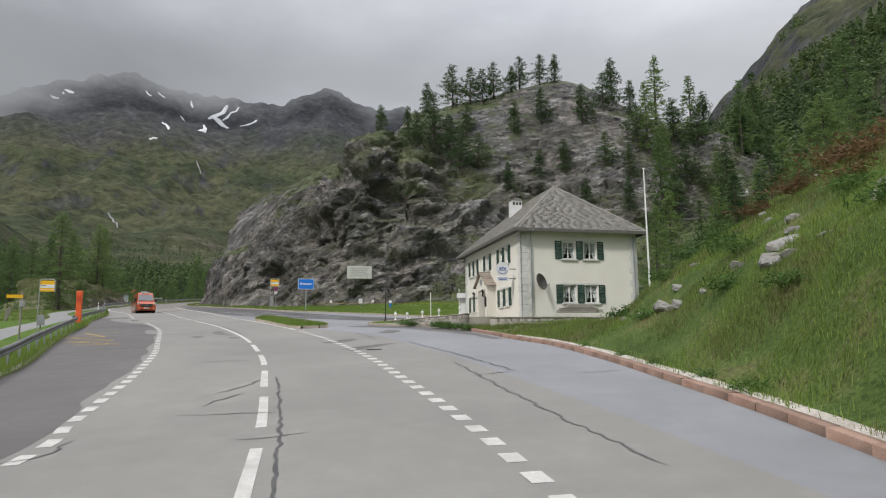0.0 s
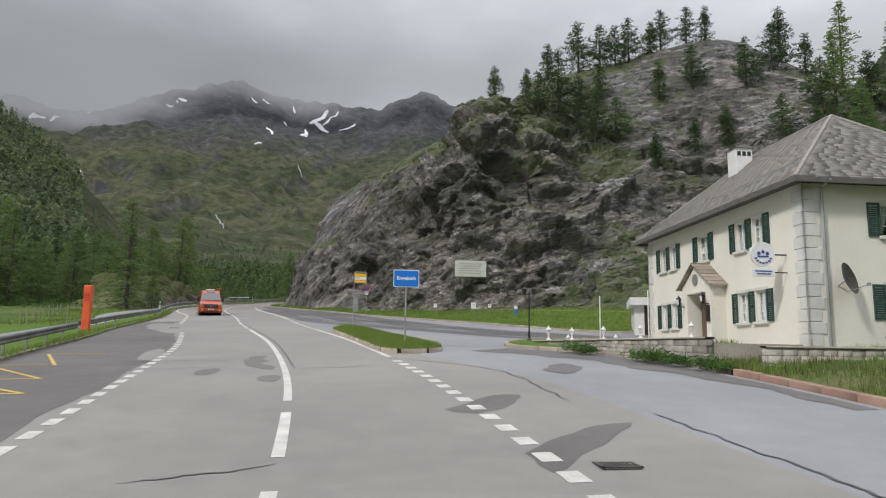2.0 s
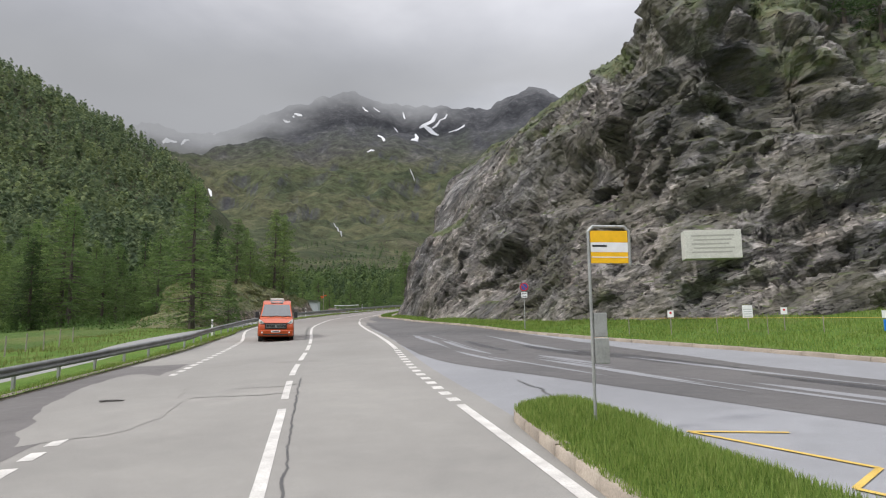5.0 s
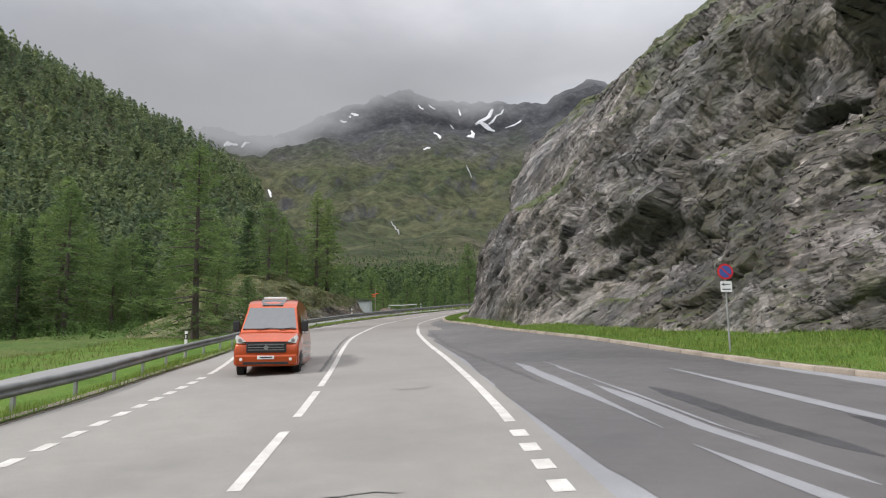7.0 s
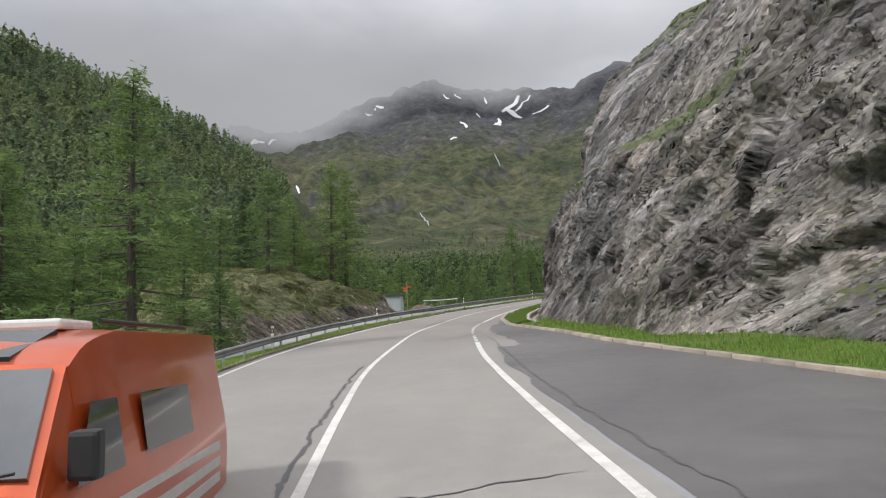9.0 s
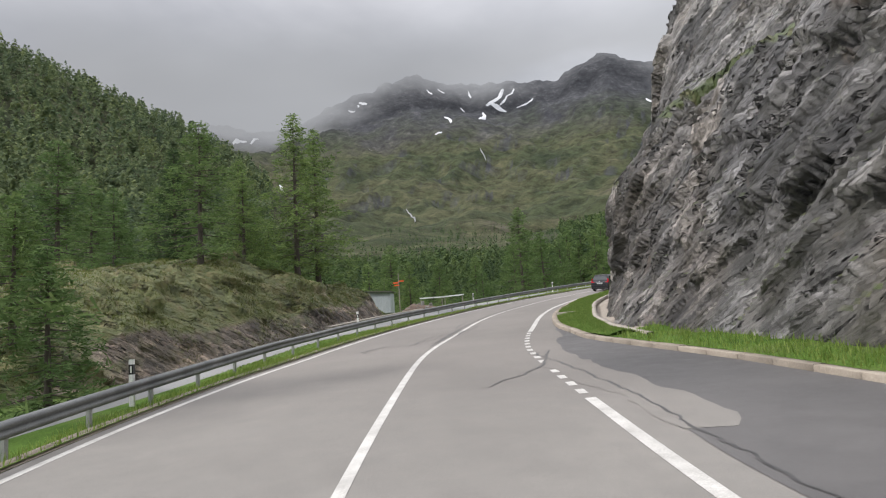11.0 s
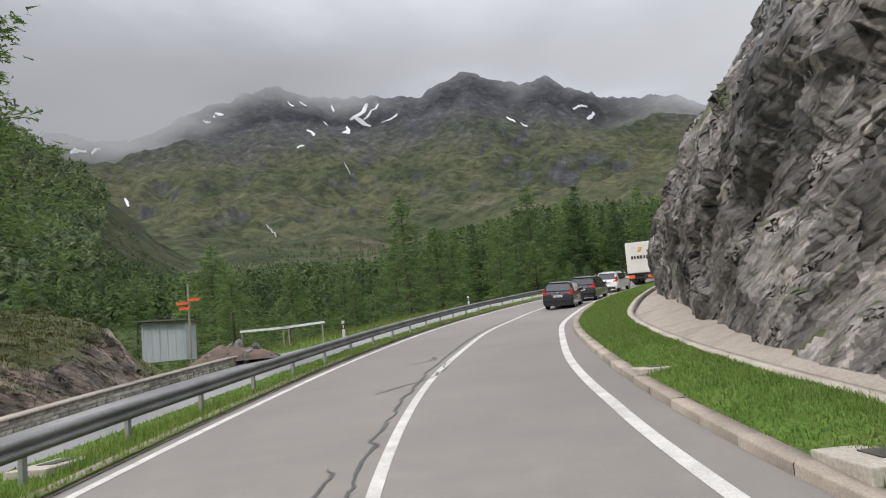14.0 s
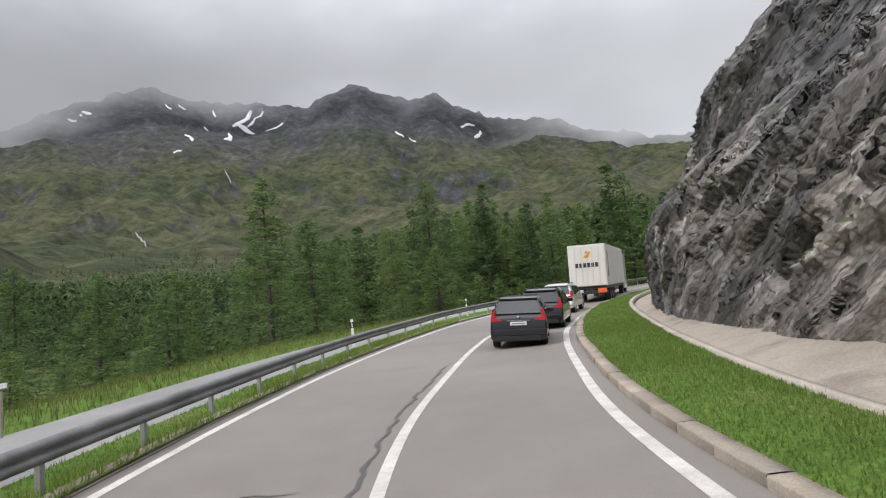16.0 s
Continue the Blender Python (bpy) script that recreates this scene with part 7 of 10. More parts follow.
def garden_lamp(x, y, z):
    e = thing("garden_lamp", "small white lantern lamp standing on the terrace wall", "lamp", (x, y, z), 0, group="terrace lamps")
    bm = bmesh.new()
    lathe(bm, [(0.11, 0), (0.11, 0.03), (0.045, 0.07), (0.03, 0.2), (0.05, 0.22)], 12)
    part("base", bm, WHITE_PLASTIC, e)
    bm = bmesh.new()
    lathe(bm, [(0.05, 0.22), (0.10, 0.42)], 6)
    part("glass", bm, LAMPGLASS, e)
    bm = bmesh.new()
    for k in range(6):
        a = k * math.pi / 3
        cyl(bm, (0.052 * math.cos(a), 0.052 * math.sin(a), 0.22), (0.102 * math.cos(a), 0.102 * math.sin(a), 0.42), 0.008, seg=5)
    lathe(bm, [(0.13, 0.42), (0.12, 0.45), (0.035, 0.55), (0.02, 0.6), (0.0, 0.63)], 6)
    part("cap", bm, WHITE_PLASTIC, e)
    return e


lamp0 = None
for p in ((-3.29, 48.27), (-2.37, 46.73), (-1.28, 44.9), (-0.18, 43.06), (1.09, 40.92)):
    if lamp0 is None:
        lamp0 = garden_lamp(p[0], p[1], TZ + 0.06)
    else:
        copy_thing(lamp0, pose(p[0], p[1], TZ + 0.06) @ Matrix.Scale(0.8, 4))
for x, y in ((-2.4, 50.2), (-0.4, 49.2)):
    copy_thing(lamp0, pose(x, y, TZ - 0.12) @ Matrix.Scale(0.8, 4))


# twin-headed lamp post at the wall's end
lp = thing("lamp_post", "black twin-headed lantern post at the end of the terrace wall", "lamp post", (-4.15, 50.1, plane(50.1)))
bm = bmesh.new()
lathe(bm, [(0.11, 0), (0.11, 0.12), (0.06, 0.2), (0.05, 0.5), (0.035, 0.55), (0.03, 2.3), (0.0, 2.32)], 12)
cyl(bm, (-0.22, 0, 2.2), (0.22, 0, 2.2), 0.02, seg=8)
part("post", bm, BLACK_METAL, lp)
for sx in (-0.22, 0.22):
    bm = bmesh.new()
    lathe(bm, [(0.04, 2.2), (0.08, 2.24), (0.1, 2.42), (0.12, 2.43), (0.02, 2.52), (0, 2.55)], 6, Matrix.Translation((sx, 0, 0)))
    part("lantern", bm, BLACK_METAL, lp)
# poles of the terrace awning
for x, y, h in ((-0.9, 51.2, 2.3), (1.2, 50.6, 2.5), (3.0, 50.0, 2.2)):
    e = thing("awning_pole", "thin white metal pole on the terrace", "pole", (x, y, TZ - 0.12), group="terrace poles")
    bm = bmesh.new()
    cyl(bm, (0, 0, 0), (0, 0, h), 0.028, seg=10)
    cyl(bm, (0, 0, 0), (0, 0, 0.02), 0.09, seg=12)
    ball(bm, (0, 0, h), 0.032, 8)
    part("shaft", bm, FRAME, e)
# flagpole on the bank
fp = (10.54, 34.66)
fz = float(ground_height(np.array([fp[0]]), np.array([fp[1]]), cut=False)[0])
e = thing("flagpole", "tall thin white flagpole on the grassy bank", "flagpole", (*fp, fz - 0.3))
bm = bmesh.new()
cyl(bm, (0, 0, 0), (0, 0, 11.75 - fz), 0.055, 0.03, 10)
ball(bm, (0, 0, 11.78 - fz), 0.06, 8)
part("pole", bm, FRAME, e)
bm = bmesh.new()
cyl(bm, (0, 0, 0.2), (0, 0, 0.5), 0.09, seg=12)
part("socket", bm, ZINC, e)
# stack of slabs and boards in front of the house
stack = thing("slab_stack", "stack of old stone slabs against the house wall", "stone stack", (8.2, 41.2, 4.5), 15)
rs = random.Random(9)
for k in range(5):
    bm = bmesh.new()
    w = 1.4 - k * 0.15
    box(bm, -w + rs.uniform(-0.1, 0.1), w + rs.uniform(-0.1, 0.1), -0.3, 0.25, k * 0.09, k * 0.09 + 0.075, 0.015)
    part("stone_slab", bm, STONE, stack)

# ---- signs and roadside things ----
ORANGE = surface("orange_enamel", (0.72, 0.10, 0.025), (0.80, 0.14, 0.04), 3, 40, 0.45, 0.05, grain=0.08)
SIGN_YELLOW = plain("sign_yellow", (0.85, 0.48, 0.01), 0.4)
SIGN_BLUE_BRIGHT = plain("sign_blue_bright", (0.01, 0.17, 0.62), 0.35)
SIGN_RED = plain("sign_red", (0.55, 0.02, 0.03), 0.4)
OLD_WOOD = surface("grey_wood", (0.22, 0.20, 0.17), (0.36, 0.33, 0.28), 2, 30, 0.85, 0.4, stretch=(5, 5, 0.8))
PALE_STONE = surface("pale_plaque_stone", (0.50, 0.50, 0.46), (0.60, 0.60, 0.55), 1.5, 20, 0.85, 0.2)
MARBLE_TEXT = plain("faded_engraving", (0.36, 0.36, 0.33), 0.9)


def rounded_plate(bm, w, h, y0, y1, z, r=0.05, x=0.0):
    pts = []
    for cx, cz, a0 in ((w / 2 - r, h / 2 - r, 0), (-w / 2 + r, h / 2 - r, 90), (-w / 2 + r, -h / 2 + r, 180), (w / 2 - r, -h / 2 + r, 270)):
        for k in range(5):
            a = radians(a0 + k * 22.5)
            pts.append((x + cx + r * math.cos(a), z + cz + r * math.sin(a)))
    return extrude_poly(bm, pts, "y", y0, y1)


def text_mesh(body, size, material, parent, name, loc, bold=0.0):
    cu = bpy.data.curves.new(name, "FONT")
    cu.body, cu.size, cu.align_x, cu.align_y, cu.extrude, cu.offset = body, size, "CENTER", "CENTER", 0.003, bold
    tmp = bpy.data.objects.new("tmp", cu)
    scene.collection.objects.link(tmp)
    bpy.context.view_layer.update()
    me = bpy.data.meshes.new_from_object(tmp.evaluated_get(bpy.context.evaluated_depsgraph_get()))
    bpy.data.objects.remove(tmp)
    me.name = name
    me.materials.clear()
    me.materials.append(material)
    ob = link_part(name, me, parent)
    ob.matrix_local = pose(*loc, 90, 0, 0)
    return ob


# place-name sign on the island
px, py = -9.0, 45.6
e = thing("place_sign", "blue place-name sign with white letters on a steel post", "road sign", (px, py, plane(py, 0.2)), 15)
bm = bmesh.new()
rounded_plate(bm, 1.04, 0.70, -0.045, -0.025, 2.62, 0.06)
part("rim", bm, SIGN_WHITE, e)
bm = bmesh.new()
rounded_plate(bm, 0.985, 0.645, -0.052, -0.045, 2.62, 0.045)
face = part("panel", bm, SIGN_BLUE_BRIGHT, e, "bright blue enamelled panel")
text_mesh("Engeloch", 0.215, SIGN_WHITE, face, "lettering", (0, -0.055, 2.63), 0.004)
bm = bmesh.new()
box(bm, -0.53, 0.53, -0.03, -0.015, 2.28, 2.32)
box(bm, -0.53, 0.53, -0.03, -0.015, 2.94, 2.985)
part("back_frame", bm, STEEL, e)
bm = bmesh.new()
cyl(bm, (0, 0, -0.3), (0, 0, 2.9), 0.035, seg=12)
part("post", bm, STEEL, e)


def bus_stop(x, y, base, rz, height=3.1, timetable=True):
    e = thing("bus_stop_sign", "yellow and white bus stop panel in a bent steel tube frame", "bus stop sign", (x, y, base), rz, group="bus stop signs")
    bm = bmesh.new()
    w = 0.34
    pts = [(-w, 0, -0.3), (-w, 0, height - 0.08), (-w + 0.08, 0, height), (w - 0.08, 0, height), (w, 0, height - 0.08), (w, 0, height - 0.62)]
    for a, b in zip(pts, pts[1:]):
        cyl(bm, a, b, 0.025, seg=10)
        ball(bm, b, 0.025, 8)
    part("tube_frame", bm, STEEL, e)
    for nm, z0, z1, m in (("yellow_panel", height - 0.26, height - 0.07, SIGN_YELLOW), ("white_panel", height - 0.42, height - 0.262, SIGN_WHITE), ("yellow_panel", height - 0.60, height - 0.422, SIGN_YELLOW)):
        bm = bmesh.new()
        box(bm, -w + 0.03, w - 0.03, -0.015, 0.015, z0, z1)
        p = part(nm, bm, m, e)
        if nm == "white_panel":
            bm = bmesh.new()
            box(bm, -w + 0.06, -w + 0.3, -0.018, -0.015, z0 + 0.085, z0 + 0.115)
            part("lettering_bar", bm, BLACK_METAL, p)
        if nm == "yellow_panel" and z0 < height - 0.5:
            bm = bmesh.new()
            box(bm, -w + 0.03, w - 0.03, -0.018, -0.015, z0 + 0.09, z0 + 0.105)
            part("stripe", bm, SIGN_WHITE, p)
    if timetable:
        bm = bmesh.new()
        box(bm, -w + 0.03, -w + 0.26, -0.05, 0.03, 0.95, 1.35, 0.01)
        box(bm, -w + 0.03, -w + 0.24, -0.045, 0.02, 1.37, 1.75, 0.01)
        part("timetable_case", bm, STEEL, e, "grey metal timetable cases")
    return e


bus_stop(-13.55, 55.35, plane(55.35, 0.22), 24, 3.15)
bus_stop(-19.2, 33.6, plane(33.6, 0.2), 15, 2.9, False)

# orange emergency pillar between the two rails
e = thing("emergency_pillar", "orange enamelled roadside emergency call pillar", "emergency pillar", (-27.2, 51.5, plane(51.5, 0.22)), 14)
bm = bmesh.new()
box(bm, -0.19, 0.19, -0.14, 0.14, 0, 2.0, 0.035)
part("body", bm, ORANGE, e)
bm = bmesh.new()
box(bm, -0.21, 0.21, -0.17, 0.16, 1.92, 2.35, 0.07)
part("head", bm, ORANGE, e, "rounded orange hood")
bm = bmesh.new()
for z in (1.55, 1.68, 1.8):
    box(bm, -0.13, 0.13, -0.16, -0.138, z, z + 0.06, 0.01)
part("panel", bm, SIGN_RED, e)

# small posts and hiking sign beside the meadow
for x, y, h, s in ((-17.5, 28.9, 2.0, 1), (-36.5, 62.5, 1.3, 0)):
    e = thing("marker_post", "thin wooden post beside the meadow path", "post", (x, y, plane(y, 0.0)), 20, group="marker posts")
    bm = bmesh.new()
    cyl(bm, (0, 0, -0.2), (0, 0, h + 0.5 * s), 0.04, seg=8)
    part("shaft", bm, OLD_WOOD, e)
    if s:
        bm = bmesh.new()
        box(bm, -0.55, 0.05, -0.06, -0.04, h + 0.22, h + 0.36)
        part("arm", bm, SIGN_YELLOW, e, "yellow hiking arrow")
        bm = bmesh.new()
        box(bm, -0.06, 0.14, -0.1, 0.05, h - 0.15, h + 0.1, 0.01)
        part("box", bm, STEEL, e)
# waste bin standing at the bus stop pole
e = thing("letter_box", "grey metal waste bin on a post", "letter box", (-19.6, 33.9, plane(33.9, 0)), 20)
bm = bmesh.new()
cyl(bm, (0, 0, -0.2), (0, 0, 1.0), 0.03, seg=8)
part("shaft", bm, OLD_WOOD, e)
bm = bmesh.new()
box(bm, -0.16, 0.16, -0.12, 0.12, 0.85, 1.35, 0.02)
part("case", bm, ZINC, e)
fence0 = None
for k in range(9):
    x, y = -38.5 - 1.6 * k, 60.5 + 2.6 * k
    if fence0 is None:
        fence0 = thing("fence_post", "weathered wooden pasture fence post", "fence post", (x, y, plane(y, -0.1)), 0, group="pasture fence posts")
        bm = bmesh.new()
        cyl(bm, (0, 0, -0.3), (0, 0, 1.15), 0.045, 0.035, 8)
        part("stake", bm, OLD_WOOD, fence0)
    else:
        copy_thing(fence0, pose(x, y, plane(y, -0.1), 2 * math.sin(k * 5), 2 * math.cos(k * 3), k * 40))

# no-parking sign at the cliff verge
e = thing("no_parking_sign", "round no-parking sign with a white arrow plate on a thin post", "road sign", (-20.75, 84.4, plane(84.4, 0.13)), 24)
bm = bmesh.new()
cyl(bm, (0, 0, -0.2), (0, 0, 2.75), 0.03, seg=10)
part("post", bm, STEEL, e)
bm = bmesh.new()
cyl(bm, (0, -0.03, 2.5), (0, -0.05, 2.5), 0.25, seg=28)
disc = part("disc", bm, SIGN_RED, e, "red rim")
bm = bmesh.new()
cyl(bm, (0, -0.05, 2.5), (0, -0.056, 2.5), 0.19, seg=28)
part("field", bm, SIGN_BLUE, disc)
bm = bmesh.new()
box(bm, -0.19, 0.19, -0.060, -0.056, 2.48, 2.52, 0, Matrix.Translation((0, 0, 2.5)) @ Matrix.Rotation(radians(45), 4, "Y") @ Matrix.Translation((0, 0, -2.5)))
part("slash", bm, SIGN_RED, disc)
bm = bmesh.new()
rounded_plate(bm, 0.36, 0.34, -0.05, -0.03, 2.03, 0.03)
pl2 = part("arrow_plate", bm, SIGN_WHITE, e)
bm = bmesh.new()
box(bm, -0.12, 0.13, -0.055, -0.05, 2.085, 2.11)
extrude_poly(bm, [(-0.15, 2.098), (-0.07, 2.15), (-0.07, 2.045)], "y", -0.055, -0.05)
box(bm, -0.13, 0.13, -0.055, -0.05, 1.93, 1.96)
part("arrow", bm, BLACK_METAL, pl2)

# small notices on the lawn
for x, y, kind_ in ((-12.6, 76.3, 0), (-9.4, 76.9, 1), (-8.0, 76.6, 0), (-5.6, 71.3, 2)):
    lab = ("small white notice with a red disc on a stake", "plain white notice board on a stake", "small blue and white marker board on a stake")[kind_]
    e = thing("lawn_notice", lab, "notice", (x, y, plane(y, 0.15)), 10, group="lawn notices")
    bm = bmesh.new()
    cyl(bm, (0, 0, -0.3), (0, 0, 0.9), 0.02, seg=8)
    part("stake", bm, OLD_WOOD, e)
    bm = bmesh.new()
    w, h = ((0.26, 0.30), (0.42, 0.54), (0.26, 0.26))[kind_]
    box(bm, -w / 2, w / 2, -0.04, -0.02, 0.98 - h / 2, 0.98 + h / 2)
    board = part("board", bm, SIGN_WHITE, e)
    bm = bmesh.new()
    if kind_ == 0:
        cyl(bm, (0, -0.04, 1.02), (0, -0.046, 1.02), 0.05, seg=14)
        part("disc", bm, SIGN_RED, board)
    elif kind_ == 1:
        for k in range(4):
            box(bm, -0.17, 0.17, -0.044, -0.04, 0.76 + k * 0.1, 0.785 + k * 0.1)
        part("lettering_bar", bm, ZINC, board)
    else:
        box(bm, -0.10, 0.10, -0.04, -0.02, 0.42, 0.80)
        b2 = part("blue_board", bm, SIGN_BLUE_BRIGHT, e)
lawn0 = None
for k in range(11):
    x, y = -14.5 + 1.9 * k, 78.2 - 0.9 * k
    if lawn0 is None:
        lawn0 = thing("lawn_stake", "thin fence stake at the lawn edge", "fence stake", (x, y, plane(y, 0.12)), 0, group="lawn fence stakes")
        bm = bmesh.new()
        cyl(bm, (0, 0, -0.3), (0, 0, 0.85), 0.018, seg=6)
        part("stake", bm, OLD_WOOD, lawn0)
    else:
        copy_thing(lawn0, pose(x, y, plane(y, 0.12)))
bm = bmesh.new()
for k in range(10):
    a, b = (-14.5 + 1.9 * k, 78.2 - 0.9 * k), (-12.6 + 1.9 * k, 77.3 - 0.9 * k)
    cyl(bm, (*a, plane(a[1], 0.9)), (*b, plane(b[1], 0.9)), 0.008, seg=5)
cord_thing = thing("boundary_rope", "thin yellowish cord strung along the lawn stakes", "cord")
part("cord", bm, YELLOW, cord_thing)

# plaque on the cliff
pq = thing("rock_plaque", "large pale rectangular stone plaque fixed to the cliff face", "plaque", (-10.25, 82.6, 11.72), 12)
bm = bmesh.new()
box(bm, -1.46, 1.46, -0.06, 0.7, -0.76, 0.76, 0.03)
part("slab", bm, PALE_STONE, pq)
bm = bmesh.new()
for k in range(5):
    box(bm, -1.1 + 0.1 * (k % 2), 1.1 - 0.15 * (k % 3), -0.066, -0.06, 0.42 - k * 0.22, 0.5 - k * 0.22)
part("lettering_bar", bm, MARBLE_TEXT, pq)

# shed, finger post and wooden barrier at the lower path
SHED = surface("pale_blue_grey_boards", (0.36, 0.39, 0.42), (0.46, 0.49, 0.52), 1.0, 20, 0.8, 0.3, stretch=(6, 6, 0.6))
sz = plane(150.6, -0.2)
shed = thing("shed", "small pale grey wooden shed with a low lean-to roof", "shed", (-71.6, 151.5, 13.3), 18)
bm = bmesh.new()
extrude_poly(bm, [(-1.1, 0), (1.1, 0), (1.1, 2.0), (-1.1, 2.1)], "y", 0, 2.0)
part("wall", bm, SHED, shed)
bm = bmesh.new()
extrude_poly(bm, [(-1.3, 2.12), (1.25, 2.0), (1.25, 2.07), (-1.3, 2.19)], "y", -0.25, 2.25)
part("roof", bm, FASCIA, shed)
for k in range(6):
    bm = bmesh.new()
    box(bm, -1.02 + k * 0.4, -1.0 + k * 0.4, -0.015, 0.0, 0.02, 2.06)
    part("batten", bm, SHED, shed)
e = thing("finger_post", "wooden finger post with small orange hiking arrows", "signpost", (-66.5, 146.1, plane(146.1, -0.3)), 10)
bm = bmesh.new()
cyl(bm, (0, 0, -0.8), (0, 0, 3.9), 0.05, 0.04, 8)
part("post", bm, OLD_WOOD, e)
for z, a, b in ((3.0, -0.5, -0.05), (3.12, 0.05, 0.45), (2.78, -0.4, 0.0)):
    bm = bmesh.new()
    extrude_poly(bm, [(a, z), (b, z), (b + 0.1, z + 0.06), (b, z + 0.12), (a, z + 0.12)], "y", -0.065, -0.045)
    part("arrow", bm, ORANGE, e)
bar = thing("wooden_barrier", "pale wooden rail barrier on thin posts beside the path", "barrier", (-65.1, 151.8, plane(151.8, 0.10)), 23.7)
for x in (-1.95, 0.05, 0.32, 1.98):
    bm = bmesh.new()
    cyl(bm, (x, 0, -0.5), (x, 0, 0.95), 0.035, seg=8)
    part("post", bm, OLD_WOOD, bar)
for x0, x1, z0, z1 in ((-2.03, 0.35, 0.9, 0.90), (-0.05, 2.1, 0.90, 1.0)):
    bm = bmesh.new()
    extrude_poly(bm, [(x0, z0), (x1, z1), (x1, z1 + 0.11), (x0, z0 + 0.11)], "y", -0.05, 0.02)
    part("rail", bm, SIGN_WHITE, bar, "pale peeled rail")

# low stone wall along the path below the mound
stone_wall("path_wall", "low rough stone retaining wall beside the footpath", offset(pl[(pl[:, 1] > 129) & (pl[:, 1] < 148)], -1.45) @ np.eye(2), lambda y: plane(y, -0.15), lambda y: plane(y, 0.30), 0.35)

# ---- vehicles ----
def finer(a, k=3):
    """Rounds a row of sections: Catmull-Rom between the entries of the first axis."""
    p = np.concatenate([2 * a[:1] - a[1:2], a, 2 * a[-1:] - a[-2:-1]])
    out = []
    for i in range(1, len(p) - 2):
        for t in np.arange(k) / k:
            q = 0.5 * (2 * p[i] + (p[i + 1] - p[i - 1]) * t + (2 * p[i - 1] - 5 * p[i] + 4 * p[i + 1] - p[i + 2]) * t**2 + (3 * p[i] - p[i - 1] - 3 * p[i + 1] + p[i + 2]) * t**3)
            lo, hi = np.minimum(p[i], p[i + 1]), np.maximum(p[i], p[i + 1])
            out.append(np.clip(q, lo - 0.015, hi + 0.015))
    return np.array(out + [p[-2]])


def loft(stations):
    """Skins cross sections (each a y and a ring of (x, z) for the right half), rounded, mirrored into a body."""
    a = np.array([[(x, y, z) for x, z in half] for y, half in stations])
    a = finer(a, 3)
    a = np.swapaxes(finer(np.swapaxes(a, 0, 1), 3), 0, 1)
    bm = bmesh.new()
    rings = []
    for half in a:
        ring = [tuple(p) for p in half] + [(-p[0], p[1], p[2]) for p in half[::-1]]
        rings.append([bm.verts.new(p) for p in ring])
    n = len(rings[0])
    for p, q in zip(rings, rings[1:]):
        for k in range(n):
            bm.faces.new((p[k], p[(k + 1) % n], q[(k + 1) % n], q[k]))
    bm.faces.new(rings[0][::-1])
    bm.faces.new(rings[-1])
    bmesh.ops.recalc_face_normals(bm, faces=bm.faces)
    return bm


def paint(name, c, metal=0.0):
    m, ns, ls, bs = nodes_of(name)
    tc = ns.new("ShaderNodeTexCoord").outputs["Object"]
    n = noise_tex(ns, ls, 3.0, 4, 0.6, tc)
    r = ramp(ns, [(0.3, tuple(v * 0.9 for v in c)), (0.7, c)])
    ls.new(n.outputs["Fac"], r.inputs[0])
    ls.new(r.outputs[0], bs.inputs["Base Color"])
    bs.inputs["Roughness"].default_value, bs.inputs["Coat Weight"].default_value, bs.inputs["Coat Roughness"].default_value = 0.28, 0.8, 0.04
    bs.inputs["Specular IOR Level"].default_value, bs.inputs["Metallic"].default_value = 0.4, metal
    if metal:
        bs.inputs["Coat Weight"].default_value = 0.6
    return m


CAR_GLASS = plain("tinted_car_glass", (0.03, 0.034, 0.036), 0.06, 0.0, 0.8, 0.3)
CAR_GLASS_PALE = plain("reflecting_rear_glass", (0.045, 0.05, 0.053), 0.08, 0.0, 0.8, 0.4)
TYRE = surface("tyre_rubber", (0.018, 0.018, 0.018), (0.03, 0.03, 0.03), 6, 60, 0.85, 0.2)
RIM = plain("alloy_rim", (0.42, 0.43, 0.44), 0.3, 0.9)
LIGHT_RED = plain("red_light_lens", (0.55, 0.02, 0.035), 0.15, 0.0, 0.6)
LIGHT_CLEAR = plain("clear_lamp_lens", (0.8, 0.8, 0.78), 0.1, 0.0, 0.7)
PLATE = plain("number_plate", (0.75, 0.75, 0.74), 0.4)


def wheel(parent, x, y, r=0.33, w=0.22):
    bm = bmesh.new()
    lathe(bm, [(r * 0.66, -w / 2), (r * 0.95, -w / 2), (r, -w * 0.3), (r, w * 0.3), (r * 0.95, w / 2), (r * 0.66, w / 2), (r * 0.66, -w / 2)], 24)
    t = part("wheel", bm, TYRE, parent, "black tyre")
    t.matrix_local = pose(x, y, r, 0, 90, 0)
    bm = bmesh.new()
    cyl(bm, (0, 0, -w * 0.42), (0, 0, w * 0.42), r * 0.66, seg=20)
    for k in range(5):
        a = 2 * math.pi * k / 5
        for s in (-1, 1):
            box(bm, 0.06, r * 0.62, -0.025, 0.025, s * w * 0.42 - 0.012, s * w * 0.42 + 0.012, 0, Matrix.Rotation(a, 4, "Z"))
    part("rim", bm, RIM, t)


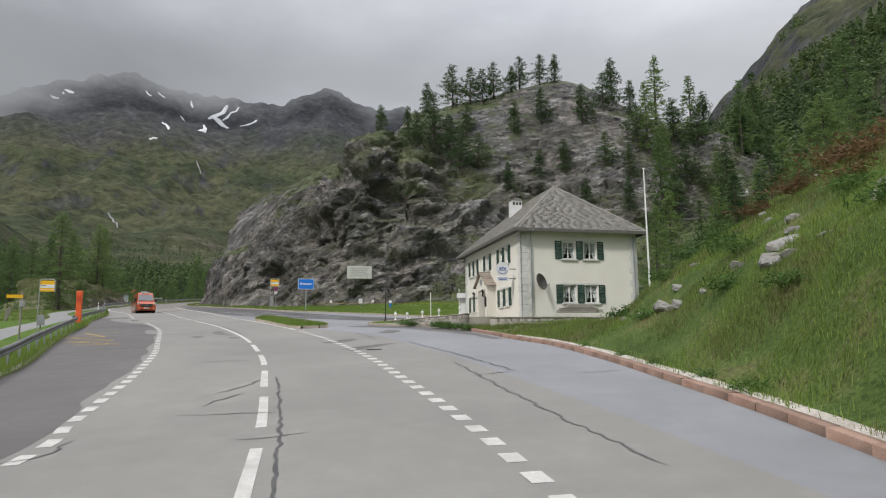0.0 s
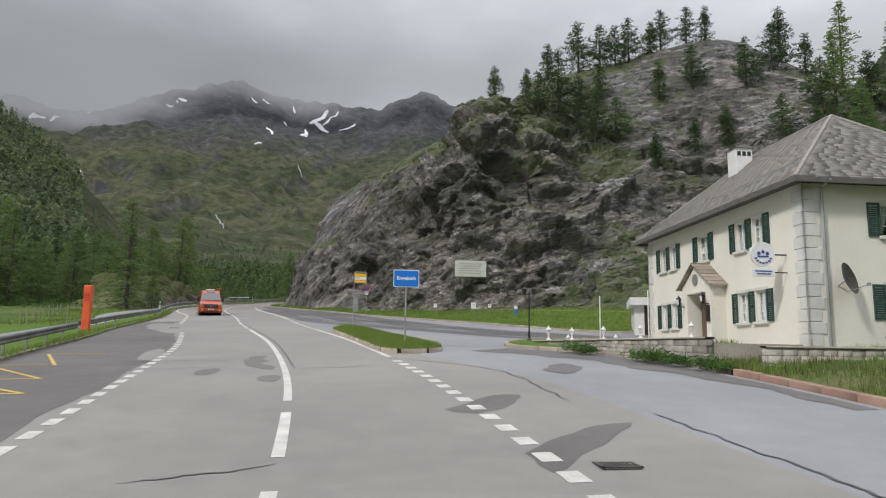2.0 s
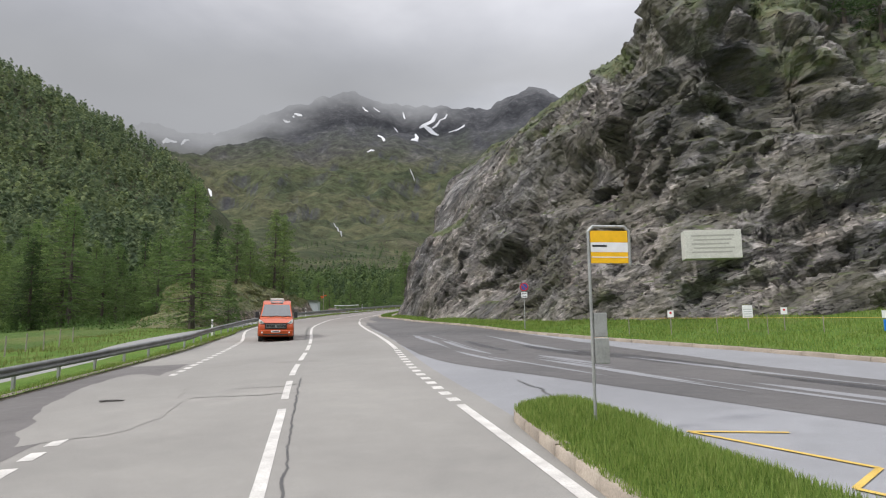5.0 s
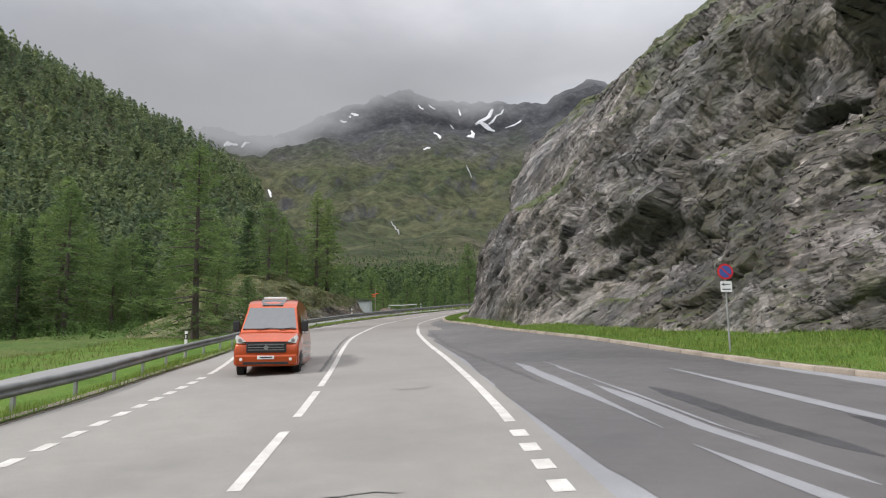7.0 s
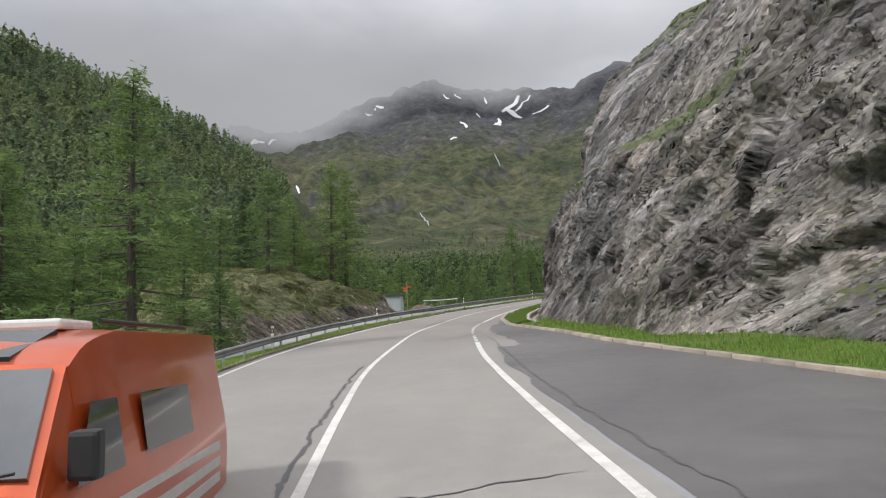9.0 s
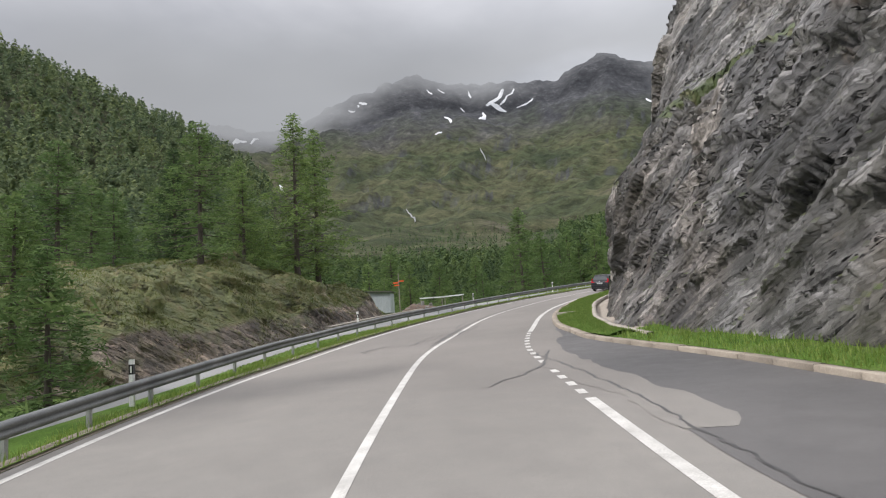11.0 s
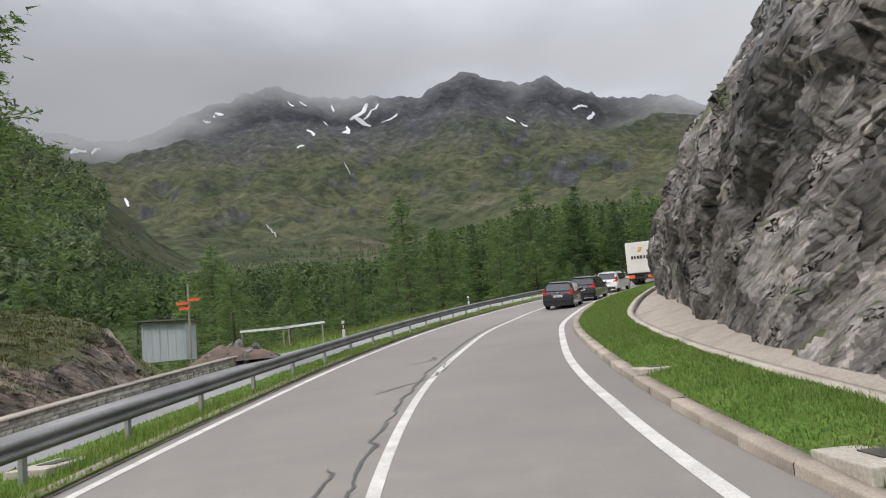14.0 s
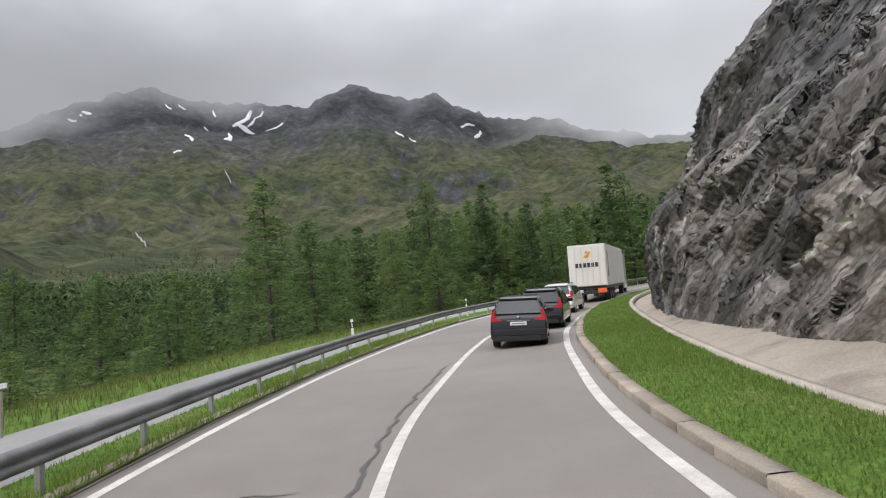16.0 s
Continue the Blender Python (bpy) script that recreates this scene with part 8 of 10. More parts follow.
def hatchback(label, loc, rz, colour, glass, W=1.82, H=1.62, L=4.3, roof_rails=False, high=0.0):
    """A family car seen mostly from behind; y runs from the rear bumper to the nose."""
    e = thing("car", label, "car", loc, rz, group="cars driving ahead")
    e.matrix_world = pose(loc[0], loc[1], loc[2] - 0.03, 5.0, 4.0, rz)      # leaning into the banked, climbing bend
    w = W / 2
    k = H / 1.62
    st = []
    for y, top, belt, wt in ((0.0, 0.62, 0.60, 0.90), (0.06, 0.92, 0.80, 0.93), (0.16, 1.05, 0.92, 0.93), (0.45, 1.50, 0.98, 0.74), (0.62, 1.58, 0.98, 0.72), (1.1, 1.62, 0.97, 0.72), (2.0, 1.62, 0.95, 0.72), (2.6, 1.55, 0.94, 0.70), (3.35, 1.05, 0.92, 0.78), (3.9, 0.92, 0.84, 0.88), (4.2, 0.72, 0.68, 0.84), (4.3, 0.52, 0.50, 0.76)):
        full = w * (0.93 if y < 0.05 else 1.0 if y < 3.6 else 0.94)
        top, belt = top * k, belt * k
        st.append((y * L / 4.3, [(full * 0.55, 0.24 + high), (full * 0.94, 0.27 + high), (full, 0.45 + high), (full * 0.985, belt), (w * wt * 1.02, top - 0.09 * (top - belt) - 0.02), (w * wt * 0.9, top), (w * wt * 0.4, top + 0.015), (0.001, top + 0.02)]))
    body = part("body", loft(st), colour, e, smooth_shade=True)
    # hatch window
    a, b = st[2], st[3]
    bm = bmesh.new()
    q = []
    for t, wx in ((0.06, 0.80), (0.95, 0.66)):
        y = a[0] + (b[0] - a[0]) * t - 0.045
        z = 1.05 * k + (1.50 - 1.05) * k * t + 0.03
        q.append([(-w * wx, y, z), (w * wx, y, z)])
    v = [bm.verts.new(p) for p in (q[0][0], q[0][1], q[1][1], q[1][0])]
    bm.faces.new(v)
    ext = bmesh.ops.extrude_face_region(bm, geom=bm.faces[:])
    bmesh.ops.translate(bm, vec=(0, 0.02, -0.015), verts=[x for x in ext["geom"] if isinstance(x, bmesh.types.BMVert)])
    bmesh.ops.recalc_face_normals(bm, faces=bm.faces)
    part("rear_window", bm, glass, e)
    bm = bmesh.new()
    box(bm, -w * 0.7, w * 0.7, 0.36, 0.62, 1.53 * k, 1.58 * k, 0.015)
    part("spoiler", bm, colour, e)
    # side glass
    for s in (-1, 1):
        bm = bmesh.new()
        pts = [(0.62, 1.02 * k), (3.05, 1.0 * k), (2.55, 1.46 * k), (0.85, 1.5 * k)]
        v = []
        for y, z in pts:
            t = (z - 0.97 * k) / (1.55 * k - 0.97 * k)
            v.append(bm.verts.new((s * (w * (0.99 - 0.25 * t) + 0.035), y * L / 4.3, z)))
        bm.faces.new(v if s > 0 else v[::-1])
        part("side_window", bm, CAR_GLASS, e)
        bm = bmesh.new()
        box(bm, min(s * w * 0.98, s * (w + 0.2)), max(s * w * 0.98, s * (w + 0.2)), 2.75, 2.87, 0.98 * k, 1.14 * k, 0.03)
        part("mirror", bm, colour, e)
        bm = bmesh.new()
        extrude_poly(bm, [(s * w * 0.96, 0.87 * k), (s * w * 0.60, 0.87 * k), (s * w * 0.62, 0.95 * k), (s * w * 0.84, 1.0 * k), (s * w * 0.83, 1.26 * k), (s * w * 0.88, 1.26 * k), (s * w * 0.97, 1.0 * k)], "y", 0.05, 0.4)
        part("rear_light", bm, LIGHT_RED, e, "red rear light")
        if roof_rails:
            bm = bmesh.new()
            cyl(bm, (s * w * 0.66, 0.6, 1.64 * k), (s * w * 0.66, 2.4, 1.64 * k), 0.02, seg=8)
            part("roof_rail", bm, BLACK_METAL, e)
        wheel(e, s * (w - 0.12), 0.78)
        wheel(e, s * (w - 0.12), 0.78 + 2.7 * L / 4.3)
    bm = bmesh.new()
    box(bm, -w * 0.95, w * 0.95, -0.05, 0.12, 0.42 + high, 0.62 * k, 0.03)
    bump = part("rear_bumper", bm, colour, e)
    bm = bmesh.new()
    box(bm, -w * 0.8, w * 0.8, -0.03, 0.1, 0.25 + high, 0.42 + high, 0.02)
    part("diffuser", bm, BLACK_PLASTIC, bump)
    bm = bmesh.new()
    box(bm, -0.26, 0.26, 0.0, 0.03, 0.74 * k, 0.85 * k, 0.005)
    plate = part("number_plate", bm, PLATE, e)
    bm = bmesh.new()
    box(bm, -0.2, 0.2, -0.004, 0.0, 0.775 * k, 0.815 * k)
    part("lettering_bar", bm, ZINC, plate)
    bm = bmesh.new()
    box(bm, -0.36, 0.36, 0.0, 0.05, 0.87 * k, 0.90 * k, 0.006)
    part("trim_strip", bm, RIM, e, "chrome trim strip")
    bm = bmesh.new()
    ball(bm, (0, 0.045, 0.985 * k), 0.05, 10)
    part("badge", bm, RIM, e)
    return e


def on_lane(x, y):
    """A place on the lane with the road's heading there."""
    i = int(np.argmin(np.hypot(CENTRE[:, 0] - x, CENTRE[:, 1] - y)))
    d = CENTRE[i + 4, :2] - CENTRE[i - 2, :2]
    return x, y, math.degrees(math.atan2(-d[0], d[1]))


x, y, h = on_lane(-52.0, 160.2)
hatchback("black family hatchback seen from behind on the road", (x, y, plane(y)), h, paint("black_car_paint", (0.012, 0.012, 0.016)), CAR_GLASS_PALE, 1.76, 1.60)
x, y, h = on_lane(-50.85, 166.4)
hatchback("black sport utility car with a dark rear window on the road", (x, y, plane(y)), h, paint("dark_car_paint", (0.016, 0.017, 0.018)), CAR_GLASS, 1.86, 1.66, 4.5, True, 0.05)
x, y, h = on_lane(-49.2, 176.0)
hatchback("white sport utility car with black sills on the road", (x, y, plane(y)), h, paint("white_car_paint", (0.72, 0.72, 0.71)), CAR_GLASS, 1.84, 1.64, 4.5, True, 0.08)

# lorry
TARP = surface("white_lorry_tarpaulin", (0.62, 0.60, 0.56), (0.72, 0.70, 0.66), 0.6, 15, 0.6, 0.1, grain=0.08)
x, y, h = on_lane(-45.9, 186.0)
h += 5
lorry = thing("lorry", "white articulated lorry trailer with an orange emblem and dark lettering bars", "lorry", (x, y, plane(y)), h)
lorry.matrix_world = pose(x, y, plane(y) - 0.05, 4.0, 3.0, h)
bm = bmesh.new()
box(bm, -1.27, 1.27, 0, 13.4, 1.15, 4.0, 0.04)
body = part("trailer_box", bm, TARP, lorry)
for s in (-1, 1):
    bm = bmesh.new()
    box(bm, min(s * 0.02, s * 1.2), max(s * 0.02, s * 1.2), -0.03, 0.0, 1.2, 3.95, 0.01)
    part("rear_door", bm, TARP, body)
    bm = bmesh.new()
    for d in (0.35, 0.8):
        cyl(bm, (s * d, -0.05, 1.25), (s * d, -0.05, 3.9), 0.015, seg=6)
    part("locking_bar", bm, TARP, body)
bm = bmesh.new()
for k in range(6):
    box(bm, -0.80 + k * 0.27, -0.60 + k * 0.27, -0.036, -0.031, 2.45, 2.75, 0, )
part("lettering_bar", bm, plain("dark_lettering", (0.03, 0.03, 0.03), 0.5), body)
bm = bmesh.new()
extrude_poly(bm, [(-0.22, 3.1), (0.12, 3.1), (0.3, 3.5), (0.1, 3.5), (0.0, 3.3), (-0.12, 3.3)], "y", -0.037, -0.031)
extrude_poly(bm, [(-0.12, 3.4), (0.02, 3.4), (0.1, 3.56), (-0.05, 3.56)], "y", -0.037, -0.031)
part("emblem", bm, plain("amber_paint", (0.65, 0.30, 0.02), 0.5), body, "amber emblem shape")
bm = bmesh.new()
extrude_poly(bm, [(0.55, 1.75), (1.4, 1.75), (1.6, 2.2), (1.5, 3.3), (1.1, 3.6), (0.8, 3.5), (1.15, 3.2), (1.25, 2.3), (0.7, 2.15)], "x", 1.27, 1.276)
part("side_emblem", bm, plain("olive_paint", (0.20, 0.17, 0.06), 0.5), body)
bm = bmesh.new()
box(bm, -1.25, 1.25, -0.05, 0.15, 0.62, 0.85, 0.02)
box(bm, -1.2, 1.2, 0.1, 13.0, 0.95, 1.15)
part("chassis", bm, BLACK_METAL, lorry)
for s in (-1, 1):
    bm = bmesh.new()
    box(bm, min(s * 0.6, s * 1.2), max(s * 0.6, s * 1.2), -0.09, -0.05, 0.68, 0.98, 0.02)
    part("rear_light", bm, ORANGE, lorry, "orange red rear light cluster")
    for yy in (2.2, 3.5, 4.8):
        wheel(lorry, s * 1.05, yy, 0.5, 0.34)
    bm = bmesh.new()
    box(bm, min(s * 0.85, s * 1.24), max(s * 0.85, s * 1.24), 1.4, 1.42, 0.25, 0.9)
    part("mud_flap", bm, BLACK_PLASTIC, lorry)
bm = bmesh.new()
box(bm, -1.25, 1.25, 14.0, 16.2, 0.6, 3.7, 0.15)
cab = part("cab", bm, paint("white_cab_paint", (0.66, 0.66, 0.65)), lorry)
for s in (-1, 1):
    wheel(lorry, s * 1.05, 15.4, 0.5, 0.34)
    wheel(lorry, s * 1.05, 12.3, 0.5, 0.34)

# oncoming camper van
VAN = paint("metallic_orange_paint", (0.50, 0.082, 0.020), 0.45)
i = along(CENTRE, 80.2)
vp = offset(CENTRE[i:i + 2], -2.0)[0]
vd = CENTRE[i + 2, :2] - CENTRE[i, :2]
van = thing("camper_van", "metallic orange high-roof camper van in the oncoming lane", "van", (vp[0], vp[1], plane(vp[1])), math.degrees(math.atan2(-vd[0], vd[1])) + 2)
w = 1.02
st = []
for y, top, belt, wt in ((0.0, 0.80, 0.62, 0.90), (0.06, 1.02, 0.80, 0.92), (0.35, 1.20, 0.98, 0.93), (0.74, 1.40, 1.12, 0.93), (0.80, 1.46, 1.14, 0.92), (1.42, 2.20, 1.25, 0.80), (1.50, 2.27, 1.25, 0.80), (1.80, 2.44, 1.25, 0.80), (2.3, 2.54, 1.25, 0.80), (2.8, 2.56, 1.25, 0.80), (5.8, 2.56, 1.25, 0.82), (5.98, 2.48, 1.2, 0.80)):
    full = w * (0.92 if y < 0.05 else 0.98 if y < 0.5 else 1.0)
    tw = w * wt
    st.append((y, [(full * 0.6, 0.30), (full * 0.97, 0.33), (full, 0.6), (full, belt), (tw + (full - tw) * 0.35, belt + (top - belt) * 0.55), (tw, top - 0.10), (tw * 0.93, top - 0.015), (tw * 0.4, top), (0.001, top + 0.01)]))
part("body", loft(st), VAN, van, smooth_shade=True)
bm = bmesh.new()
v = [bm.verts.new(p) for p in ((-0.86, 0.83, 1.48), (0.86, 0.83, 1.48), (0.73, 1.43, 2.20), (-0.73, 1.43, 2.20))]
f = bm.faces.new(v)
bmesh.ops.translate(bm, vec=(0, -0.035, 0.03), verts=bm.verts[:])
ext = bmesh.ops.extrude_face_region(bm, geom=bm.faces[:])
bmesh.ops.translate(bm, vec=(0, 0.03, -0.03), verts=[q for q in ext["geom"] if isinstance(q, bmesh.types.BMVert)])
bmesh.ops.recalc_face_normals(bm, faces=bm.faces)
ws = part("windscreen", bm, plain("sky_reflecting_glass", (0.050, 0.058, 0.062), 0.05, 0.0, 1.0, 0.8), van)
for s in (-1, 1):
    bm = bmesh.new()
    cyl(bm, (s * 0.35 - 0.05, 0.76, 1.47), (s * 0.35 + 0.42, 0.82, 1.54), 0.012, seg=6)
    part("wiper", bm, BLACK_PLASTIC, ws)
bm = bmesh.new()
v = [bm.verts.new(p) for p in ((-0.34, 1.53, 2.33), (0.34, 1.53, 2.33), (0.44, 2.1, 2.56), (-0.44, 2.1, 2.56))]
bm.faces.new(v)
ext = bmesh.ops.extrude_face_region(bm, geom=bm.faces[:])
bmesh.ops.translate(bm, vec=(0, 0, -0.06), verts=[q for q in ext["geom"] if isinstance(q, bmesh.types.BMVert)])
bmesh.ops.recalc_face_normals(bm, faces=bm.faces)
part("skylight", bm, CAR_GLASS, van, "dark roof skylight")
bm = bmesh.new()
box(bm, -0.62, 0.62, -0.03, 0.06, 0.72, 1.02, 0.03)
grille = part("grille", bm, BLACK_PLASTIC, van)
bm = bmesh.new()
box(bm, -0.40, 0.40, 2.25, 2.95, 2.56, 2.66, 0.03)
part("roof_hatch", bm, LIGHT_CLEAR, van, "pale plastic roof hatch")
bm = bmesh.new()
extrude_poly(bm, [(-0.80, 1.03), (0.80, 1.03), (0.66, 1.07), (-0.66, 1.07)], "y", -0.02, 0.10)
part("grille_brow", bm, BLACK_PLASTIC, van)
for z in (0.80, 0.88, 0.96):
    bm = bmesh.new()
    box(bm, -0.56, 0.56, -0.045, -0.028, z, z + 0.02)
    part("grille_bar", bm, RIM, grille)
bm = bmesh.new()
cyl(bm, (0, -0.03, 0.88), (0, -0.055, 0.88), 0.07, seg=18)
part("badge", bm, RIM, grille)
bm = bmesh.new()
box(bm, -0.96, 0.96, -0.10, 0.16, 0.36, 0.66, 0.06)
bump = part("front_bumper", bm, VAN, van)
bm = bmesh.new()
box(bm, -0.7, 0.7, -0.11, -0.09, 0.36, 0.44, 0.01)
part("lower_grille", bm, BLACK_PLASTIC, bump)
bm = bmesh.new()
box(bm, -0.26, 0.26, -0.115, -0.10, 0.52, 0.63, 0.004)
pt = part("number_plate", bm, PLATE, van)
bm = bmesh.new()
box(bm, -0.18, 0.2, -0.12, -0.115, 0.555, 0.595)
part("lettering_bar", bm, BLACK_METAL, pt)
for s in (-1, 1):
    bm = bmesh.new()
    extrude_poly(bm, [(s * 0.58, 1.02), (s * 0.92, 1.02), (s * 0.97, 1.20), (s * 0.93, 1.29), (s * 0.80, 1.19)], "y", 0.03, 0.40)
    hl = part("headlight", bm, LIGHT_CLEAR, van)
    bm = bmesh.new()
    cyl(bm, (s * 0.82, 0.02, 1.11), (s * 0.82, 0.035, 1.11), 0.06, seg=14)
    part("lamp", bm, RIM, hl)
    bm = bmesh.new()
    cyl(bm, (s * 0.76, -0.115, 0.52), (s * 0.76, -0.095, 0.52), 0.05, seg=12)
    part("fog_light", bm, LIGHT_CLEAR, van)
    bm = bmesh.new()
    extrude_poly(bm, [(0.45, 0.33), (0.52, 0.62), (0.72, 0.80), (1.18, 0.80), (1.38, 0.62), (1.45, 0.33)], "x", *sorted((s * 1.0, s * 1.035)))
    part("wheel_arch", bm, BLACK_PLASTIC, van)
    bm = bmesh.new()
    box(bm, min(s * 1.0, s * 1.22), max(s * 1.0, s * 1.22), 1.05, 1.22, 1.42, 1.78, 0.04)
    part("mirror", bm, BLACK_PLASTIC, van)
    bm = bmesh.new()
    for y0, y1, z0, z1 in ((1.35, 2.1, 1.35, 1.9),):
        v = [bm.verts.new(p) for p in ((s * 1.03, 1.2, 1.36), (s * 1.03, 2.15, 1.36), (s * 0.94, 2.15, 1.95), (s * 0.94, 1.6, 1.95))]
        bm.faces.new(v if s > 0 else v[::-1])
    part("cab_window", bm, CAR_GLASS, van)
    bm = bmesh.new()
    v = [bm.verts.new(p) for p in ((s * 1.03, 2.7, 1.4), (s * 1.03, 4.3, 1.4), (s * 0.95, 4.3, 1.95), (s * 0.95, 2.7, 1.95))]
    bm.faces.new(v if s > 0 else v[::-1])
    part("side_window", bm, CAR_GLASS, van)
    bm = bmesh.new()
    for k in range(3):
        extrude_poly(bm, [(1.5, 0.55 + k * 0.22), (5.6, 0.6 + k * 0.2), (5.6, 0.72 + k * 0.2), (1.5, 0.68 + k * 0.22)], "x", *sorted((s * 1.022, s * 1.03)))
    part("side_stripes", bm, plain("silver_stripes" if s > 0 else "silver_stripe", (0.5, 0.47, 0.45), 0.4), van)
    wheel(van, s * 0.88, 0.95, 0.36, 0.24)
    wheel(van, s * 0.88, 4.75, 0.36, 0.24)
    bm = bmesh.new()
    cyl(bm, (s * 0.6, 2.6, 2.64), (s * 0.6, 5.4, 2.64), 0.025, seg=8)
    part("roof_rail", bm, BLACK_METAL, van)

# ---- trees ----
BARK = surface("larch_bark", (0.060, 0.050, 0.042), (0.11, 0.092, 0.078), 3, 25, 0.95, 0.6, stretch=(4, 4, 0.8), dist=0.03)
LARCH = foliage("larch_needles", (0.095, 0.155, 0.056), (0.15, 0.225, 0.080), (0.21, 0.285, 0.108), 0.48)
SPRUCE = foliage("spruce_needles", (0.045, 0.080, 0.036), (0.072, 0.118, 0.050), (0.11, 0.16, 0.062), 0.35)
SHRUB = foliage("shrub_leaves", (0.05, 0.10, 0.025), (0.08, 0.15, 0.04), (0.13, 0.20, 0.06))
WOODS = foliage("far_wood_foliage", (0.064, 0.102, 0.050), (0.098, 0.150, 0.068), (0.14, 0.195, 0.088), 0.48, 0.045)

# paler, bluer base colour paints distance haze onto the hillside woods
WOODS_HAZY = foliage("hazy_hillside_foliage", (0.092, 0.128, 0.082), (0.132, 0.178, 0.106), (0.172, 0.222, 0.128), 0.48, 0.045)


def tufts(rng, centres, size, flat=0.35):
    """Small needle sprays: one slim triangle each, turned at random."""
    n = len(centres)
    a = rng.normal(size=(n, 3))
    a[:, 2] *= flat
    a /= np.linalg.norm(a, axis=1)[:, None]
    b = np.cross(a, rng.normal(size=(n, 3)))
    b /= np.linalg.norm(b, axis=1)[:, None]
    s = (size * rng.uniform(0.6, 1.3, n))[:, None]
    v = np.stack([centres - a * s * 0.6 - b * s * 0.13, centres - a * s * 0.6 + b * s * 0.13, centres + a * s * 0.75], 1)
    return v.reshape(-1, 3)


def conifer(seed, H, spread, per_m=8.0, size=0.34, droop=0.16, bare=0.10, gaps=0.15, ragged=0.35, whorl=0.38, sprays=3, limbs=True):
    rng = np.random.default_rng(seed)
    cents, limbs_v, limbs_f = [], [], []
    z = bare * H
    lean = rng.uniform(-0.012, 0.012, 2)
    side_gain = rng.uniform(0.8, 1.2, 8)
    while z < H * 0.985:
        t = (z / H - bare) / (1 - bare)
        n = rng.integers(4, 7)
        az0 = rng.uniform(0, 6.28)
        for k in range(n):
            if rng.random() < gaps:
                continue
            az = az0 + 6.283 * k / n + rng.uniform(-0.35, 0.35)
            prof = (1 - t) ** 0.85 * (0.55 + 0.45 * min(1, t / 0.18)) * side_gain[int(az / 6.283 * 8) % 8]
            L = spread * prof * rng.uniform(1 - ragged, 1 + ragged) + 0.22
            up = 0.35 * t - droop
            m = max(2, int(L * per_m))
            s = rng.uniform(0.12, 1.0, m) ** 0.8
            d = np.array([math.cos(az), math.sin(az), 0])
            sag = -droop * 0.5 * (s * L) ** 1.3 / max(L, 1) ** 0.3 + up * s * L * 0.6 + 0.10 * L * np.maximum(s - 0.7, 0)
            wide = 0.10 * L * (1 - 0.6 * s) + 0.08
            c = np.array([lean[0] * z, lean[1] * z, z]) + d * (s * L)[:, None]
            c[:, 2] += sag
            c += rng.normal(size=c.shape) * np.stack([wide, wide, wide * 0.3], 1)
            cents.append(c)
            p0, p1 = np.array([lean[0] * z, lean[1] * z, z]), np.array([lean[0] * z, lean[1] * z, z]) + d * L * 0.85 + np.array([0, 0, -droop * 0.4 * L + up * L * 0.5])
            r = 0.012 + 0.012 * L
            q = np.cross(d, [0, 0, 1])
            if not limbs and limbs_v:
                continue
            base = len(limbs_v)
            limbs_v += [p0 + q * r, p0 - q * r, p0 + np.array([0, 0, r * 1.6]), p1]
            limbs_f += [(base, base + 1, base + 3), (base + 1, base + 2, base + 3), (base + 2, base, base + 3)]
        z += whorl * rng.uniform(0.7, 1.3) * (1 - 0.45 * t)
    c = np.concatenate(cents)
    v = tufts(rng, np.repeat(c, sprays, axis=0) + rng.normal(size=(len(c) * sprays, 3)) * 0.11, size)
    crown = v, np.arange(len(v)).reshape(-1, 3)
    seg, rows = 6, 6
    tv = []
    for i in range(rows):
        h = H * 0.97 * i / (rows - 1)
        r = (0.014 * H + 0.05) * (1 - i / (rows - 1)) ** 0.8 + 0.015 + (0.08 if i == 0 else 0)
        for k in range(seg):
            a = 6.2832 * k / seg
            tv.append((lean[0] * h + r * math.cos(a), lean[1] * h + r * math.sin(a), h - (0.6 if i == 0 else 0)))
    return crown, (np.array(tv), grid_faces(rows, seg, close=True)), (np.array(limbs_v), np.array(limbs_f))


def tree_kind(name, label, seed, H, spread, leaf, **kw):
    (cv, cf), (tv, tf), (lv, lf) = conifer(seed, H, spread, **kw)
    e = thing(name, label, "tree", (0, 0, -500), 0, group="conifers beside the road")
    tri = np.vstack([tf[:, [0, 1, 2]], tf[:, [0, 2, 3]], lf + len(tv)])
    link_part("trunk", mesh_of("trunk", np.vstack([tv, lv]), tri, BARK), e, "rough brown trunk with thin limbs")
    link_part("crown", mesh_of("crown", cv, cf, leaf), e)
    return e, H


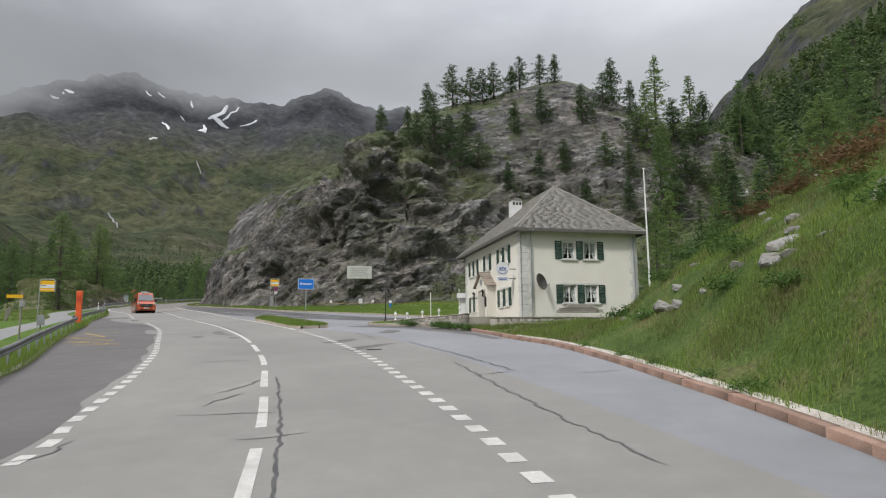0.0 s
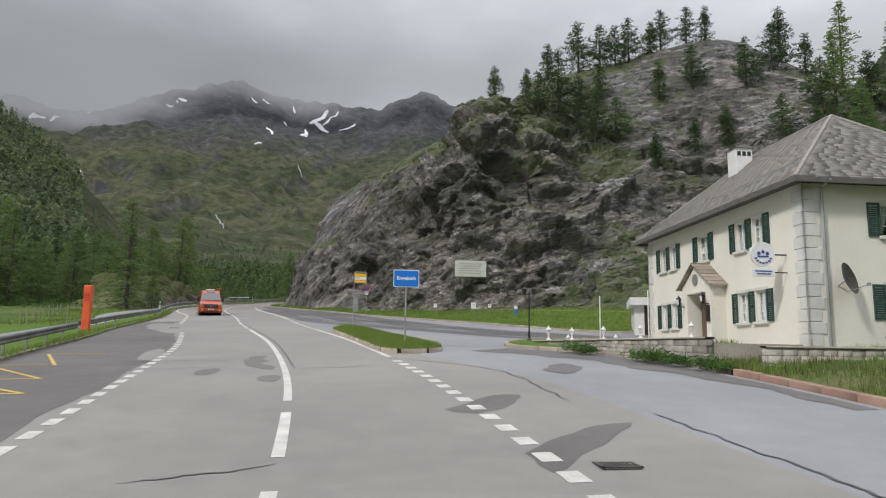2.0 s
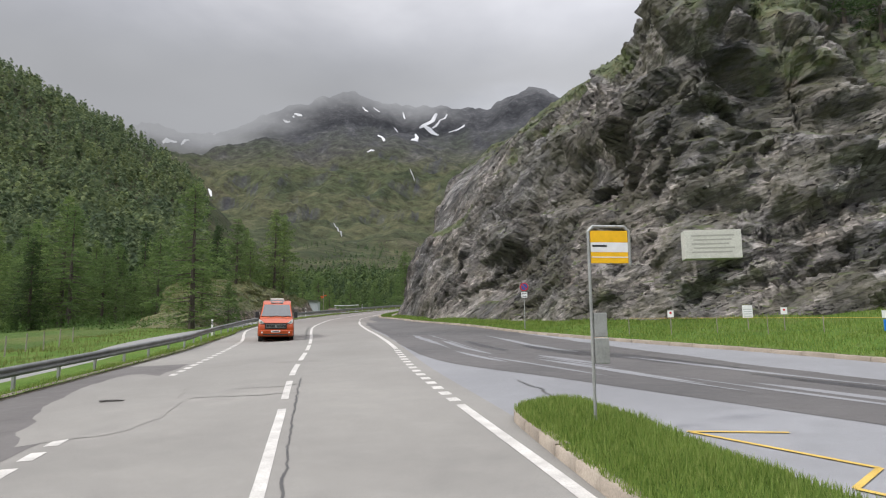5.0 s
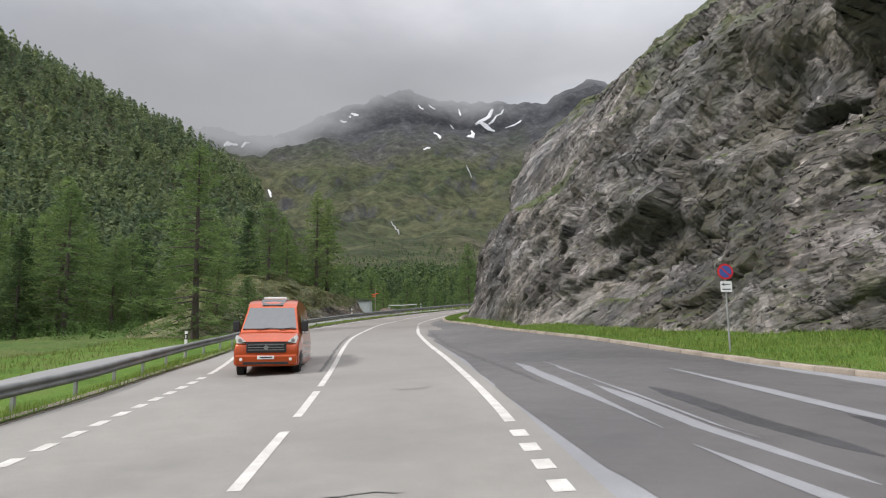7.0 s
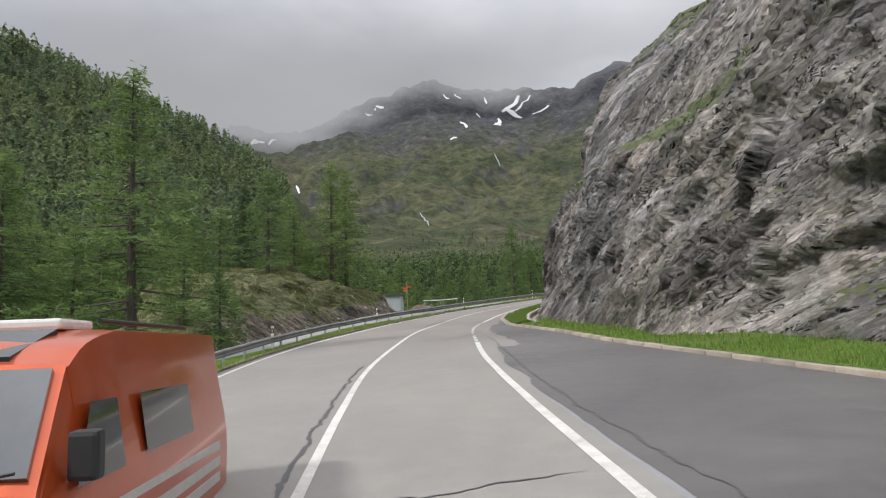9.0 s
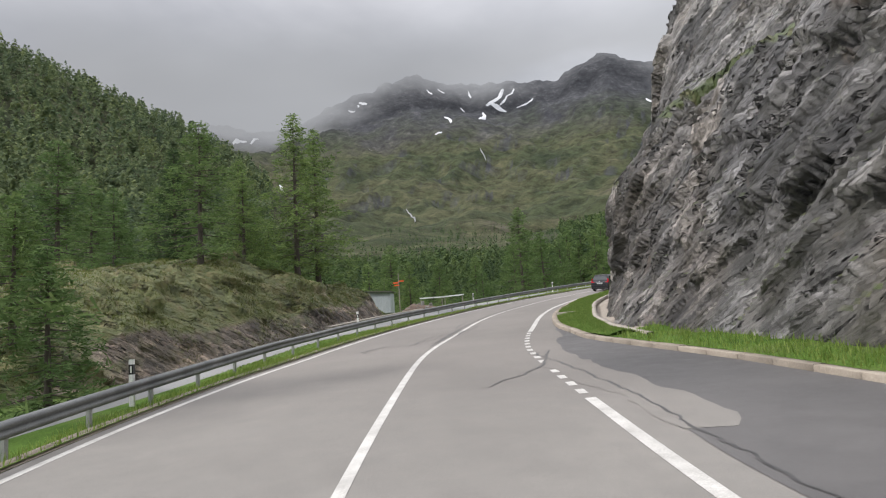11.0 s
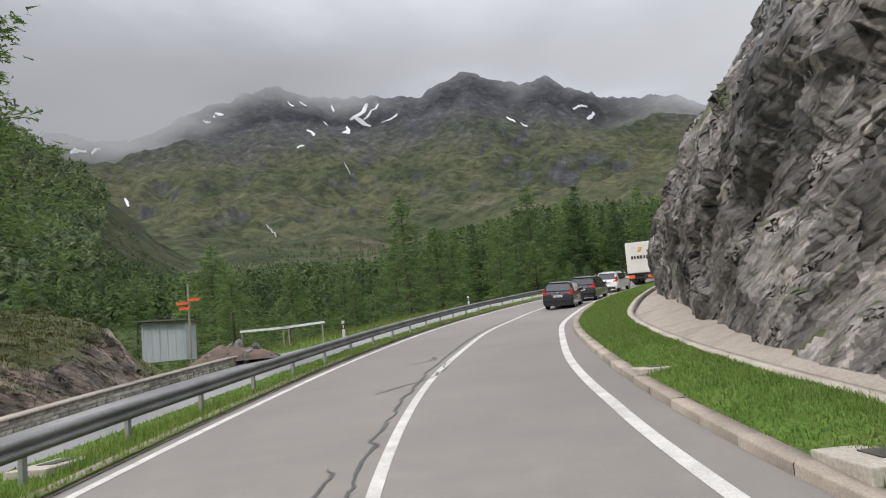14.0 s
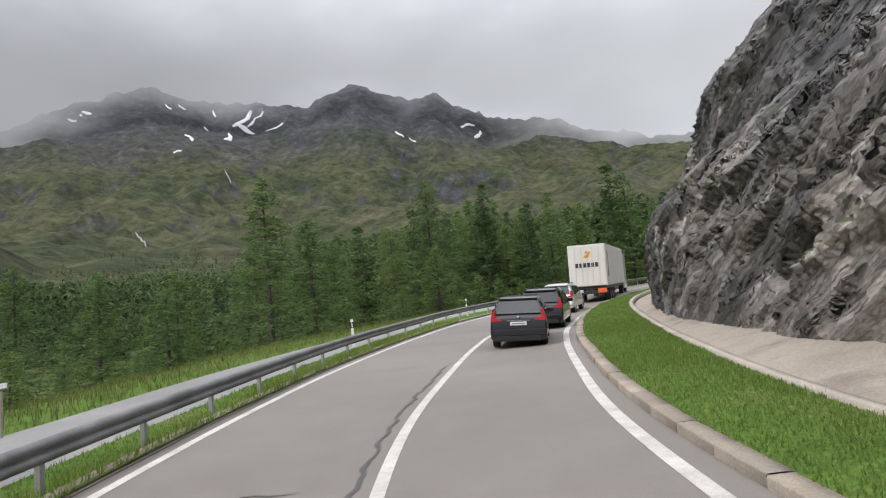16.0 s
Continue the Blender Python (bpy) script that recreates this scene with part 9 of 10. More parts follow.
KINDS = [
    tree_kind("larch_tree", "tall feathery light green larch tree", 1, 15.0, 4.7, LARCH, per_m=6.6, size=0.36, whorl=0.60),
    tree_kind("larch_tree", "broad light green larch tree with drooping branches", 2, 12.5, 4.5, LARCH, per_m=6.8, size=0.36, ragged=0.45, whorl=0.58),
    tree_kind("larch_tree", "young bright green larch tree", 3, 8.0, 2.9, LARCH, per_m=7.5, bare=0.03, size=0.34),
    tree_kind("spruce_tree", "dark green spruce tree", 4, 13.0, 2.9, SPRUCE, per_m=7.5, size=0.36, whorl=0.44, bare=0.05, gaps=0.05, ragged=0.22),
    tree_kind("larch_tree", "sparse old larch tree with gappy crown", 5, 16.0, 5.4, LARCH, per_m=6.4, gaps=0.25, ragged=0.5, size=0.36, bare=0.06, whorl=0.55),
    tree_kind("pine_tree", "windswept dark stone pine on the cliff top", 6, 7.5, 2.7, SPRUCE, per_m=6.5, gaps=0.25, ragged=0.5, bare=0.15, size=0.38, whorl=0.5),
    tree_kind("pine_tree", "small dark conifer on the cliff top", 7, 6.0, 1.5, SPRUCE, per_m=8, gaps=0.12, bare=0.08, size=0.32),
    tree_kind("larch_sapling", "young bushy bright green larch sapling", 8, 5.0, 1.7, LARCH, per_m=6.5, bare=0.02, size=0.30, whorl=0.34),
    tree_kind("larch_tree", "tall slender larch tree on the wooded slope", 9, 16.0, 3.9, LARCH, per_m=3.4, size=0.70, whorl=0.80, bare=0.04, sprays=2, limbs=False),
    tree_kind("spruce_tree", "tall dark spruce tree on the wooded slope", 10, 16.0, 3.2, SPRUCE, per_m=3.6, size=0.70, whorl=0.74, bare=0.03, gaps=0.06, sprays=2, limbs=False),
]
used = [False] * len(KINDS)


def plant(kind_, x, y, z, height, turn):
    e, H = KINDS[kind_]
    m = pose(x, y, z, 0, 0, turn)
    if not used[kind_]:
        used[kind_] = True
        e.matrix_world = m
        e.scale = (height / H,) * 3
        return e
    c = copy_thing(e, m)
    c.scale = (height / H,) * 3
    return c


def g_at(x, y):
    return float(ground_height(np.array([float(x)]), np.array([float(y)]), cut=False)[0])


# ---- rocky mound beside the footpath ----
MOUND = [
    ((-58.8, 99.5), (-1.0, 0.3), [(0, -0.4), (0.8, -0.3), (2.5, -0.3), (6, -0.3), (10, -0.5)]),
    ((-59.8, 106.0), (-0.95, 0.3), [(0, 0.0), (0.6, 0.8), (1.6, 1.2), (4, 1.4), (10, 1.0)]),
    ((-60.8, 113.0), (-0.95, 0.3), [(0, 0.12), (0.6, 1.50), (1.8, 2.75), (4, 4.00), (7, 4.75), (12, 5.00)]),
    ((-62.0, 120.0), (-0.95, 0.3), [(0, 0.12), (0.5, 1.25), (1.6, 2.50), (3.2, 4.12), (5, 5.12), (12, 5.50)]),
    ((-63.1, 126.0), (-1.0, 0.2), [(0, 0.12), (0.6, 1.38), (1.8, 2.75), (3.2, 4.38), (5, 5.50), (12, 5.75)]),
    ((-64.2, 132.0), (-1.0, 0.1), [(0, 0.12), (0.5, 1.50), (1.4, 2.88), (2.6, 4.00), (5, 4.75), (12, 5.25)]),
    ((-65.0, 137.5), (-1.0, 0.0), [(0, 0.12), (0.4, 1.25), (1.2, 2.25), (2.6, 3.00), (5, 3.50), (11, 3.75)]),
    ((-66.2, 141.5), (-1.0, -0.2), [(0, 0.00), (0.5, 1.6), (1.0, 2.5), (2.6, 3.0), (9, 2.8)]),
    ((-67.2, 145.7), (-0.8, -0.7), [(0, -0.1), (0.8, 0.4), (1.6, 0.8), (4, 1.2), (8, 0.8)]),
]
MFOOT = spline([c[0] for c in MOUND], 0.4)
m_total = (len(MFOOT) - 1) * np.linalg.norm(MFOOT[1, :2] - MFOOT[0, :2])
MOSSY = rock_material("mossy_gneiss", 0.13, 0.34, (1.3, 1.08, 0.86), ((0.062, 0.082, 0.022), (0.115, 0.128, 0.038), (0.185, 0.155, 0.066)))
mound = new("rock_mound", rock_sheet("rock_mound", MOUND, MFOOT, np.linspace(0, 1, int(m_total / 0.14)), 100, MOSSY, 0.42, ((0, 0.15), (400, 0.15)), power=1.3, seed=4))
tagged(mound, "low mossy rock outcrop with grass patches beside the path", "rock outcrop", kind="structure")
bpy.context.view_layer.update()


def top_at(x, y):
    """Height of the outcrop or, beside it, of the ground."""
    hit, p, _, _ = mound.ray_cast((x, y, 200.0), (0, 0, -1))
    return max(p.z, g_at(x, y)) if hit else g_at(x, y)


rt = random.Random(12)
# singled-out trees by the lower meadow, on the mound and beyond
for kind_, x, y, h in ((4, -56.6, 100.4, 15.2), (1, -71.0, 117.0, 8.0), (2, -61.6, 108.4, 5.6), (2, -56.4, 106.0, 5.0), (0, -69.2, 137.9, 12.9), (4, -73.0, 133.5, 9.5), (1, -70.6, 131.0, 7.5),
                       (3, -74.5, 128.5, 8.5), (0, -68.6, 134.4, 12.6), (1, -68.5, 124.6, 9.5), (3, -76.0, 137.0, 10.0), (0, -78.0, 141.0, 11.5)):
    plant(kind_, x, y, top_at(x, y) - 0.25, h, rt.uniform(0, 360))
# wood behind the meadow
placed = []
tries = 0
while len(placed) < 40 and tries < 4000:
    tries += 1
    x, y = rt.uniform(-112, -59), rt.uniform(99.5, 150)
    edge = 99.0 + 0.10 * (x + 60) * -0.2
    if y < edge or (x > -66 and y > 104) or (x > -80 and y > 138) or x > -81:
        continue
    if any((x - a) ** 2 + (y - b) ** 2 < 14 for a, b in placed):
        continue
    placed.append((x, y))
    k = rt.choice((0, 0, 1, 1, 4, 3, 2))
    h = {0: 15, 1: 12.5, 2: 7.5, 3: 13, 4: 15.5}[k] * rt.uniform(0.75, 1.15)
    plant(k, x, y, top_at(x, y) - 0.25, h, rt.uniform(0, 360))
# trees falling away outside the upper bend
placed = []
tries = 0
while len(placed) < 50 and tries < 6000:
    tries += 1
    y = rt.uniform(152, 262)
    x = rt.uniform(-120, 20)
    i = int(np.argmin(np.hypot(RAIL[:, 0] - x, RAIL[:, 1] - y)))
    d = np.array([x, y]) - RAIL[i, :2]
    n = sides(RAIL[i:i + 2] if i + 2 <= len(RAIL) else RAIL[i - 1:i + 1])[0]
    dist_ = -(d @ n)
    if dist_ < 11 or dist_ > 48 or any((x - a) ** 2 + (y - b) ** 2 < 12 for a, b in placed):
        continue
    if x > -80 and y < 158:
        continue
    placed.append((x, y))
    k = rt.choice((0, 1, 2, 2, 8, 8, 9))
    h = {0: 13, 1: 11, 2: 7, 8: 13, 9: 12}[k] * (rt.uniform(0.95, 1.4) if y > 172 else rt.uniform(0.6, 1.0))
    plant(k, x, y, g_at(x, y) - 0.3, h, rt.uniform(0, 360))
# saplings close under the outer bend
placed = []
tries = 0
while len(placed) < 52 and tries < 9000:
    tries += 1
    y = rt.uniform(146, 250)
    x = rt.uniform(-112, 10)
    i = int(np.argmin(np.hypot(RAIL[:, 0] - x, RAIL[:, 1] - y)))
    d = np.array([x, y]) - RAIL[i, :2]
    n = sides(RAIL[i:i + 2] if i + 2 <= len(RAIL) else RAIL[i - 1:i + 1])[0]
    dist_ = -(d @ n)
    if dist_ < 9 or dist_ > 44 or (x > -74 and y < 156) or any((x - a) ** 2 + (y - b) ** 2 < 4 for a, b in placed):
        continue
    placed.append((x, y))
    plant(7, x, y, g_at(x, y) - 0.2, rt.uniform(2.2, 5.6), rt.uniform(0, 360))
# wooded slope behind the house
placed = []
tries = 0
while len(placed) < 40 and tries < 6000:
    tries += 1
    x, y = rt.uniform(17, 82), rt.uniform(48, 112)
    if x < 19 + max(0, (60 - y)) * 0.3 or any((x - a) ** 2 + (y - b) ** 2 < 13 for a, b in placed) or (x < 30 and y > 78):
        continue
    placed.append((x, y))
    k = rt.choice((8, 8, 9, 8, 9, 2))
    h = {8: 12.5, 9: 12, 2: 7}[k] * rt.uniform(0.7, 1.05)
    z = max(g_at(x, y), drop_on(cliff, x, y) if y > 72 else -99)
    plant(k, x, y, z - 0.3, h, rt.uniform(0, 360))
placed = []
tries = 0
while len(placed) < 46 and tries < 5000:
    tries += 1
    x, y = rt.uniform(25, 78), rt.uniform(70, 112)
    if y - 70 > (x - 22) * 1.4 or any((x - a) ** 2 + (y - b) ** 2 < 10 for a, b in placed):
        continue
    placed.append((x, y))
    plant(8 if rt.random() < 0.6 else 9, x, y, max(g_at(x, y), drop_on(cliff, x, y)) - 0.3, rt.uniform(9, 14), rt.uniform(0, 360))
for kind_, x, y, h in ((2, 21.0, 36.5, 6.0), (1, 24.5, 41.0, 8.5), (2, 18.0, 44.0, 5.5), (1, 27.0, 36.0, 8.0)):
    plant(kind_, x, y, g_at(x, y) - 0.2, h, rt.uniform(0, 360))
# trees on the cliff
for kind_, x, y, h in ((6, -9.1, 97.0, 5.5), (5, -1.5, 100.0, 8.5), (5, 0.8, 98.5, 7.0), (6, -2.8, 109.5, 5.5), (5, 1.5, 111.5, 8.0), (5, 4.5, 112.5, 7.0), (5, 8.5, 112.5, 7.0), (6, 11.5, 113, 5.0), (5, 13.0, 113.5, 6.5), (5, 16.5, 113.5, 6.0), (6, 19, 113.5, 5.5),
                       (6, 28.5, 112.5, 8.0), (6, 31, 111, 6.0), (5, 24, 100, 6.5), (6, 27, 98, 5.5), (5, 30, 104, 7.0), (6, 33, 101, 6.5), (6, 36, 105, 7.5), (5, 39, 103, 7.0), (6, 9.0, 95, 4.5), (5, -4.0, 96.5, 6.0), (6, 14, 99, 4.5), (6, 20, 95.5, 5.0), (6, 42, 108, 7), (6, 46, 104, 8), (5, 6.5, 111, 6.5), (6, -12.0, 104, 3.0), (5, 2.5, 96.5, 6.5), (5, 5.0, 98.0, 6.0), (6, 11.0, 104, 5.5), (5, 15.5, 106, 6.5), (6, 18.0, 101, 5.5), (5, 22.0, 106, 7.0), (6, 25.5, 93.5, 5.0), (5, 28.0, 90.0, 6.0), (6, 22.0, 89.0, 5.0), (5, 32.0, 94.0, 7.0), (5, 3.5, 103.5, 6.0), (6, -5.5, 101.0, 4.5), (5, 35.0, 97.5, 7.5), (5, 26.0, 108.5, 7.0)):
    plant(kind_, x, y, drop_on(cliff, x, y) - 0.4, h, rt.uniform(0, 360))


# ---- far woods: one mass of small trees ----
def far_woods(name, label, xy, heights, tris, material, seed, fine=1.0):
    rng = np.random.default_rng(seed)
    n = len(xy)
    z = ground_height(xy[:, 0], xy[:, 1], cut=False)
    t = rng.random((n, tris)) ** 0.75
    az = rng.uniform(0, 6.2832, (n, tris))
    r = (1 - t) * 0.21 * rng.uniform(0.5, 1.15, (n, tris)) + 0.012
    c = np.stack([xy[:, :1] + np.cos(az) * r * heights[:, None], xy[:, 1:] + np.sin(az) * r * heights[:, None], z[:, None] + (0.06 + 0.94 * t) * heights[:, None]], -1)
    out = np.stack([np.cos(az), np.sin(az), -0.5 + 0 * az], -1)
    s = (heights[:, None] * (0.075 + 0.09 * (1 - t)) * fine)[..., None]
    side = np.stack([-np.sin(az), np.cos(az), rng.uniform(-0.3, 0.3, az.shape)], -1)
    v = np.stack([c + out * s, c - out * s * 0.3 + side * s * 0.7 + np.array([0, 0, 0.3]) * s, c - out * s * 0.3 - side * s * 0.7 + np.array([0, 0, 0.3]) * s], 2).reshape(-1, 3)
    ob = new(name, mesh_of(name, v, np.arange(len(v)).reshape(-1, 3), material))
    return tagged(ob, label, "woodland", kind="stuff")


rng = np.random.default_rng(5)


def polar(n, az0, az1, r0, r1, power=1.0):
    a, r = np.radians(rng.uniform(az0, az1, n)), r0 + (r1 - r0) * rng.random(n) ** power
    return np.stack([MID[0] - r * np.sin(a), MID[1] + r * np.cos(a)], 1), r


def thin(xy, scale, keep, seed):
    m = vnoise(xy[:, 0] / scale, xy[:, 1] / scale, xy[:, 0] * 0, seed) > keep
    return xy[m]


p, _ = polar(3000, 40, 95, 60, 330)
p = p[(p[:, 1] > 118) | (p[:, 0] < -112)]
p = p[~((p[:, 0] > -82) & (p[:, 1] > 100))]
away = np.hypot(p[:, 0] + 45, p[:, 1] - 100)
far_woods("hillside_wood", "dense larch and spruce wood on the hillside", p[away > 150], rng.uniform(9, 19, (away > 150).sum()), 40, WOODS_HAZY, 1, 0.8)
stand = []
for q in p[away <= 160]:
    if len(stand) < 135 and all((q[0] - c[0]) ** 2 + (q[1] - c[1]) ** 2 > 20 for c in stand):
        stand.append(q)
        plant(8 if rt.random() < 0.72 else 9, q[0], q[1], g_at(*q) - 0.3, rt.uniform(10, 19), rt.uniform(0, 360))
p, _ = polar(4200, 38, 80, 300, 760)
far_woods("ridge_wood", "dark conifer wood up to the ridge", p, rng.uniform(10, 20, len(p)), 18, WOODS_HAZY, 2)
p, _ = polar(8200, -35, 45, 120, 430)
p = thin(p, 40, 0.22, 4)
p = p[np.hypot(p[:, 0] + 52, p[:, 1] - 150) > 74]
p = p[(p[:, 0] < -20) | (p[:, 1] > 262)]
bearing = np.degrees(np.arctan2(-(p[:, 0] + 52), p[:, 1] - 140))
tall = rng.uniform(0.55, 1.25, len(p)) * np.interp(bearing, [-30, 2, 18, 40], [15, 14, 9.5, 8.5])
away = np.hypot(p[:, 0] + 52, p[:, 1] - 150)
far_woods("valley_wood", "mixed larch and spruce wood in the valley ahead", p[away > 170], tall[away > 170], 24, WOODS, 3)
mid_ = (away > 112) & (away <= 170)
far_woods("valley_wood_edge", "green larch wood below the bend", p[mid_], tall[mid_], 96, WOODS, 13, 0.5)
near_ = np.where(away <= 112)[0][:95]
for i in near_:
    plant(8 if rt.random() < 0.68 else 9, p[i, 0], p[i, 1], g_at(p[i, 0], p[i, 1]) - 0.3, tall[i] * 1.1, rt.uniform(0, 360))
p, _ = polar(5200, -35, 14, 400, 860, 1.2)
p = thin(p, 90, 0.30, 6)
far_woods("slope_wood", "conifers climbing the lower alpine slope", p, rng.uniform(7, 14, len(p)), 12, WOODS, 4, 1.25)
p, _ = polar(2600, 8, 45, 420, 900, 1.2)
p = thin(p, 80, 0.42, 6)
far_woods("slope_scrub", "scattered trees and scrub on the alpine slope", p, rng.uniform(3, 8, len(p)), 12, WOODS, 5)
a, r = np.radians(rng.uniform(17, 62, 3200)), 105 + 415 * rng.random(3200) ** 0.8
p = np.stack([r * np.sin(a), r * np.cos(a)], 1)
p = p[(p[:, 0] > 60) | (p[:, 1] > 130)]
far_woods("flank_wood", "conifer wood on the steep flank behind the house", p, rng.uniform(8, 14, len(p)), 24, WOODS, 7)
# undergrowth of the wood's edge
a = np.stack([rng.uniform(-112, -62, 420), rng.uniform(99, 116, 420)], 1)
a = a[(a[:, 0] < -62) | (a[:, 1] < 104)]
far_woods("wood_undergrowth", "low bushes along the edge of the wood", a, rng.uniform(0.5, 1.5, len(a)), 40, SHRUB, 8, 0.7)


# ---- grass, flowers and shrubs ----
GRASS = foliage("grass_blades", (0.115, 0.19, 0.042), (0.18, 0.27, 0.062), (0.27, 0.335, 0.105), 0.5)
GRASS_OLIVE = foliage("olive_grass_blades", (0.11, 0.14, 0.035), (0.17, 0.19, 0.05), (0.24, 0.23, 0.085), 0.4)
GRASS_DRY = foliage("dry_grass_blades", (0.09, 0.12, 0.03), (0.15, 0.17, 0.055), (0.24, 0.22, 0.10), 0.3)


def grass(name, label, ob, count, height, width, material, seed, test=None):
    rng = np.random.default_rng(seed)
    me = ob.data
    co = np.empty(len(me.vertices) * 3)
    me.vertices.foreach_get("co", co)
    co = co.reshape(-1, 3)
    li = np.empty(len(me.loops), np.int32)
    me.loops.foreach_get("vertex_index", li)
    q = co[li.reshape(-1, 4)]
    area = np.linalg.norm(np.cross(q[:, 2] - q[:, 0], q[:, 3] - q[:, 1]), axis=1) / 2
    if test is not None:
        area = area * test(q.mean(1))
    f = rng.choice(len(q), count, p=area / area.sum())
    u, v = rng.random(count)[:, None], rng.random(count)[:, None]
    a = q[f]
    p = (a[:, 0] * (1 - u) + a[:, 1] * u) * (1 - v) + (a[:, 3] * (1 - u) + a[:, 2] * u) * v
    h = height * rng.uniform(0.45, 1.25, count) * (0.6 + 0.8 * vnoise(p[:, 0] / 1.1, p[:, 1] / 1.1, p[:, 2] * 0, seed))
    az = rng.uniform(0, 6.2832, count)
    d = np.stack([np.cos(az), np.sin(az), 0 * az], 1)
    tip = p + d * (h * rng.uniform(0.1, 0.7, count))[:, None] * np.array([1, 1, 0]) + np.array([0, 0, 1]) * h[:, None]
    s = np.stack([-d[:, 1], d[:, 0], 0 * az], 1) * width * rng.uniform(0.6, 1.4, count)[:, None]
    vv = np.stack([p - s, p + s, tip], 1).reshape(-1, 3)
    return tagged(new(name, mesh_of(name, vv, np.arange(len(vv)).reshape(-1, 3), material)), label, "grass", kind="stuff")


near_up = lambda c: ((c[:, 1] > 112) & (c[:, 1] < 185)) * np.where(c[:, 1] < 165, 1.0, 0.4)
grass("island_grass", "tall uncut grass on the traffic island", bpy.data.objects["traffic_island"], 42000, 0.14, 0.010, GRASS, 1)
grass("strip_grass", "short grass on the verge strip", verge_up, 60000, 0.07, 0.010, GRASS, 2, near_up)
grass("cliff_verge_grass", "grass at the foot of the cliff", verge_low, 60000, 0.16, 0.014, GRASS, 3)
grass("outer_verge_grass", "grass tufts under the guard rail", verge_out, 70000, 0.20, 0.010, GRASS, 4, lambda c: (np.hypot(c[:, 0] + 38, c[:, 1] - 85) < 95) * np.where(c[:, 1] > 110, 1.8, 1.0) * (c[:, 1] > 18))
grass("bank_grass", "long wild grass on the bank", verge_bank, 60000, 0.22, 0.012, GRASS, 5, lambda c: (c[:, 1] > 4) * (0.12 + 0.88 * (vnoise(c[:, 0] / 2.4, c[:, 1] / 2.4, c[:, 2] * 0, 18) > 0.46)))
grass("bank_dry_grass", "dry straw-coloured grass on the bank", verge_bank, 30000, 0.26, 0.010, GRASS_DRY, 6, lambda c: (c[:, 1] > 4) * (vnoise(c[:, 0] / 3, c[:, 1] / 3, c[:, 2] * 0, 8) > 0.5))
grass("path_edge_grass", "yellowish uncut grass along the footpath", path_meadow, 26000, 0.24, 0.014, GRASS_OLIVE, 11, lambda c: (c[:, 1] > 60) * (c[:, 1] < 196) * np.where(c[:, 1] > 140, 1.0, 0.35))
grass("path_verge_grass", "green grass between the footpath and the guard rail", path_verge, 16000, 0.07, 0.011, GRASS, 12, lambda c: (c[:, 1] > 112) * (c[:, 1] < 180) * 1.0)
grass("outcrop_grass", "fresh and dry grass on the rock outcrop", mound, 26000, 0.11, 0.014, GRASS_DRY, 9, lambda c: (c[:, 1] > 100) * (vnoise(c[:, 0] / 2.2, c[:, 1] / 2.2, c[:, 2] / 2.2, 8) > 0.52))

grass("outcrop_turf", "yellow-green turf on top of the rock outcrop", mound, 34000, 0.13, 0.016, GRASS_OLIVE, 10, lambda c: (c[:, 1] > 106) * (c[:, 2] - plane(c[:, 1]) > 1.5) * (vnoise(c[:, 0] / 1.8, c[:, 1] / 1.8, c[:, 2] * 0, 28) > 0.36))


# ---- stones and weeds on the bank ----
BOULDER = surface("pale_lichened_stone", (0.20, 0.195, 0.18), (0.32, 0.31, 0.29), 2.2, 14, 0.9, 0.6, dist=0.03, third=(0.16, 0.15, 0.11), rand=0.2)
GRAVEL = surface("pale_gravel", (0.40, 0.36, 0.31), (0.55, 0.51, 0.45), 2.0, 18, 0.95, 0.6, grain=0.4, dist=0.02)
ERICA = foliage("reddish_heath", (0.13, 0.065, 0.04), (0.17, 0.10, 0.05), (0.14, 0.14, 0.05), 0.3)


def boulder_mesh(seed):
    bm = bmesh.new()
    bmesh.ops.create_icosphere(bm, subdivisions=3, radius=1.0)
    co = np.array([v.co for v in bm.verts])
    r = 1 + fbm(co[:, 0] * 1.1 + seed * 7, co[:, 1] * 1.1, co[:, 2] * 1.1, 4, 90 + seed) * 0.55
    rng = np.random.default_rng(seed)
    for k in range(7):
        n = rng.normal(size=3)
        n /= np.linalg.norm(n)
        d = co @ n * r
        lim = rng.uniform(0.55, 0.8)
        r = np.where(d > lim, r * lim / np.maximum(d, 1e-6) * 1.0, r)
    for v, k in zip(bm.verts, r):
        v.co = v.co * float(k)
    me = bpy.data.meshes.new("boulder")
    bm.to_mesh(me)
    bm.free()
    me.materials.append(BOULDER)
    return me


def bank_z(x, y):
    hit, p, _, _ = verge_bank.ray_cast((x, y, 60.0), (0, 0, -1))
    return p.z if hit else g_at(x, y)


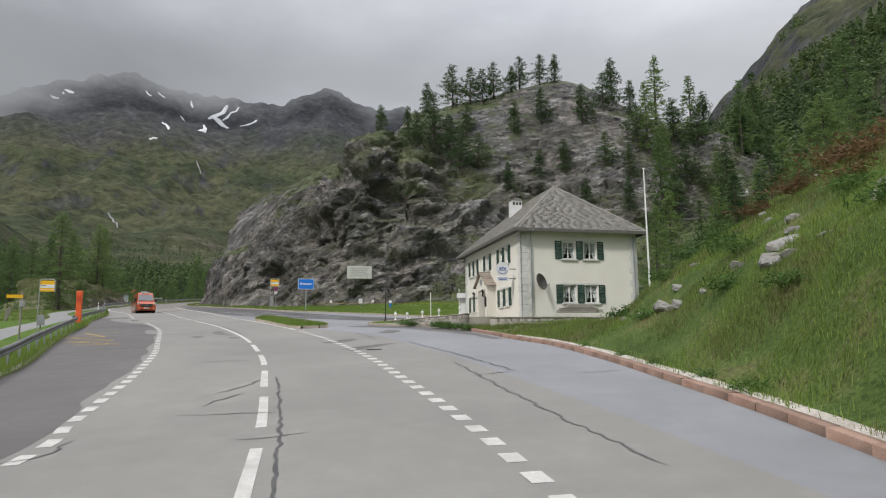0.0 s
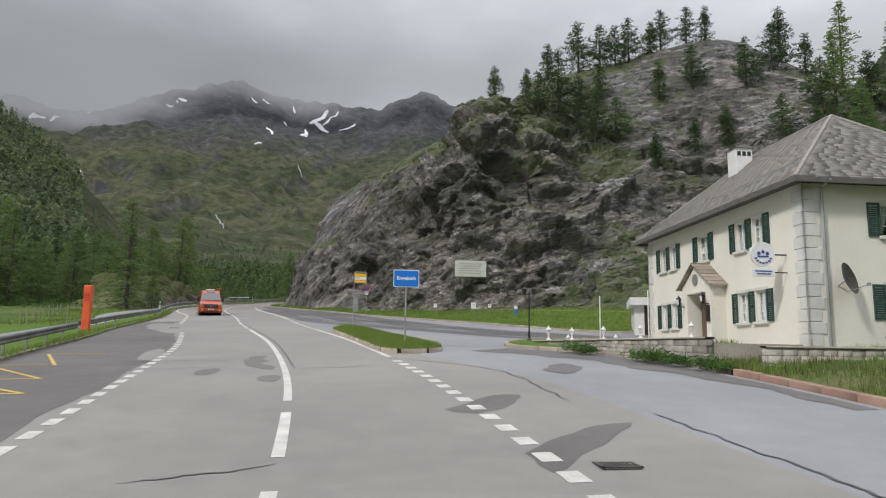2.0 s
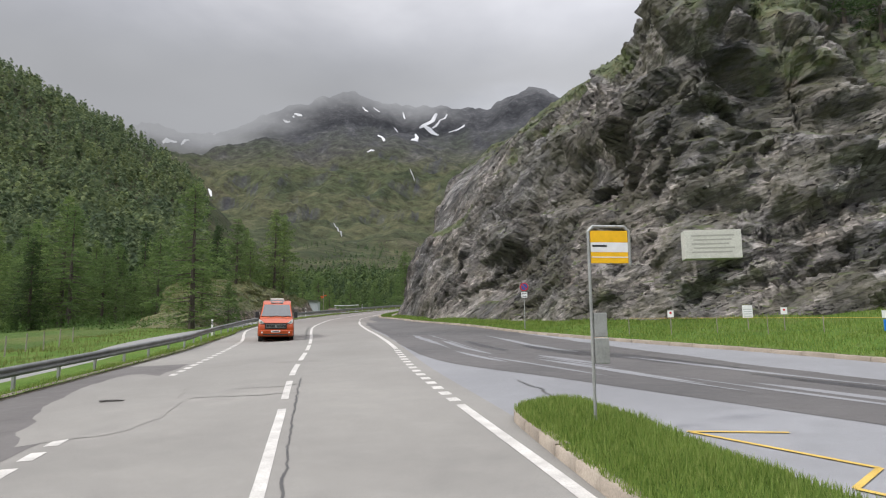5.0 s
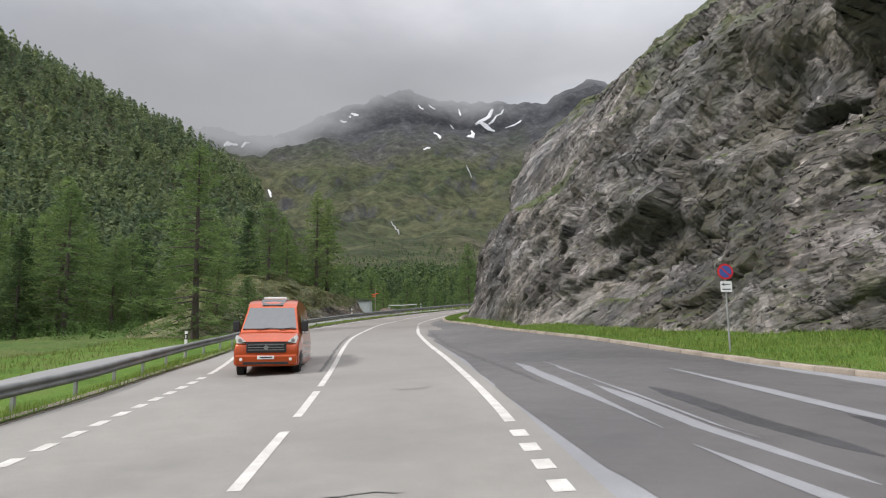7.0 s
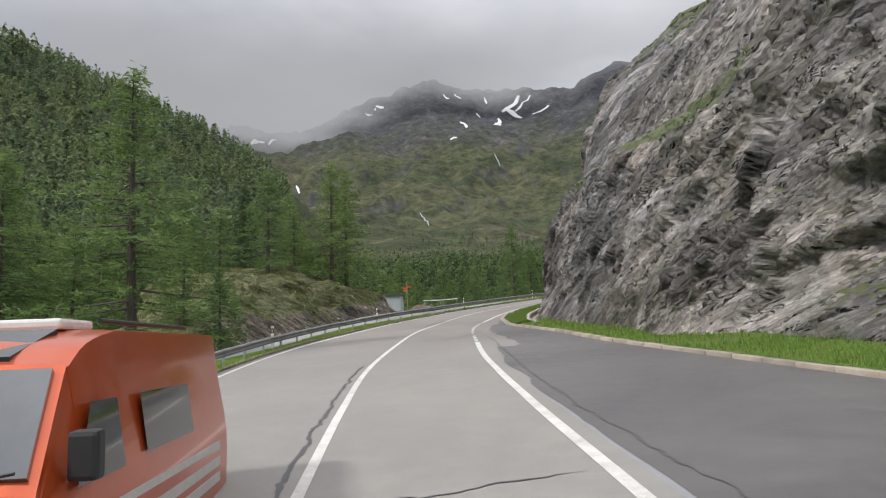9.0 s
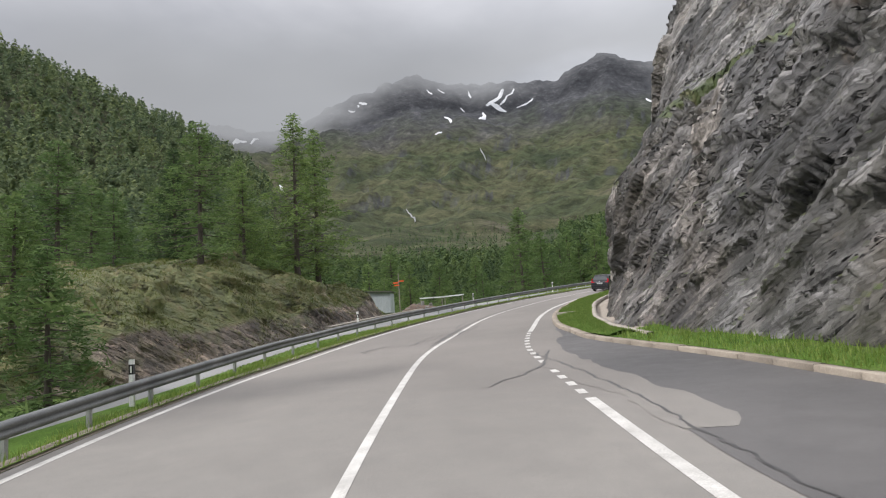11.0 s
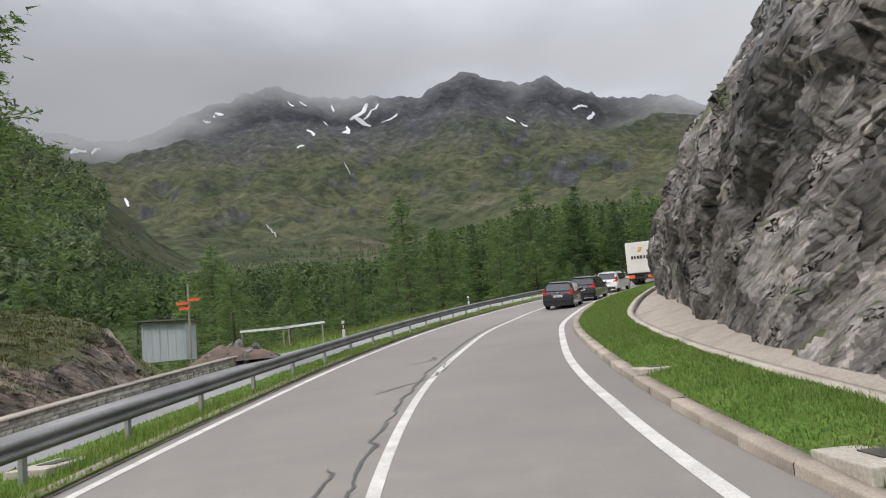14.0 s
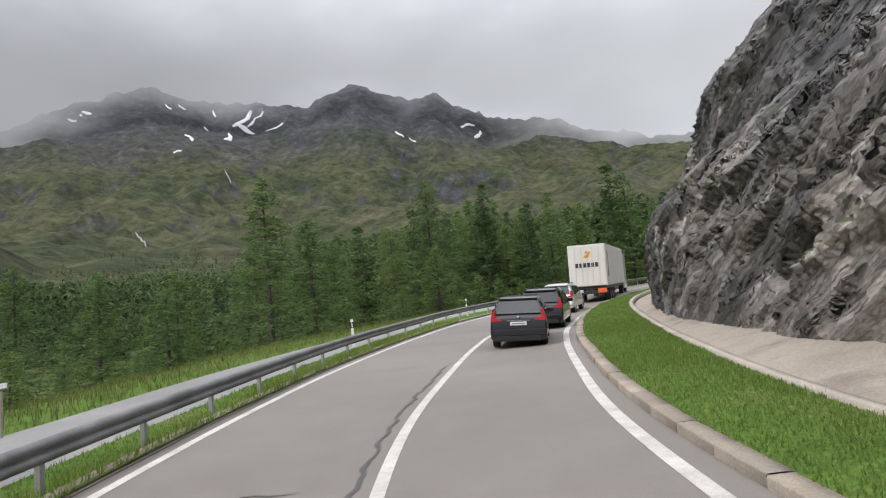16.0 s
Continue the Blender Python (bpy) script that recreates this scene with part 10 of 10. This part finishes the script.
bpy.context.view_layer.update()
stones = [boulder_mesh(k) for k in range(5)]
rs = random.Random(9)
for x, y, s in ((8.4, 28.5, 0.55), (8.9, 27.6, 0.45), (8.8, 26.6, 0.6), (8.7, 25.6, 0.42), (8.8, 24.9, 0.5), (9.6, 27.4, 0.4), (10.0, 22.7, 0.55), (9.8, 19.7, 0.6), (9.9, 19.0, 0.45), (10.6, 20.4, 0.7), (11.4, 21.6, 0.4), (8.0, 29.6, 0.35),
                (12.6, 24.0, 0.4), (13.4, 27.5, 0.45), (11.8, 17.4, 0.5), (12.4, 15.2, 0.45), (14.6, 30.4, 0.4), (9.2, 23.6, 0.3), (15.6, 25.0, 0.35), (10.4, 17.9, 0.35), (11.0, 29.2, 0.3), (13.0, 19.4, 0.35), (17.2, 30.8, 0.4)):
    ob = new("boulder", stones[rs.randrange(5)])
    ob.matrix_world = pose(x, y, bank_z(x, y) - s * 0.12, rs.uniform(-20, 20), rs.uniform(-20, 20), rs.uniform(0, 360)) @ Matrix.Diagonal((s * rs.uniform(0.9, 1.4), s, s * rs.uniform(0.55, 0.8), 1)) @ Matrix.Scale(0.8, 4)
    tagged(ob, "pale lichen-covered boulder half sunk in the grassy bank", "boulder", "boulders on the bank")


def clump(name, label, x, y, z, size, count, material, seed, category="shrub"):
    rng = np.random.default_rng(seed)
    c = rng.normal(size=(count, 3)) * np.array([0.42, 0.42, 0.22]) * size
    c[:, 2] = np.abs(c[:, 2]) + 0.05 * size
    v = tufts(rng, c, 0.16 * size + 0.05, 0.8)
    ob = new(name, mesh_of(name, v, np.arange(len(v)).reshape(-1, 3), material))
    ob.matrix_world = pose(x, y, z, 0, 0, rng.uniform(0, 360))
    return tagged(ob, label, category, "shrubs on the bank")


for k, (x, y, s) in enumerate(((16.0, 30.0, 1.6), (17.5, 28.5, 1.8), (15.0, 32.0, 1.3), (18.5, 31.0, 1.5), (16.8, 26.0, 1.4), (14.8, 23.8, 1.2), (18.8, 27.0, 1.6))):
    clump("heath_shrub", "low reddish-brown heath shrub on the bank", x, y, bank_z(x, y) - 0.05, s, 420, ERICA, 30 + k)
for k, (x, y, s) in enumerate(((9.2, 21.6, 0.9), (8.2, 27.4, 0.8), (11.0, 24.6, 1.1), (12.0, 28.6, 1.2), (10.2, 31.0, 1.0), (13.6, 21.8, 1.2), (8.6, 32.4, 0.9), (14.0, 34.0, 1.3), (12.2, 33.0, 1.1), (9.0, 17.2, 0.8), (10.8, 15.8, 1.0))):
    clump("green_shrub", "small bushy green shrub among the grass", x, y, bank_z(x, y) - 0.05, s, 360, SHRUB, 60 + k)
# gravel behind the red kerb, with weeds in it
kk = KERB_HOUSE[(KERB_HOUSE[:, 1] > 6) & (KERB_HOUSE[:, 1] < 33)]
wid = 0.35 + 0.35 * vnoise(kk[:, 0] / 2, kk[:, 1] / 2, kk[:, 0] * 0, 4) * smooth(33, 24, kk[:, 1])
st = np.stack([offset(kk, 0.2), offset(kk, 0.2 + wid * 0.5), offset(kk, 0.2 + wid)])
tagged(sheet("gravel_strip", st[::-1], GRAVEL, heights=np.array([0.14, 0.20, 0.15])[::-1, None] + 0 * st[..., 0], flat=False), "pale gravel strip behind the red kerb", "gravel", kind="structure")
for k, (x, y, s) in enumerate(((6.62, 17.0, 0.4), (6.75, 14.6, 0.55), (6.7, 15.0, 0.4), (6.3, 20.0, 0.35), (6.0, 22.6, 0.3), (5.5, 26.2, 0.3))):
    clump("weed_tuft", "grey-green weed tuft growing in the gravel", x, y, plane(y, 0.17), s, 120, SHRUB, 80 + k, "weed")
for k, (x, y, s) in enumerate(((-2.3, 44.9, 0.6), (-1.9, 44.2, 0.5), (-0.3, 42.0, 0.6), (0.1, 41.3, 0.7), (0.6, 40.5, 0.5), (1.2, 39.6, 0.6), (1.5, 39.0, 0.45))):
    clump("bed_shrub", "leafy green shrub in the bed below the terrace wall", x, y, plane(y, 0.1), s, 420, SHRUB, 120 + k)

# heap of earth and stones dumped beside the path
heap = thing("rubble_heap", "small heap of reddish earth and broken stones beside the path", "rubble heap", (-64.6, 146.4, plane(146.4, 0.2)), 20)
bm = bmesh.new()
bmesh.ops.create_grid(bm, x_segments=22, y_segments=16, size=1.0)
for v in bm.verts:
    r2 = v.co.x ** 2 + v.co.y ** 2
    n = float(fbm(np.array([v.co.x * 2.5]), np.array([v.co.y * 2.5]), np.array([0.0]), 4, 77)[0])
    v.co = Vector((v.co.x * 1.9, v.co.y * 1.2, max(0.0, 1 - r2) * (0.62 + 0.4 * n) - 0.12))
part("earth", bm, surface("reddish_earth", (0.12, 0.085, 0.065), (0.20, 0.15, 0.115), 1.6, 16, 0.95, 0.6, dist=0.03), heap)
for k in range(22):
    a, r = rs.uniform(0, 6.28), rs.uniform(0.0, 0.95) ** 0.7
    ob = link_part("stone", stones[k % 5], heap)
    s_ = rs.uniform(0.07, 0.2)
    ob.matrix_local = pose(1.8 * r * math.cos(a), 1.1 * r * math.sin(a), (1 - r * r) * 0.6 - 0.08, rs.uniform(0, 90), rs.uniform(0, 90), rs.uniform(0, 360)) @ Matrix.Diagonal((s_ * 1.5, s_, s_ * 0.6, 1))
